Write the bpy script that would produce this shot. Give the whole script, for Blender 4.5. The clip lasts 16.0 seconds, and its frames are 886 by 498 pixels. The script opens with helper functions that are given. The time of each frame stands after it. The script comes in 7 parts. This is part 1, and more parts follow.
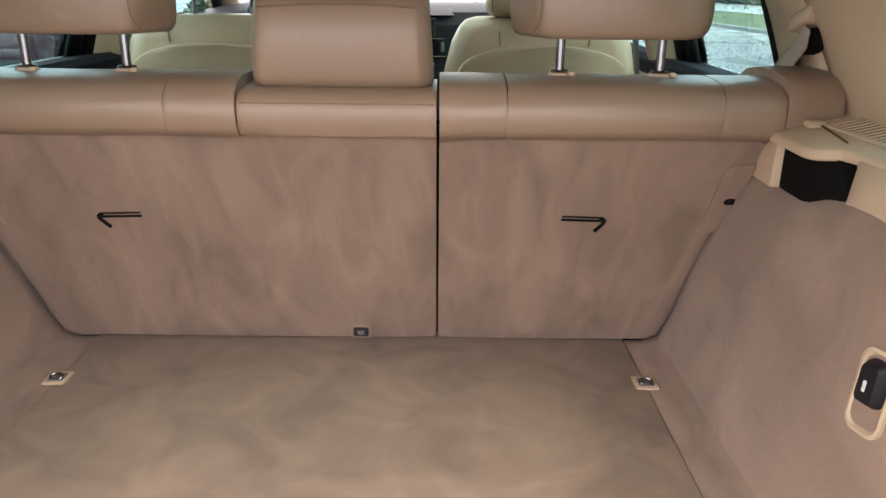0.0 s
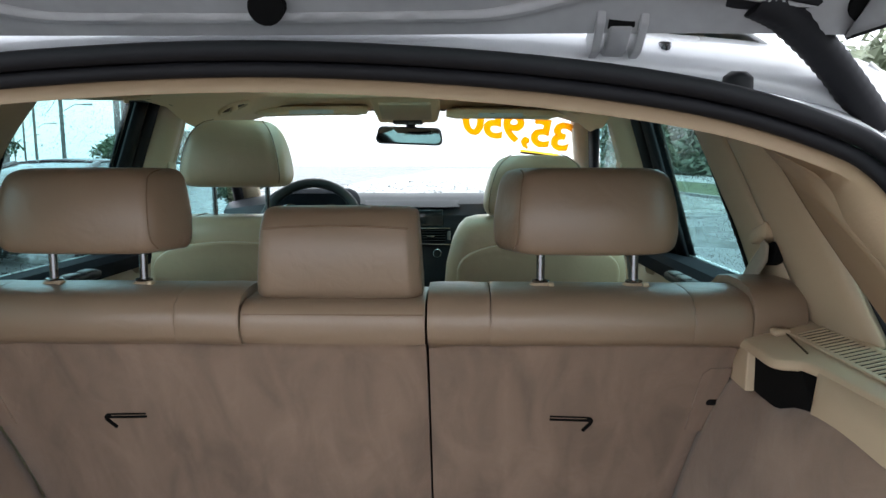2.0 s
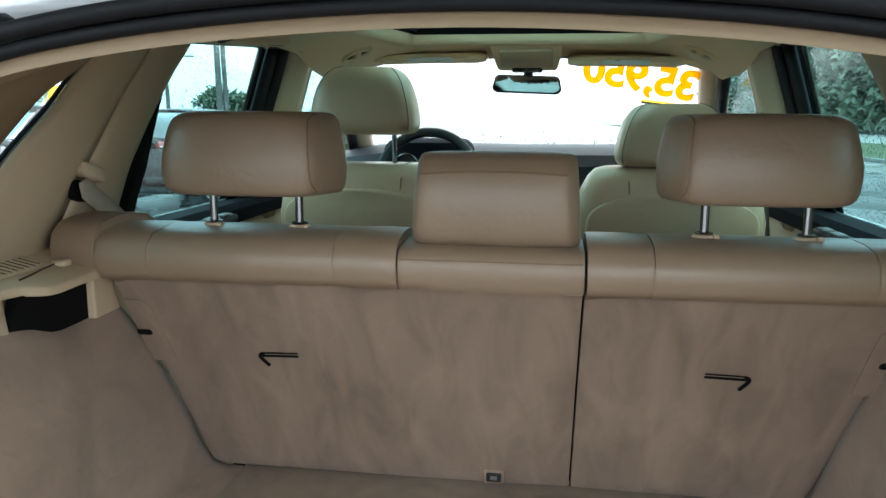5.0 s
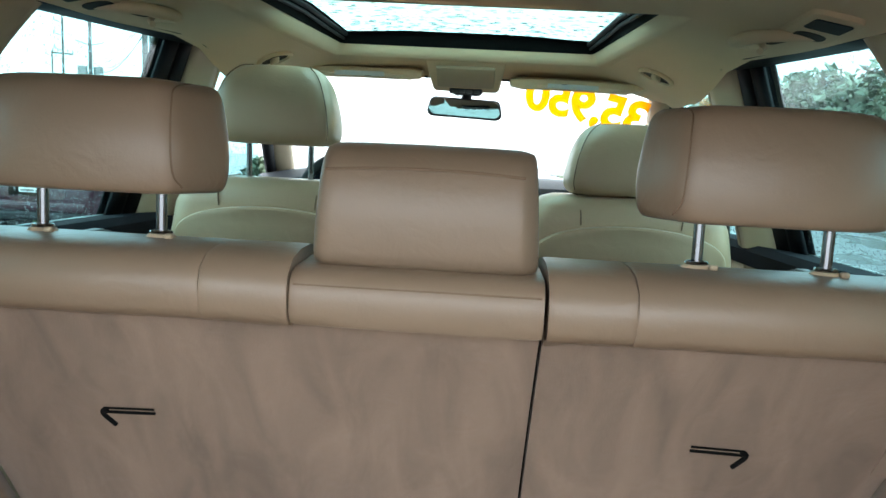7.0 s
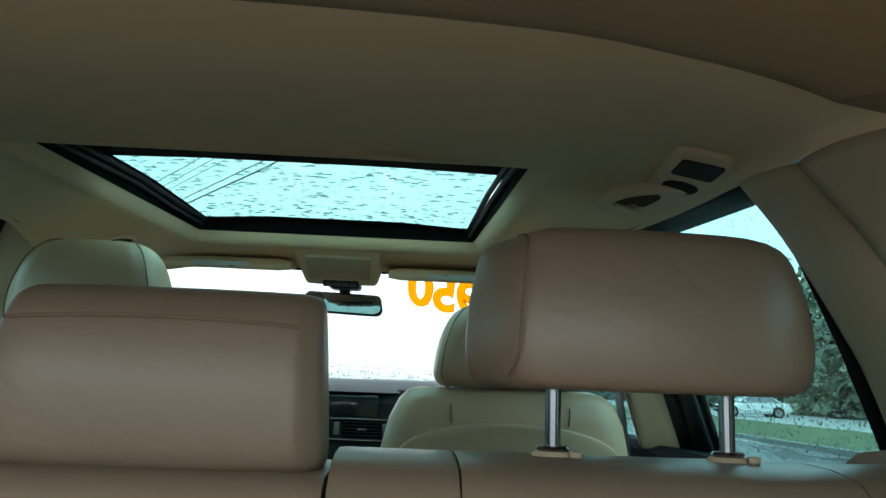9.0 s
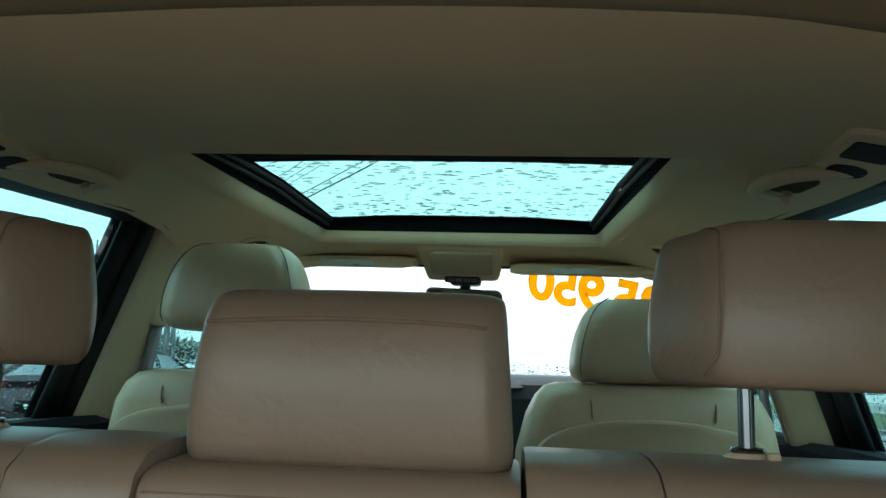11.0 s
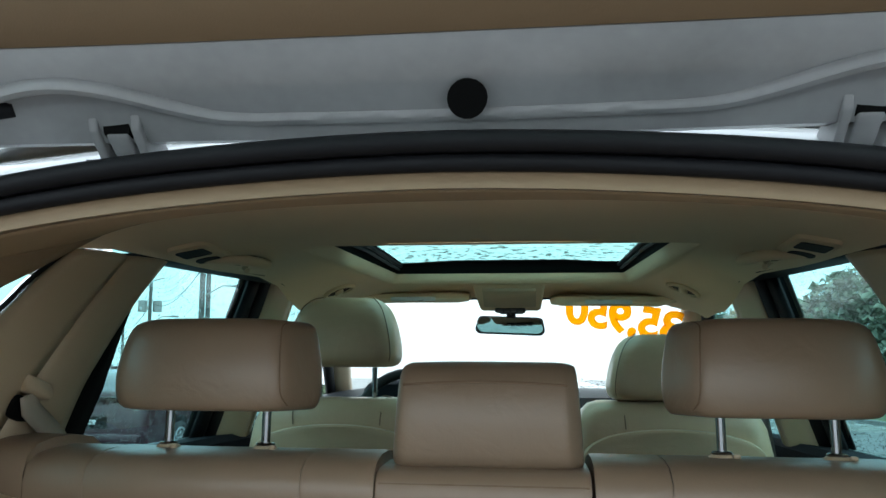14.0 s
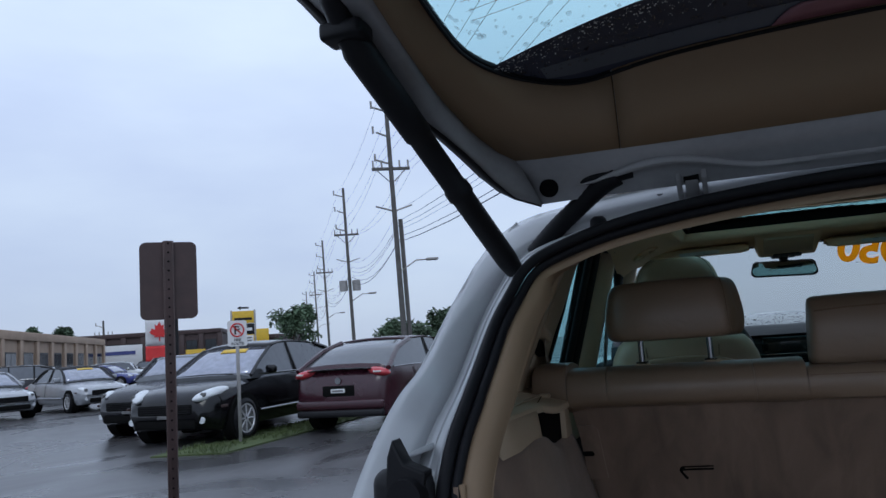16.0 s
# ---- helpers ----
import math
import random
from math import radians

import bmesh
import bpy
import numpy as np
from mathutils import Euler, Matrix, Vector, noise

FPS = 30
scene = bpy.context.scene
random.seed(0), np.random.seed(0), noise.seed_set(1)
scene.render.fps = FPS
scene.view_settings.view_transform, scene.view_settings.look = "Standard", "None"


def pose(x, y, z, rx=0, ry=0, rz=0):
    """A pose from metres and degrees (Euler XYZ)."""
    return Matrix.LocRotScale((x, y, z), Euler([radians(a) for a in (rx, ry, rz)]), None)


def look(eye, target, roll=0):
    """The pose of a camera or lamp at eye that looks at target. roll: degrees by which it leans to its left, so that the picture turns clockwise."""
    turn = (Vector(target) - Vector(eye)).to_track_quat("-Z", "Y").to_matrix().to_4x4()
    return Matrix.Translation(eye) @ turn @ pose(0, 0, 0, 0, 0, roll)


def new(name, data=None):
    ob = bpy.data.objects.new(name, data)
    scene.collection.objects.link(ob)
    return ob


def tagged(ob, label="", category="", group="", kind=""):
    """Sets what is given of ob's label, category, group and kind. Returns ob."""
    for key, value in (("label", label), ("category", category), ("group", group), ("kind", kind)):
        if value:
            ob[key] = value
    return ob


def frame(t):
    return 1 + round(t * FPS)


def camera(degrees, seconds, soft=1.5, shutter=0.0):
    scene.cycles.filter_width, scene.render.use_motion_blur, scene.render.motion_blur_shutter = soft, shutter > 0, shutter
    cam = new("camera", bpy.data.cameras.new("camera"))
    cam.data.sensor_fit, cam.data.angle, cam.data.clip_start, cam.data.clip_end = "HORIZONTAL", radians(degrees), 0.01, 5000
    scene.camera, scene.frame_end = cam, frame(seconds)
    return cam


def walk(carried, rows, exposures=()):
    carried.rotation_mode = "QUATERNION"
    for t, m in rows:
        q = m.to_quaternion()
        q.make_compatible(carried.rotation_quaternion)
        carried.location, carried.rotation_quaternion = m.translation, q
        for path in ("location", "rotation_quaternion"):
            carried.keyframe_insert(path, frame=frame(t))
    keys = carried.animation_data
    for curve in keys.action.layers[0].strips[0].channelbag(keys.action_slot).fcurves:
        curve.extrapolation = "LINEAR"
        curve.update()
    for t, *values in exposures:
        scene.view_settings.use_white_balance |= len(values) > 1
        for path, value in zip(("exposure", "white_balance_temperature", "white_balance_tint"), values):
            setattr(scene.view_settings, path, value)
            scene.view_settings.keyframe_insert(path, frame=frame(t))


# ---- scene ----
cam = camera(60.6, 16.0)
PATH = [
    (0, (0.144, -1.271, 1.416), (0.151, 0.62, 0.763), 0.6),
    (0.2, (0.146, -1.275, 1.45), (0.131, 0.668, 0.975), 0.0),
    (0.5, (0.15, -1.289, 1.457), (0.09, 0.692, 1.194), -0.8),
    (1, (0.152, -1.305, 1.465), (0.038, 0.677, 1.222), -0.1),
    (1.5, (0.169, -1.317, 1.474), (0.073, 0.665, 1.225), -0.2),
    (2, (0.186, -1.323, 1.481), (0.142, 0.664, 1.26), 0.0),
    (2.5, (0.181, -1.327, 1.481), (0.16, 0.663, 1.286), 0.3),
    (3, (0.166, -1.327, 1.48), (0.13, 0.662, 1.271), 1.3),
    (3.5, (0.16, -1.333, 1.482), (0.084, 0.652, 1.251), 0.4),
    (4, (0.137, -1.329, 1.478), (-0.081, 0.641, 1.211), 0.9),
    (4.2, (0.128, -1.323, 1.475), (-0.165, 0.635, 1.195), 0.9),
    (6.3, (0.038, -1.243, 1.454), (-0.13, 0.706, 1.037), 1.0),
    (6.5, (0.043, -1.2, 1.421), (-0.108, 0.758, 1.045), 2.0),
    (7, (0.067, -1.035, 1.402), (-0.025, 0.95, 1.177), 3.0),
    (7.5, (0.086, -0.893, 1.375), (0.016, 1.104, 1.449), 3.7),
    (8, (0.128, -0.815, 1.347), (0.102, 1.176, 1.536), 4.8),
    (8.5, (0.17, -0.79, 1.344), (0.207, 1.188, 1.633), 3.8),
    (9, (0.186, -0.799, 1.354), (0.282, 1.168, 1.705), 2.2),
    (9.5, (0.18, -0.795, 1.362), (0.247, 1.168, 1.737), -0.1),
    (10, (0.157, -0.801, 1.362), (0.071, 1.167, 1.702), -0.4),
    (12.3, (0.114, -0.789, 1.35), (-0.07, 1.176, 1.67), 2.5),
    (12.5, (0.119, -0.796, 1.357), (-0.062, 1.168, 1.69), 2.7),
    (13, (0.116, -0.846, 1.366), (-0.043, 1.115, 1.727), 1.5),
    (13.5, (0.091, -0.972, 1.352), (-0.072, 0.986, 1.722), 2.6),
    (14, (0.066, -1.222, 1.399), (-0.159, 0.737, 1.734), 0.5),
    (14.5, (0.065, -1.527, 1.432), (-0.329, 0.408, 1.752), -1.9),
    (15, (0.06, -1.703, 1.474), (-0.462, 0.199, 1.809), -2.2),
    (15.5, (-0.1, -1.794, 1.445), (-0.74, 0.059, 1.844), -3.9),
    (15.8, (-0.194, -1.857, 1.403), (-0.91, -0.025, 1.768), -5.1),
    (16, (-0.257, -1.861, 1.376), (-0.933, 0.005, 1.623), -3.9),
]
# ---------- camera ----------
EXPOSURES = [(0.0, 2.4, 7900, 20), (0.5, 2.46, 7400, 13), (1.0, 1.98, 7100, 11), (1.5, 1.8, 7000, 9), (2.5, 1.64, 6750, 4), (4.0, 1.62, 6600, -4), (6.3, 2.4, 6800, 3),
             (7.0, 2.32, 6700, 0), (7.5, 1.72, 6500, -6), (8.0, 1.5, 6450, -9), (10.0, 1.32, 6450, -9), (12.5, 1.33, 6450, -9), (13.5, 1.34, 6500, -7), (14.0, 1.4, 6500, -5),
             (14.5, 1.4, 6400, -5), (15.0, 1.12, 6200, -14), (15.5, 0.3, 5900, -10), (16.0, -0.55, 5750, 6)]
walk(cam, [(t, look(eye, goal, lean)) for t, eye, goal, lean in PATH], EXPOSURES)

# ---------- world and sun ----------
world = bpy.data.worlds.new("overcast")
scene.world = world
world.use_nodes = True
wn, wl = world.node_tree.nodes, world.node_tree.links
wn.clear()
w_out = wn.new("ShaderNodeOutputWorld")
w_bg = wn.new("ShaderNodeBackground")
w_sky = wn.new("ShaderNodeTexSky")
w_sky.sky_type, w_sky.sun_disc = "NISHITA", False
w_sky.sun_elevation, w_sky.sun_rotation = radians(50), radians(200)
w_dim = wn.new("ShaderNodeMix")
w_dim.data_type, w_dim.blend_type = "RGBA", "MULTIPLY"
w_dim.inputs["Factor"].default_value = 1.0
w_dim.inputs["B"].default_value = (0.1, 0.1, 0.1, 1)
w_co = wn.new("ShaderNodeTexCoord")
w_map = wn.new("ShaderNodeMapping")
w_map.inputs["Scale"].default_value = (1.0, 1.0, 3.0)
w_noise = wn.new("ShaderNodeTexNoise")
w_noise.inputs["Scale"].default_value, w_noise.inputs["Detail"].default_value = 2.2, 5.0
w_ramp = wn.new("ShaderNodeValToRGB")
w_ramp.color_ramp.elements[0].position, w_ramp.color_ramp.elements[0].color = 0.3, (1.10, 1.18, 1.46, 1)
w_ramp.color_ramp.elements[1].position, w_ramp.color_ramp.elements[1].color = 0.75, (1.42, 1.50, 1.66, 1)
w_mix = wn.new("ShaderNodeMix")
w_mix.data_type = "RGBA"
w_mix.inputs["Factor"].default_value = 0.82
wl.new(w_sky.outputs["Color"], w_dim.inputs["A"])
wl.new(w_co.outputs["Generated"], w_map.inputs["Vector"])
wl.new(w_map.outputs["Vector"], w_noise.inputs["Vector"])
wl.new(w_noise.outputs["Fac"], w_ramp.inputs["Fac"])
wl.new(w_dim.outputs["Result"], w_mix.inputs["A"])
wl.new(w_ramp.outputs["Color"], w_mix.inputs["B"])
w_sep = wn.new("ShaderNodeSeparateXYZ")
w_rise = wn.new("ShaderNodeMapRange")
w_rise.inputs["From Min"].default_value, w_rise.inputs["From Max"].default_value = 0.0, 0.45
w_rise.inputs["To Min"].default_value, w_rise.inputs["To Max"].default_value = 0.72, 1.10
w_grad = wn.new("ShaderNodeMix")
w_grad.data_type, w_grad.blend_type = "RGBA", "MULTIPLY"
w_grad.inputs["Factor"].default_value = 1.0
wl.new(w_co.outputs["Generated"], w_sep.inputs["Vector"])
wl.new(w_sep.outputs["Z"], w_rise.inputs["Value"])
wl.new(w_mix.outputs["Result"], w_grad.inputs["A"])
wl.new(w_rise.outputs["Result"], w_grad.inputs["B"])
wl.new(w_grad.outputs["Result"], w_bg.inputs["Color"])
w_bg.inputs["Strength"].default_value = 1.0
wl.new(w_bg.outputs["Background"], w_out.inputs["Surface"])
sun = new("sun", bpy.data.lights.new("sun", "SUN"))
sun.data.energy, sun.data.angle, sun.data.color = 0.8, radians(25), (1.0, 0.97, 0.93)
sun.rotation_euler = (radians(40), 0, radians(20))


# ---------- materials ----------
def srgb(r, g, b):
    return tuple(((c / 255) / 12.92 if c / 255 <= 0.04045 else ((c / 255 + 0.055) / 1.055) ** 2.4) for c in (r, g, b))


def surface(name, base, rough=0.5, metal=0.0, vary=0.12, size=8.0, grain=200.0, bump=0.15, coat=0.0, stretch=(1, 1, 1), each=0.0, sheen=0.0, warp=0.0, spread=0.08, soft=0.0):
    """A node material: a base colour that drifts at two scales, with a fine relief."""
    m = bpy.data.materials.new(name)
    m.use_nodes = True
    n, l = m.node_tree.nodes, m.node_tree.links
    p = n["Principled BSDF"]
    p.inputs["Metallic"].default_value = metal
    p.inputs["Coat Weight"].default_value = coat
    p.inputs["Coat Roughness"].default_value = 0.05
    p.inputs["Sheen Weight"].default_value = sheen
    co = n.new("ShaderNodeTexCoord")
    mp = n.new("ShaderNodeMapping")
    mp.inputs["Scale"].default_value = stretch
    l.new(co.outputs["Object"], mp.inputs["Vector"])
    big = n.new("ShaderNodeTexNoise")
    big.inputs["Scale"].default_value, big.inputs["Detail"].default_value = size, 4.0
    big.inputs["Distortion"].default_value = warp
    fine = n.new("ShaderNodeTexNoise")
    fine.inputs["Scale"].default_value, fine.inputs["Detail"].default_value = grain, 3.0
    l.new(mp.outputs["Vector"], big.inputs["Vector"])
    l.new(co.outputs["Object"], fine.inputs["Vector"])
    mix = n.new("ShaderNodeMix")
    mix.data_type = "RGBA"
    mix.inputs["A"].default_value = (*[c * (1 - vary) for c in base], 1)
    mix.inputs["B"].default_value = (*[min(1, c * (1 + vary)) for c in base], 1)
    add = n.new("ShaderNodeMath")
    add.operation = "MULTIPLY_ADD"
    add.inputs[1].default_value = 0.35
    l.new(fine.outputs["Fac"], add.inputs[0])
    ramp = n.new("ShaderNodeMapRange")
    ramp.inputs["From Min"].default_value, ramp.inputs["From Max"].default_value = 0.3, 0.7
    ramp.inputs["To Min"].default_value, ramp.inputs["To Max"].default_value = -0.1, 0.75
    l.new(big.outputs["Fac"], ramp.inputs["Value"])
    l.new(ramp.outputs["Result"], add.inputs[2])
    l.new(add.outputs["Value"], mix.inputs["Factor"])
    if each:
        info = n.new("ShaderNodeObjectInfo")
        hue = n.new("ShaderNodeHueSaturation")
        mr = n.new("ShaderNodeMapRange")
        mr.inputs["To Min"].default_value, mr.inputs["To Max"].default_value = 1 - each, 1 + each
        l.new(info.outputs["Random"], mr.inputs["Value"])
        l.new(mr.outputs["Result"], hue.inputs["Value"])
        l.new(mix.outputs["Result"], hue.inputs["Color"])
        l.new(hue.outputs["Color"], p.inputs["Base Color"])
    else:
        l.new(mix.outputs["Result"], p.inputs["Base Color"])
    rr = n.new("ShaderNodeMapRange")
    rr.inputs["To Min"].default_value, rr.inputs["To Max"].default_value = max(0.02, rough - spread), min(1, rough + spread)
    l.new(big.outputs["Fac"], rr.inputs["Value"])
    l.new(rr.outputs["Result"], p.inputs["Roughness"])
    if bump:
        b = n.new("ShaderNodeBump")
        b.inputs["Strength"].default_value, b.inputs["Distance"].default_value = bump, 0.002
        l.new(fine.outputs["Fac"], b.inputs["Height"])
        if soft:
            # slow dents and creases under the grain
            crease = n.new("ShaderNodeTexNoise")
            crease.inputs["Scale"].default_value, crease.inputs["Detail"].default_value, crease.inputs["Distortion"].default_value = 22.0, 2.0, 1.2
            l.new(co.outputs["Object"], crease.inputs["Vector"])
            b2 = n.new("ShaderNodeBump")
            b2.inputs["Strength"].default_value, b2.inputs["Distance"].default_value = soft, 0.01
            l.new(crease.outputs["Fac"], b2.inputs["Height"])
            l.new(b2.outputs["Normal"], b.inputs["Normal"])
        l.new(b.outputs["Normal"], p.inputs["Normal"])
    return m


def glass(name, tint, gloss=0.5):
    """A thin pane: tinted see-through with a mirror coat by angle."""
    m = bpy.data.materials.new(name)
    m.use_nodes = True
    n, l = m.node_tree.nodes, m.node_tree.links
    n.clear()
    out = n.new("ShaderNodeOutputMaterial")
    tr = n.new("ShaderNodeBsdfTransparent")
    tr.inputs["Color"].default_value = (*tint, 1)
    gl = n.new("ShaderNodeBsdfGlossy")
    gl.inputs["Roughness"].default_value = 0.02
    fr = n.new("ShaderNodeFresnel")
    fr.inputs["IOR"].default_value = 1.45
    k = n.new("ShaderNodeMath")
    k.operation = "MULTIPLY"
    k.inputs[1].default_value = gloss
    mx = n.new("ShaderNodeMixShader")
    l.new(fr.outputs["Fac"], k.inputs[0])
    l.new(k.outputs["Value"], mx.inputs["Fac"])
    l.new(tr.outputs["BSDF"], mx.inputs[1])
    l.new(gl.outputs["BSDF"], mx.inputs[2])
    l.new(mx.outputs["Shader"], out.inputs["Surface"])
    return m


# One leather in two tones: rear dimmed, front brightened to paint in their light.
LEATHER = surface("beige_leather_dim", (0.240, 0.168, 0.113), 0.37, vary=0.06, size=5, grain=420, bump=0.10, soft=0.13)
LEATHER_F = surface("beige_leather_lit", (0.49, 0.345, 0.222), 0.37, vary=0.06, size=5, grain=420, bump=0.16, soft=0.13)
THREAD = surface("seam_thread", srgb(120, 98, 78), 0.8, vary=0.1, grain=600)
CARPET = surface("beige_velour", (0.232, 0.160, 0.114), 0.95, vary=0.28, size=6, grain=700, bump=0.35, soft=0.2, stretch=(3.0, 1, 0.9), sheen=0.15, warp=0.7)
FLOOR_C = surface("beige_floor_carpet", (0.28, 0.203, 0.138), 0.95, vary=0.30, size=9, grain=600, bump=0.4, soft=0.08, sheen=0.1, warp=0.8)
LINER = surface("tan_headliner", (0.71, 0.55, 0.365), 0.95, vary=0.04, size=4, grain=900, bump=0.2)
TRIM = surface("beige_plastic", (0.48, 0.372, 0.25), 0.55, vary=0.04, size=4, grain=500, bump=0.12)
# Headliner tan again, with the header's soft shading put into the colour.
HEADER = surface("tan_headliner_shaded", (0.34, 0.245, 0.145), 0.9, vary=0.05, size=4, grain=900, bump=0.2)
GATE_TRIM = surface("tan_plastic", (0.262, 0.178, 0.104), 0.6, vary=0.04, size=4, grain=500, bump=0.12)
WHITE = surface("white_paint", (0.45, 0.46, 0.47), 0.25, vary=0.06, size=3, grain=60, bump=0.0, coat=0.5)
# The white paint greyed for shade under the gate; the variation is dirt.
WHITE_IN = surface("white_paint_shaded_dirty", (0.33, 0.33, 0.335), 0.4, vary=0.24, size=7, grain=90, bump=0.05, coat=0.2)
RUBBER = surface("black_rubber", (0.008, 0.008, 0.010), 0.6, vary=0.2, size=6, grain=120, bump=0.1)
BAND = surface("black_glass_print", (0.048, 0.054, 0.078), 0.12, vary=0.2, size=5, grain=60, bump=0.0)
BLACK = surface("black_plastic", (0.011, 0.011, 0.013), 0.5, vary=0.2, size=6, grain=300, bump=0.1)
# Near black, for black fittings and for shade painted into hollows.
VOID = surface("black_and_painted_shade", (0.006, 0.006, 0.006), 0.9, vary=0.1, bump=0.0)
# Brown for seams, and for shade painted into the roof handles and hooks.
RECESS = surface("brown_seam_and_shade", (0.075, 0.052, 0.032), 0.8, vary=0.1, bump=0.0)
WEB = surface("belt_webbing", (0.34, 0.29, 0.23), 0.8, vary=0.06, size=20, grain=500, bump=0.2)
GREYP = surface("grey_plastic", (0.12, 0.12, 0.12), 0.5, vary=0.1, grain=300)
CHROME = surface("chrome", (0.27, 0.27, 0.28), 0.16, metal=1.0, vary=0.06, bump=0.0)
DASH_TOP = surface("charcoal_dash_top", (0.012, 0.013, 0.017), 0.58, vary=0.12, size=6, grain=420, bump=0.12)
DASH_TOP.node_tree.nodes["Principled BSDF"].inputs["Specular IOR Level"].default_value = 0.3
DASH = surface("charcoal_dash", (0.009, 0.010, 0.014), 0.85, vary=0.12, size=6, grain=420, bump=0.3)
SCREEN = surface("dark_screen", (0.01, 0.012, 0.014), 0.12, vary=0.1, bump=0.0)
GLASS_T = glass("green_tint_glass", (0.33, 0.59, 0.60), 0.14)
GLASS_W = glass("windscreen_glass", (0.93, 0.98, 0.96), 0.35)
GLASS_R = glass("sunroof_glass", (0.27, 0.48, 0.45), 0.12)
GLASS_B = glass("hatch_glass", (0.54, 0.745, 0.755), 0.3)
SMOKE = surface("smoked_lens", (0.012, 0.011, 0.010), 0.65, vary=0.35, size=30, grain=80, bump=0.0)
SMOKE.node_tree.nodes["Principled BSDF"].inputs["Specular IOR Level"].default_value = 0.2
SLATE = surface("slate_lamp_strip", (0.105, 0.118, 0.142), 0.25, vary=0.15, size=4, grain=60, bump=0.0)
RED_L = surface("red_lens", (0.29, 0.125, 0.148), 0.4, vary=0.1, bump=0.0, coat=0.3)
ORANGE = surface("orange_paint", srgb(248, 170, 25), 0.5, vary=0.06, size=30, bump=0.0)
_n, _l = ORANGE.node_tree.nodes, ORANGE.node_tree.links
_t, _m = _n.new("ShaderNodeBsdfTranslucent"), _n.new("ShaderNodeMixShader")
_t.inputs["Color"].default_value = (1.0, 0.60, 0.05, 1)
_m.inputs["Fac"].default_value = 0.7
_l.new(_n["Principled BSDF"].outputs["BSDF"], _m.inputs[1])
_l.new(_t.outputs["BSDF"], _m.inputs[2])
_l.new(_m.outputs["Shader"], _n["Material Output"].inputs["Surface"])
for _m, _k in ((RUBBER, 0.22), (BLACK, 0.25), (VOID, 0.08), (DASH, 0.10), (RECESS, 0.1)):
    _m.node_tree.nodes["Principled BSDF"].inputs["Specular IOR Level"].default_value = _k
MIRROR = surface("mirror", (0.34, 0.36, 0.36), 0.02, metal=1.0, vary=0.0, bump=0.0)
FROST = surface("frosted_lens", (0.55, 0.55, 0.52), 0.3, vary=0.05)


# ---------- mesh helpers ----------
def finish(name, bm, material, parent=None, label="", smooth=45, thick=0.0, bevel=0.0):
    bmesh.ops.recalc_face_normals(bm, faces=bm.faces[:])
    me = bpy.data.meshes.new(name)
    bm.to_mesh(me)
    bm.free()
    me.materials.append(material)
    if smooth:
        me.polygons.foreach_set("use_smooth", [True] * len(me.polygons))
        me.set_sharp_from_angle(angle=radians(smooth))
    ob = new(name, me)
    if thick:
        md = ob.modifiers.new("thick", "SOLIDIFY")
        md.thickness, md.offset = thick, 0.0
    if bevel:
        md = ob.modifiers.new("edge", "BEVEL")
        md.width, md.segments, md.limit_method = bevel, 2, "ANGLE"
    if parent:
        ob.parent = parent
    if label:
        ob["label"] = label
    return ob


def part(name, bm, material, parent, label="", **kw):
    return finish(name, bm, material, parent, label, **kw)


def thing(name, label, category, group="", kind=""):
    return tagged(new(name), label, category, group, kind)


def rbox(lo, hi, r=0.0, seg=2, bm=None):
    bm = bm or bmesh.new()
    c = [(a + b) / 2 for a, b in zip(lo, hi)]
    s = [b - a for a, b in zip(lo, hi)]
    g = bmesh.ops.create_cube(bm, size=1.0, matrix=Matrix.Translation(c) @ Matrix.Diagonal((*s, 1)))
    if r:
        es = list({e for v in g["verts"] for e in v.link_edges})
        bmesh.ops.bevel(bm, geom=es, offset=r, segments=seg, affect="EDGES", profile=0.5)
    return bm


def loft(rings, closed=True, cap=True, bm=None):
    bm = bm or bmesh.new()
    vs = [[bm.verts.new(p) for p in ring] for ring in rings]
    n = len(rings[0])
    for a, b in zip(vs, vs[1:]):
        for i in range(n if closed else n - 1):
            j = (i + 1) % n
            try:
                bm.faces.new((a[i], a[j], b[j], b[i]))
            except ValueError:
                pass
    if cap and closed:
        for ring in (vs[0], vs[-1]):
            try:
                bm.faces.new(ring)
            except ValueError:
                pass
    return bm


def rrect(x0, x1, y0, y1, r, n=5):
    """A rounded rectangle, as pairs."""
    r = min(r, (x1 - x0) / 2 - 1e-4, (y1 - y0) / 2 - 1e-4)
    out = []
    for cx, cy, a in ((x1 - r, y1 - r, 0), (x0 + r, y1 - r, 90), (x0 + r, y0 + r, 180), (x1 - r, y0 + r, 270)):
        for i in range(n + 1):
            t = radians(a + 90 * i / n)
            out.append((cx + r * math.cos(t), cy + r * math.sin(t)))
    return out


def spline(pts, per=6, closed=False):
    """A smooth line through points."""
    P = [Vector(p) for p in pts]
    out, n = [], len(P)
    for i in range(n if closed else n - 1):
        p0, p1, p2, p3 = (P[(i - 1) % n] if closed or i else P[0] * 2 - P[1]), P[i], P[(i + 1) % n], (P[(i + 2) % n] if closed or i + 2 < n else P[-1] * 2 - P[-2])
        for k in range(per):
            t = k / per
            out.append(0.5 * ((2 * p1) + (p2 - p0) * t + (2 * p0 - 5 * p1 + 4 * p2 - p3) * t * t + (3 * p1 - p0 - 3 * p2 + p3) * t ** 3))
    if not closed:
        out.append(P[-1])
    return out


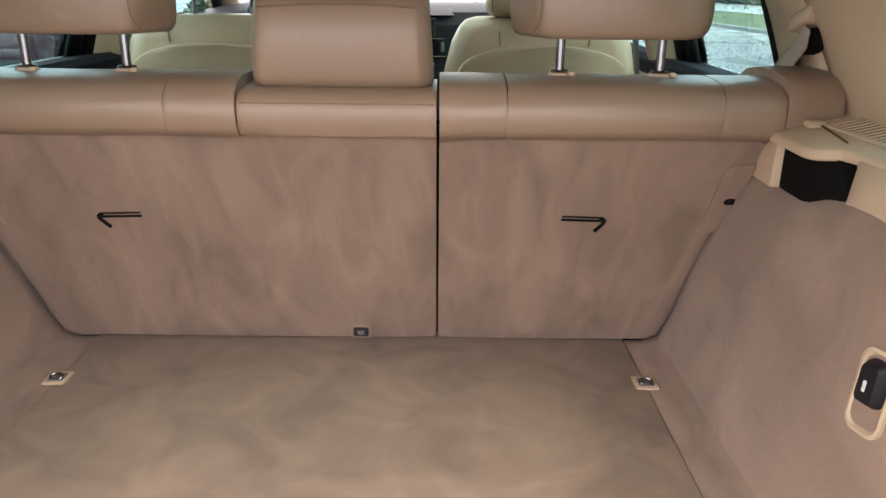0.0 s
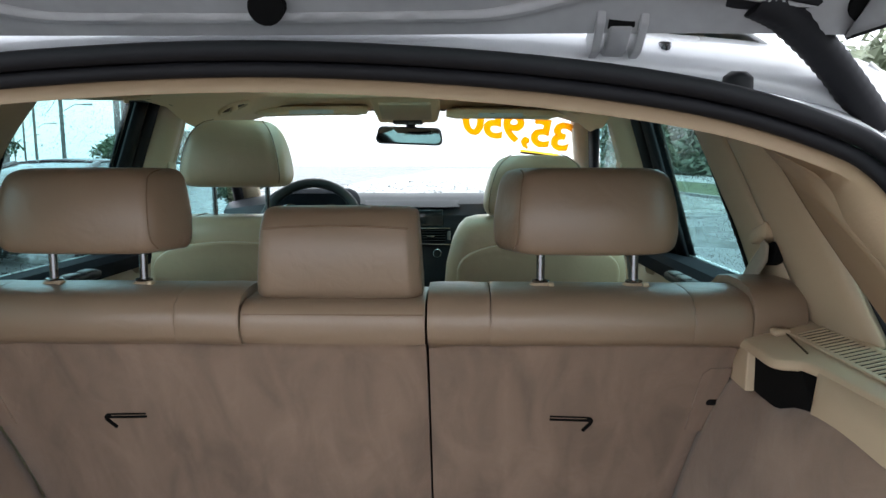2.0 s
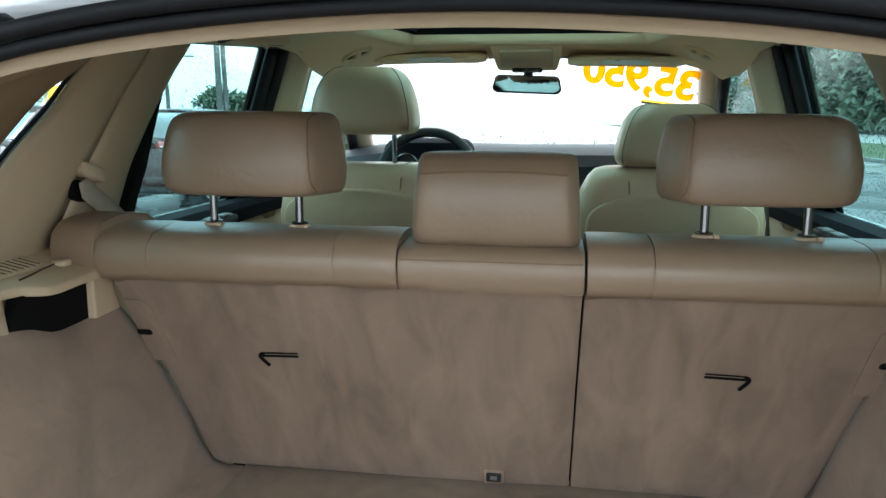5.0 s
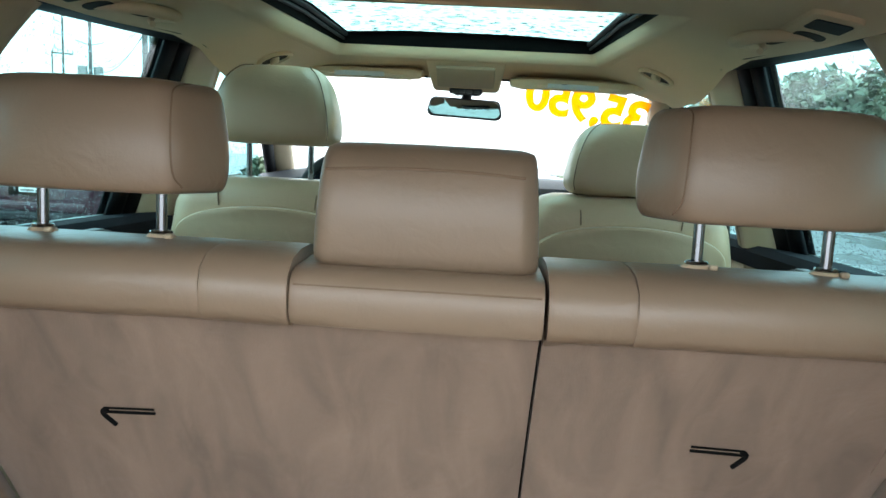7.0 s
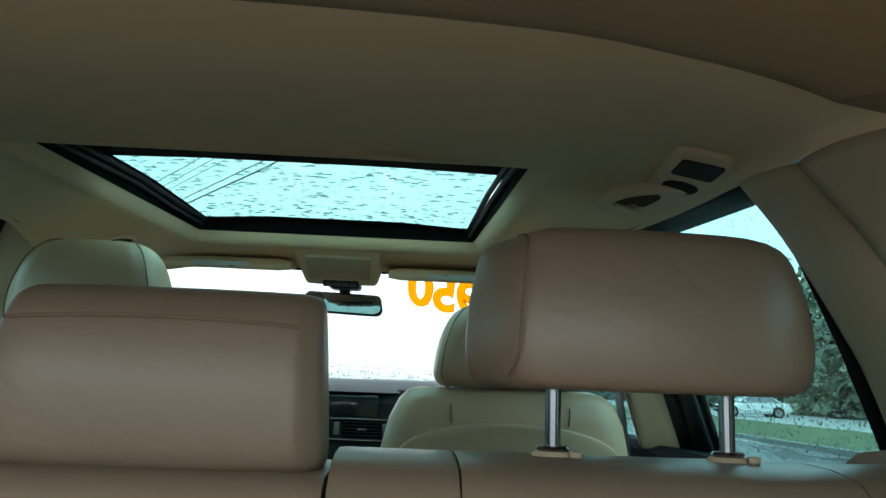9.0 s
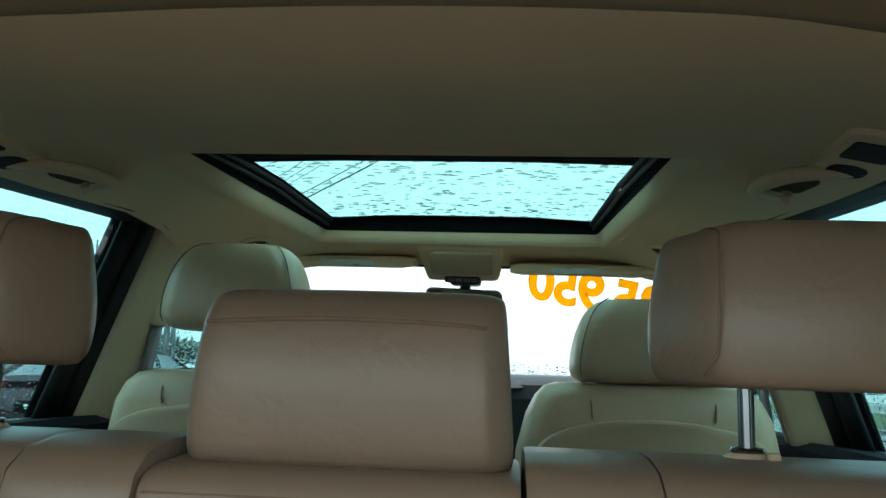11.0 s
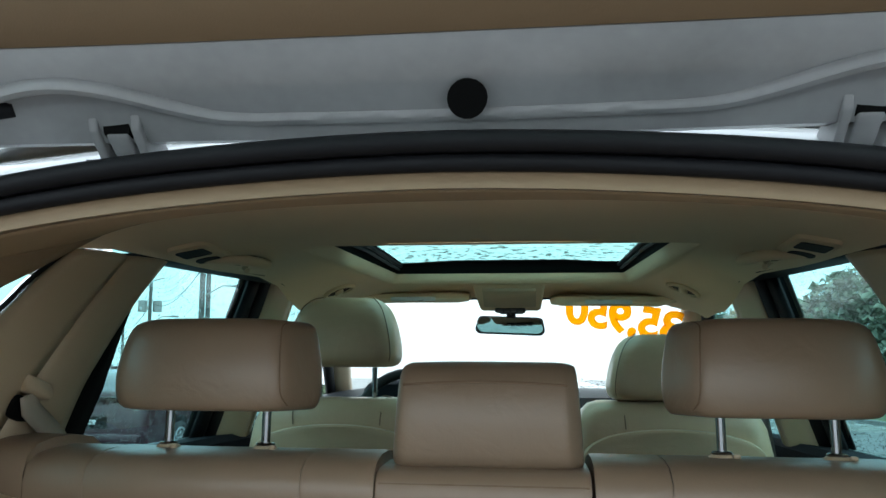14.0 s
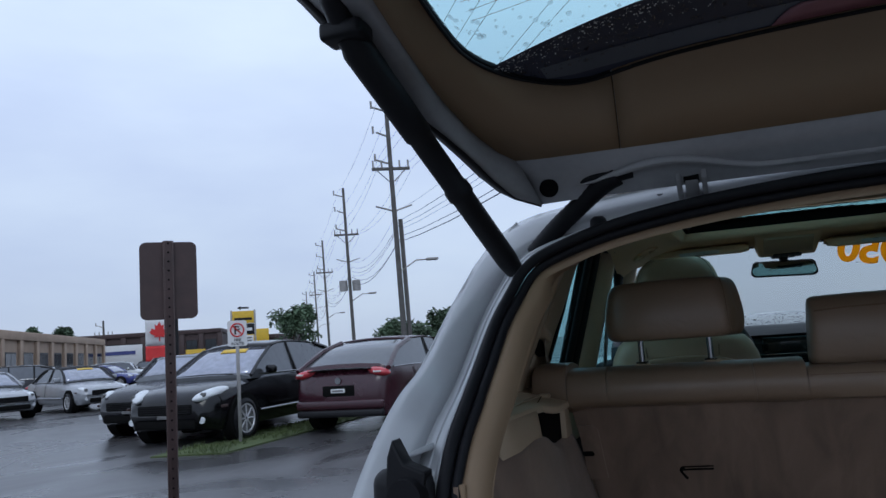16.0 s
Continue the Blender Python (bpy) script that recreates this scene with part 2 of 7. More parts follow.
def tube(pts, r, n=10, closed=False, bm=None, radii=None, flat=1.0):
    P = [Vector(p) for p in pts]
    rings, last = [], None
    m = len(P)
    for i, p in enumerate(P):
        a = P[(i - 1) % m] if closed or i else p
        b = P[(i + 1) % m] if closed or i + 1 < m else p
        d = (b - a).normalized()
        up = last if last is not None else (Vector((0, 0, 1)) if abs(d.z) < 0.9 else Vector((1, 0, 0)))
        s = d.cross(up).normalized()
        u = s.cross(d).normalized()
        last = u
        rr = radii[i] if radii else r
        rings.append([p + s * math.cos(2 * math.pi * k / n) * rr + u * math.sin(2 * math.pi * k / n) * rr * flat for k in range(n)])
    if closed:
        rings.append(rings[0])
    return loft(rings, cap=not closed, bm=bm)


def ruled(a, b, steps=6, bulge=(0, 0, 0), bm=None):
    """A sheet between two lines of as many points."""
    rows = []
    for k in range(steps + 1):
        t = k / steps
        w = 4 * t * (1 - t)
        rows.append([Vector(p) * (1 - t) + Vector(q) * t + Vector(bulge) * w for p, q in zip(a, b)])
    return loft(rows, closed=False, cap=False, bm=bm)


def even(pts, n):
    """n points spread evenly along a line."""
    P = [Vector(p) for p in pts]
    d = [0.0]
    for a, b in zip(P, P[1:]):
        d.append(d[-1] + (b - a).length)
    out, j = [], 0
    for k in range(n):
        s = d[-1] * k / (n - 1)
        while j < len(P) - 2 and d[j + 1] < s:
            j += 1
        t = (s - d[j]) / max(1e-9, d[j + 1] - d[j])
        out.append(P[j].lerp(P[j + 1], min(1, max(0, t))))
    return out


def flip(pts, side):
    return [Vector((p[0] * side, p[1], p[2])) for p in pts]


def disc(c, r, depth, axis="z", n=20, bm=None):
    bm = bm or bmesh.new()
    rot = {"z": Matrix(), "y": Matrix.Rotation(radians(90), 4, "X"), "x": Matrix.Rotation(radians(90), 4, "Y")}[axis]
    bmesh.ops.create_cone(bm, cap_ends=True, segments=n, radius1=r, radius2=r, depth=depth, matrix=Matrix.Translation(c) @ rot)
    return bm

# ---------- the car: floor, side walls, ceiling ----------
def seat_y(z):
    h = z - 0.8
    return -0.5 * h - 0.22 * h * h


def liner_z(x, y):
    """Height of the headliner's underside."""
    ys = (-0.66, -0.62, -0.55, -0.45, -0.31, -0.1, 0.25, 0.7, 1.16, 1.3, 1.46)
    zs = (1.562, 1.575, 1.595, 1.610, 1.622, 1.640, 1.656, 1.695, 1.718, 1.702, 1.680)
    zc = float(np.interp(y, ys, zs))
    a = abs(x)
    low = min(1.0, max(0.0, (y - 0.55) / 0.40)) * min(1.0, max(0.0, (1.45 - y) / 0.25))
    mid = (0.055 + 0.07 * low * low * (3 - 2 * low)) * (a / 0.62) ** 4.5
    rear = 0.03 * (a / 0.4) ** 3.3 if a < 0.5 else 0.0627 + 0.9 * (a - 0.5) ** 1.0 * (0.75 + 2.5 * (a - 0.5))
    w = min(1, max(0, (-0.15 - y) / 0.45))
    w = w * w * (3 - 2 * w)
    return zc - mid * (1 - w) - rear * w


floor = finish("floor", rbox((-0.486, -0.94, 0.770), (0.486, 0.06, 0.800), 0.004), FLOOR_C)
tagged(floor, "flat beige carpeted cargo floor with faint stains", "floor", kind="structure")
pan = finish("floor_pan", rbox((-0.90, -0.70, 0.50), (0.90, 2.2, 0.54), 0.01), DASH)
tagged(pan, "dark carpeted footwell floor of the car", "floor", kind="structure")

for side, word in ((1, "right"), (-1, "left")):
    # carpeted lower side wall, from the floor's edge up to the pocket
    wall = tagged(new("wall_" + word), "beige velour side lining of the cargo bay", "side lining", kind="structure")
    prof = [(0.487, 0.796), (0.520, 0.798), (0.545, 0.812), (0.556, 0.86), (0.562, 0.95), (0.570, 1.04), (0.580, 1.12), (0.588, 1.158), (0.600, 1.172), (0.64, 1.176), (0.70, 1.176)]
    rings = []
    for k in range(25):
        t = k / 24
        ring = []
        for x, z in prof:
            y0 = seat_y(min(z, 1.2)) + 0.004
            y = y0 + (-0.69 - y0) * t
            swell = 0.010 * math.sin(math.pi * t) * math.exp(-((z - 1.0) / 0.1) ** 2)
            flare = 0.05 * max(0, t - 0.6) ** 1.2 * (1 if z > 0.81 else 0)
            dip = 0.007 * max(0.0, 1 - ((y + 0.355) / 0.10) ** 4) if z > 1.10 else 0.0
            if z > 1.10:
                rise = min(1.0, max(0.0, (-y - 0.35) / 0.08))
                dip -= 0.021 * rise * rise * (3 - 2 * rise) * min(1.0, (z - 1.10) / 0.05)
            ring.append((side * (x - swell + flare), y, z - dip + 0.0015 * noise.noise((x * 9, y * 9, z * 9))))
        rings.append(ring)
    tail = rings[-1]
    for y, wide in ((-0.80, 0.625), (-0.90, 0.60), (-0.95, 0.592)):
        rings.append([(side * min(max(abs(p[0]), 0.575 if p[2] > 0.83 else 0), wide), y, p[2]) for p in tail])
    part("lining", loft(rings, closed=False, cap=False), CARPET, wall, thick=0.006)

    # shelf ledge over the pocket
    ledge = thing("cargo_shelf_ledge", "beige plastic ledge with a slotted speaker grille and dark pocket", "shelf ledge", "cargo ledges")
    top = [(p.x, p.y) for p in spline([(0.576, -0.255, 0), (0.577, -0.285, 0), (0.576, -0.335, 0), (0.575, -0.378, 0), (0.580, -0.398, 0), (0.590, -0.412, 0), (0.600, -0.432, 0), (0.604, -0.50, 0), (0.606, -0.58, 0), (0.614, -0.67, 0)], 4)] + [(0.745, -0.67), (0.745, -0.18), (0.61, -0.20)]
    bm = bmesh.new()
    rings = []
    for z, inset in ((1.236, 0.004), (1.238, 0.0), (1.244, 0.0), (1.249, 0.002), (1.251, 0.006)):
        rings.append([(side * (x + inset), y, z + 0.25 * (x - 0.612)) for x, y in top])
    part("ledge_top", loft(rings, bm=bm), TRIM, ledge, bevel=0.002)
    # front post and rear fascia of the pocket
    part("pocket_frame", loft([[(side * x, y, z) for x, y in ((0.588, -0.210 - 0.4 * (z - 1.16)), (0.585 + 0.03 * (z - 1.16), -0.282), (0.600, -0.284), (0.600, -0.205))] for z in (1.166, 1.18, 1.21, 1.236)]), TRIM, ledge, bevel=0.002)
    fas = [[(side * (float(np.interp(-y, (0.42, 0.50, 0.60, 0.69), (0.603, 0.605, 0.608, 0.616))) - 0.13 * (1.232 - z)), y, z) for z in (1.164, 1.18, 1.205, 1.241)] for y in (-0.446, -0.456, -0.48, -0.53, -0.6, -0.685)]
    fas[0] = [(p[0] + side * 0.012, p[1] + (0.016 if k > 2 else 0.0), p[2]) for k, p in enumerate(fas[0])]
    part("pocket_fascia", loft(fas, closed=False, cap=False), TRIM, ledge, thick=0.006)
    # Solid black block stands in for the pocket's shaded inside.
    part("pocket_recess", loft([[(side * x, y, z) for y, z in ((-0.280, 1.158), (-0.37, 1.156), (-0.452, 1.160), (-0.452, 1.195), (-0.440, 1.218), (-0.425, 1.234), (-0.280, 1.234))] for x in (0.597, 0.69)], cap=True), VOID, ledge, "black block painted as the pocket's shade")
    part("lid_seam", tube([(side * x, y, 1.2512 + 0.25 * (x - 0.612)) for x, y in ((0.640, -0.21), (0.632, -0.27), (0.622, -0.34), (0.612, -0.405))], 0.0012, 6), RECESS, ledge)
    # speaker grille
    def on_ledge(x, y, d):
        return (side * x, y, 1.2500 + 0.25 * (x - 0.612) + d)

    def ledge_plate(x0, x1, y0, y1, d0, d1, skew=0.0):
        return loft([[on_ledge(x0, y0, d), on_ledge(x1, y0 + skew, d), on_ledge(x1, y1 + skew, d), on_ledge(x0, y1, d)] for d in (d0, d1)])
    part("grille_bed", ledge_plate(0.634, 0.712, -0.560, -0.318, 0.0, 0.0012), VOID, ledge, "dark slots")
    for k in range(20):
        part("slat", ledge_plate(0.632, 0.713, -0.3255 - k * 0.0120, -0.3220 - k * 0.0120, 0.001, 0.0032, -0.006), TRIM, ledge)
    for x in (0.630, 0.672, 0.714):
        part("grille_rim", ledge_plate(x - 0.0022, x + 0.0022, -0.562, -0.315, 0.001, 0.0035), TRIM, ledge)
    part("release_tab", rbox((side * 0.622 - 0.012, -0.312, 1.250), (side * 0.622 + 0.012, -0.292, 1.260), 0.004), TRIM, ledge)

    # lashing eye near the seat base
    eye = thing("lashing_eye", "chrome lashing ring in a beige recessed cup", "lashing ring", "lashing rings")
    part("cup", rbox((side * 0.484 - 0.019, -0.180, 0.797), (side * 0.484 + 0.019, -0.138, 0.8035), 0.003), TRIM, eye)
    part("cup_recess", rbox((side * 0.484 - 0.013, -0.174, 0.8005), (side * 0.484 + 0.013, -0.148, 0.8050), 0.002), GREYP, eye)
    part("ring", tube([(side * 0.484 + 0.010 * math.cos(a), -0.163 + 0.006 * math.sin(a), 0.806 + 0.003 * math.sin(a)) for a in [2 * math.pi * k / 14 for k in range(14)]], 0.0022, 8, True), CHROME, eye)

    # upper side: pillars and windows
    C1 = spline(flip([(0.570, 0.035, 1.598), (0.588, -0.008, 1.54), (0.604, -0.040, 1.485), (0.624, -0.062, 1.427), (0.646, -0.070, 1.375), (0.680, -0.070, 1.28), (0.70, -0.07, 1.19)], side), 4)
    C2 = spline(flip([(0.582, -0.075, 1.590), (0.597, -0.100, 1.548), (0.610, -0.131, 1.505), (0.630, -0.176, 1.43), (0.650, -0.204, 1.37), (0.680, -0.226, 1.29), (0.705, -0.235, 1.19)], side), 4)
    C3 = spline(flip([(0.575, -0.225, 1.575), (0.600, -0.262, 1.53), (0.618, -0.300, 1.480), (0.645, -0.380, 1.40), (0.666, -0.428, 1.32), (0.686, -0.450, 1.262), (0.705, -0.465, 1.19)], side), 4)
    D2 = spline(flip([(0.548, -0.360, 1.522), (0.560, -0.405, 1.493), (0.575, -0.480, 1.425), (0.600, -0.545, 1.355), (0.625, -0.575, 1.315), (0.645, -0.60, 1.28), (0.668, -0.63, 1.19)], side), 4)
    if side > 0:
        D2R = D2
    cp = tagged(new("pillar_trim"), "beige plastic trim of the pillar behind the rear door", "pillar trim", kind="structure")
    part("front_facet", ruled(C1, C2, 6, (-side * 0.008, 0, 0)), TRIM, cp, thick=0.008)
    part("rear_facet", ruled(C2, C3, 6, (-side * 0.012, 0, 0)), TRIM, cp, thick=0.008)
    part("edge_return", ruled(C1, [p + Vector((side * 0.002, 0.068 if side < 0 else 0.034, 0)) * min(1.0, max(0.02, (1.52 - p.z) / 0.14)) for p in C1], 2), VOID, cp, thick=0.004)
    part("airbag_mark", rbox((side * 0.587 - 0.004, -0.072, 1.545), (side * 0.587 + 0.004, -0.036, 1.569), 0.003), TRIM, cp)
    dp = tagged(new("hatch_pillar_trim"), "tan plastic trim around the tailgate opening", "pillar trim", kind="structure")
    low = ruled(flip([(0.585, -0.945, 1.20), (0.588, -0.955, 1.0), (0.58, -0.965, 0.80)], side), flip([(0.600, -0.90, 1.20), (0.590, -0.90, 1.0), (0.575, -0.90, 0.80)], side), 3)
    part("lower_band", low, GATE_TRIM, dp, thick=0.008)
    q = tagged(new("window_quarter"), "green-tinted triangular side glass with rain drops", "window", kind="structure")
    part("pane", ruled([p + Vector((side * 0.032, 0.015, 0)) for p in C3], [Vector((p.x + side * 0.03, p.y - 0.30 + 0.7 * max(0, 1.45 - p.z), p.z)) for p in C3], 4), GLASS_T, q)
    part("gasket", tube([p + Vector((side * 0.006, -0.004, 0)) for p in C3], 0.0035, 8), RUBBER, q)

    # the seat belt and its opening
    belt = thing("seat_belt", "grey-beige seat belt running out of a dark slot", "seat belt", "rear seat belts")
    part("webbing", ruled(flip([(0.626, -0.238, 1.366), (0.630, -0.226, 1.342), (0.640, -0.160, 1.306), (0.648, -0.105, 1.272), (0.652, -0.09, 1.24)], side), flip([(0.634, -0.190, 1.378), (0.640, -0.176, 1.358), (0.650, -0.108, 1.324), (0.658, -0.052, 1.290), (0.66, -0.04, 1.25)], side), 3), WEB, belt, "grey-beige webbing", thick=0.002)
    part("slot", loft([[(side * (0.646 + d), -0.214 + a, 1.352 + b - 0.3 * a) for a, b in rrect(-0.022, 0.022, -0.016, 0.016, 0.014, 4)] for d in (-0.008, 0.006)]), VOID, belt, "dark slot")
    part("slot_cover", loft([[(side * (0.640 + d), -0.196 + a, 1.380 + b - 0.3 * a) for a, b in rrect(-0.030 + i, 0.030 - i, -0.012 + i, 0.012 - i, 0.010, 4)] for d, i in ((0.006, 0), (-0.012, 0), (-0.016, 0.004))]), TRIM, belt)

# seat release switch set in the right lining
sw = thing("seat_release_switch", "black release switch in a beige recessed frame", "switch")
def on_lining(y, z, d):
    return Vector((0.568 + 0.09 * (z - 1.03) + 0.05 * max(0.0, (-0.16 - y) / 0.53 - 0.6) ** 1.2 - d, y, z))
def lining_ring(cy, cz, hy, hz, r, d):
    return [on_lining(cy + a, cz + b - 0.12 * a, d) for a, b in rrect(-hy, hy, -hz, hz, r, 5)]
part("bezel", loft([lining_ring(-0.608, 1.040, 0.027, 0.046, 0.016, 0.002), lining_ring(-0.608, 1.040, 0.027, 0.046, 0.016, 0.007), lining_ring(-0.608, 1.040, 0.023, 0.042, 0.014, 0.008), lining_ring(-0.608, 1.040, 0.019, 0.037, 0.012, 0.002)]), TRIM, sw)
part("rocker", loft([lining_ring(-0.609, 1.051, 0.017, 0.025, 0.008, 0.002), lining_ring(-0.609, 1.051, 0.016, 0.024, 0.008, 0.009), lining_ring(-0.609, 1.051, 0.012, 0.020, 0.006, 0.0155)]), BLACK, sw, "black rocker with a pale seat mark")
part("seat_mark", loft([lining_ring(-0.608, 1.048, 0.0022, 0.006, 0.001, 0.0145), lining_ring(-0.608, 1.048, 0.0022, 0.006, 0.001, 0.0160)]), FROST, sw)

# headliner, one sheet with the roof opening
xs = sorted({round(v, 4) for v in [-0.64, -0.60, -0.56, -0.52, -0.48, -0.43, -0.385, -0.2, -0.1, 0, 0.1, 0.2, 0.385, 0.43, 0.48, 0.52, 0.56, 0.60, 0.64]})
ys = [-0.655, -0.64, -0.62, -0.58, -0.52, -0.45, -0.38, -0.33, -0.31, -0.29, -0.22, -0.1, 0.0, 0.1, 0.196, 0.3, 0.4, 0.55, 0.7, 0.85, 1.0, 1.1, 1.216, 1.26, 1.3, 1.38, 1.46]
bm = bmesh.new()
grid = {}
for i, x in enumerate(xs):
    for j, y in enumerate(ys):
        wide = float(np.interp(y, (-0.655, -0.3, 0.05, 0.72, 1.0, 1.46), (0.86, 0.93, 0.915, 0.925, 0.96, 0.97)))
        grid[i, j] = bm.verts.new((x * wide if abs(x) > 0.40 else x, y, liner_z(x * wide if abs(x) > 0.40 else x, y)))
for i in range(len(xs) - 1):
    for j in range(len(ys) - 1):
        xm, ym = (xs[i] + xs[i + 1]) / 2, (ys[j] + ys[j + 1]) / 2
        if abs(xm) < 0.385 and 0.196 < ym < 1.216:
            continue
        bm.faces.new((grid[i, j], grid[i + 1, j], grid[i + 1, j + 1], grid[i, j + 1]))
ceiling = finish("ceiling", bm, LINER, smooth=60)
tagged(ceiling, "tan fabric headliner with a sunroof opening", "headliner", kind="structure")

# rolled lip round the sunroof, its black frame and pane
sun_roof = thing("sunroof", "black-framed tinted sunroof covered in rain drops", "sunroof")


def roof_ring(inset, dz, rear=0.0):
    out = []
    for x, y in rrect(-0.385 + inset, 0.385 - inset, 0.196 + inset + rear, 1.216 - inset, 0.022, 4):
        out.append((x, y, liner_z(x, y) + dz))
    return out


part("lip", loft([roof_ring(-0.020, 0.0030), roof_ring(-0.002, 0.0005), roof_ring(0.002, 0.0015), roof_ring(0.010, 0.010), roof_ring(0.018, 0.022), roof_ring(0.021, 0.031)], cap=False), LINER, sun_roof, "padded beige edge")
part("frame", loft([roof_ring(0.0205, 0.026), roof_ring(0.023, 0.030), roof_ring(0.024, 0.040), roof_ring(0.028, 0.043), roof_ring(0.029, 0.060)], cap=False), VOID, sun_roof, "black guide frame")
for sx in (-1, 1):
    for inset, dz, r in ((0.034, 0.034, 0.0045), (0.040, 0.046, 0.006)):
        part("guide_rail", tube([(sx * (0.385 - inset), y, liner_z(0.35, y) + dz) for y in (0.24, 0.5, 0.7, 0.9, 1.17)], r, 8), RUBBER, sun_roof)
part("rear_rail", tube([(x, 0.245, liner_z(x, 0.245) + 0.030) for x in np.linspace(-0.35, 0.35, 9)], 0.007, 8), RUBBER, sun_roof)


def roof_pane(u, v):
    x, y = 0.355 * u, 0.226 + 0.962 * v
    return Vector((x, y, liner_z(x, y) + 0.054))


part("pane", loft([[roof_pane(u, v) for u in np.linspace(-1, 1, 9)] for v in np.linspace(0, 1, 9)], closed=False, cap=False), GLASS_R, sun_roof, "tinted wet pane")
for (u0, u1, v0, v1) in ((-1, 1, 0, 0.295), (-1, 1, 0.972, 1), (-1, -0.945, 0, 1), (0.965, 1, 0, 1)):
    part("printed_edge", loft([[roof_pane(u, v) + Vector((0, 0, -0.002)) for u in np.linspace(u0, u1, 5)] for v in np.linspace(v0, v1, 5)], closed=False, cap=False), VOID, sun_roof)

# ---------- the rear bench ----------
ROLL = [(-0.258, 1.213), (-0.276, 1.217), (-0.287, 1.232), (-0.289, 1.260), (-0.282, 1.284), (-0.262, 1.300), (-0.225, 1.307), (-0.18, 1.308), (-0.13, 1.300), (-0.10, 1.280), (-0.09, 1.25), (-0.09, 1.20), (-0.17, 1.19), (-0.235, 1.200)]
MIDROLL = [(-0.258, 1.213), (-0.274, 1.217), (-0.282, 1.232), (-0.283, 1.254), (-0.280, 1.270), (-0.272, 1.281), (-0.256, 1.287), (-0.18, 1.290), (-0.12, 1.285), (-0.10, 1.25), (-0.10, 1.20), (-0.20, 1.195)]


ROLL = [(y, 1.225 + (z - 1.213) * (0.82 if z > 1.213 else 1.0)) for y, z in ROLL]
MIDROLL = [(y, 1.225 + (z - 1.213) * (0.85 if z > 1.213 else 1.0)) for y, z in MIDROLL]


def roll_section(x0, x1, prof, ends=(0.012, 0.012), lean=0.0):
    """A padded length of the top of the backrest, pinched at both seams. lean: the seams slant by this much from top to bottom."""
    cy, cz = -0.19, 1.25
    ts = [0, 0.012, 0.035, 0.09, 0.2, 0.4, 0.6, 0.8, 0.91, 0.965, 0.988, 1]
    rings = []
    w = x1 - x0
    for t in ts:
        d0, d1 = t * w, (1 - t) * w
        pin = 1.0
        for d, e in ((d0, ends[0]), (d1, ends[1])):
            if e and d < e * (1.6 if e > 0.02 else 0.8):
                u = 1 - d / (e * (1.6 if e > 0.02 else 0.8))
                pin -= (0.012 + (0.16 if e > 0.02 else 0)) * u ** 2.2
        ring = []
        for y, z in prof:
            k = lean * ((1.262 - z) / 0.09)
            ring.append((x0 + w * t + k, cy + (y - cy) * pin, cz + (z - cz) * pin + 0.0012 * noise.noise((x0 * 7 + t * 3, y * 20, z * 20))))
        rings.append(ring)
    return loft(rings)


def back_panel(x_lo, x_hi, material):
    """The carpeted back of the rest: x_lo and x_hi give the edges by height."""
    nx, nz = 22, 16
    rows = []
    for j in range(nz + 1):
        z = 0.803 + (1.236 - 0.803) * j / nz
        row = []
        for i in range(nx + 1):
            t = i / nx
            x = x_lo(z) + (x_hi(z) - x_lo(z)) * t
            edge = min(i, nx - i, j) == 0
            y = seat_y(z) + (0.008 if edge else 0.0) + 0.0012 * noise.noise((x * 6, z * 6, 3)) - 0.004 * math.sin(math.pi * t) ** 0.5
            row.append((x, y, z))
        rows.append(row)
    bm = loft(rows, closed=False, cap=False)
    back = loft([[(p[0], p[1] + 0.07, p[2]) for p in row] for row in rows], closed=False, cap=False)
    me = bpy.data.meshes.new("tmp")
    back.to_mesh(me)
    back.free()
    bm.from_mesh(me)
    bpy.data.meshes.remove(me)
    bm.verts.ensure_lookup_table()
    n = (nx + 1) * (nz + 1)
    at = lambda i, j, k: bm.verts[k * n + j * (nx + 1) + i]
    for i in range(nx):
        for j in (0, nz):
            bm.faces.new((at(i, j, 0), at(i + 1, j, 0), at(i + 1, j, 1), at(i, j, 1)))
    for j in range(nz):
        for i in (0, nx):
            bm.faces.new((at(i, j, 0), at(i, j + 1, 0), at(i, j + 1, 1), at(i, j, 1)))
    return bm


edge_x = lambda z: 0.546 + 0.123 * (z - 0.8)
edge_l = lambda z: 0.546 + 0.081 * (z - 0.8)


def post(x, y, z0, z1, parent, r=0.0062, collar=True, lean=0.0):
    p = part("post", tube([(x, y, z0), (x, y + lean, z1)], r, 12), CHROME, parent, "chrome post")
    if collar:
        part("collar", loft([[(x + a, y + b, z) for a, b in rrect(-w, w, -d, d, 0.012, 5)] for z, w, d in ((z0 - 0.006, 0.017, 0.012), (z0 + 0.000, 0.017, 0.012), (z0 + 0.003, 0.014, 0.010))]), TRIM, parent)
        part("collar_ring", tube([(x + 0.011 * math.cos(a), y + 0.009 * math.sin(a), z0 + 0.005) for a in [2 * math.pi * k / 16 for k in range(16)]], 0.0022, 6, True), CHROME, parent)
        part("lock_button", rbox((x + 0.010, y - 0.018, z0 - 0.001), (x + 0.019, y - 0.010, z0 + 0.005), 0.002), TRIM, parent)
    return p


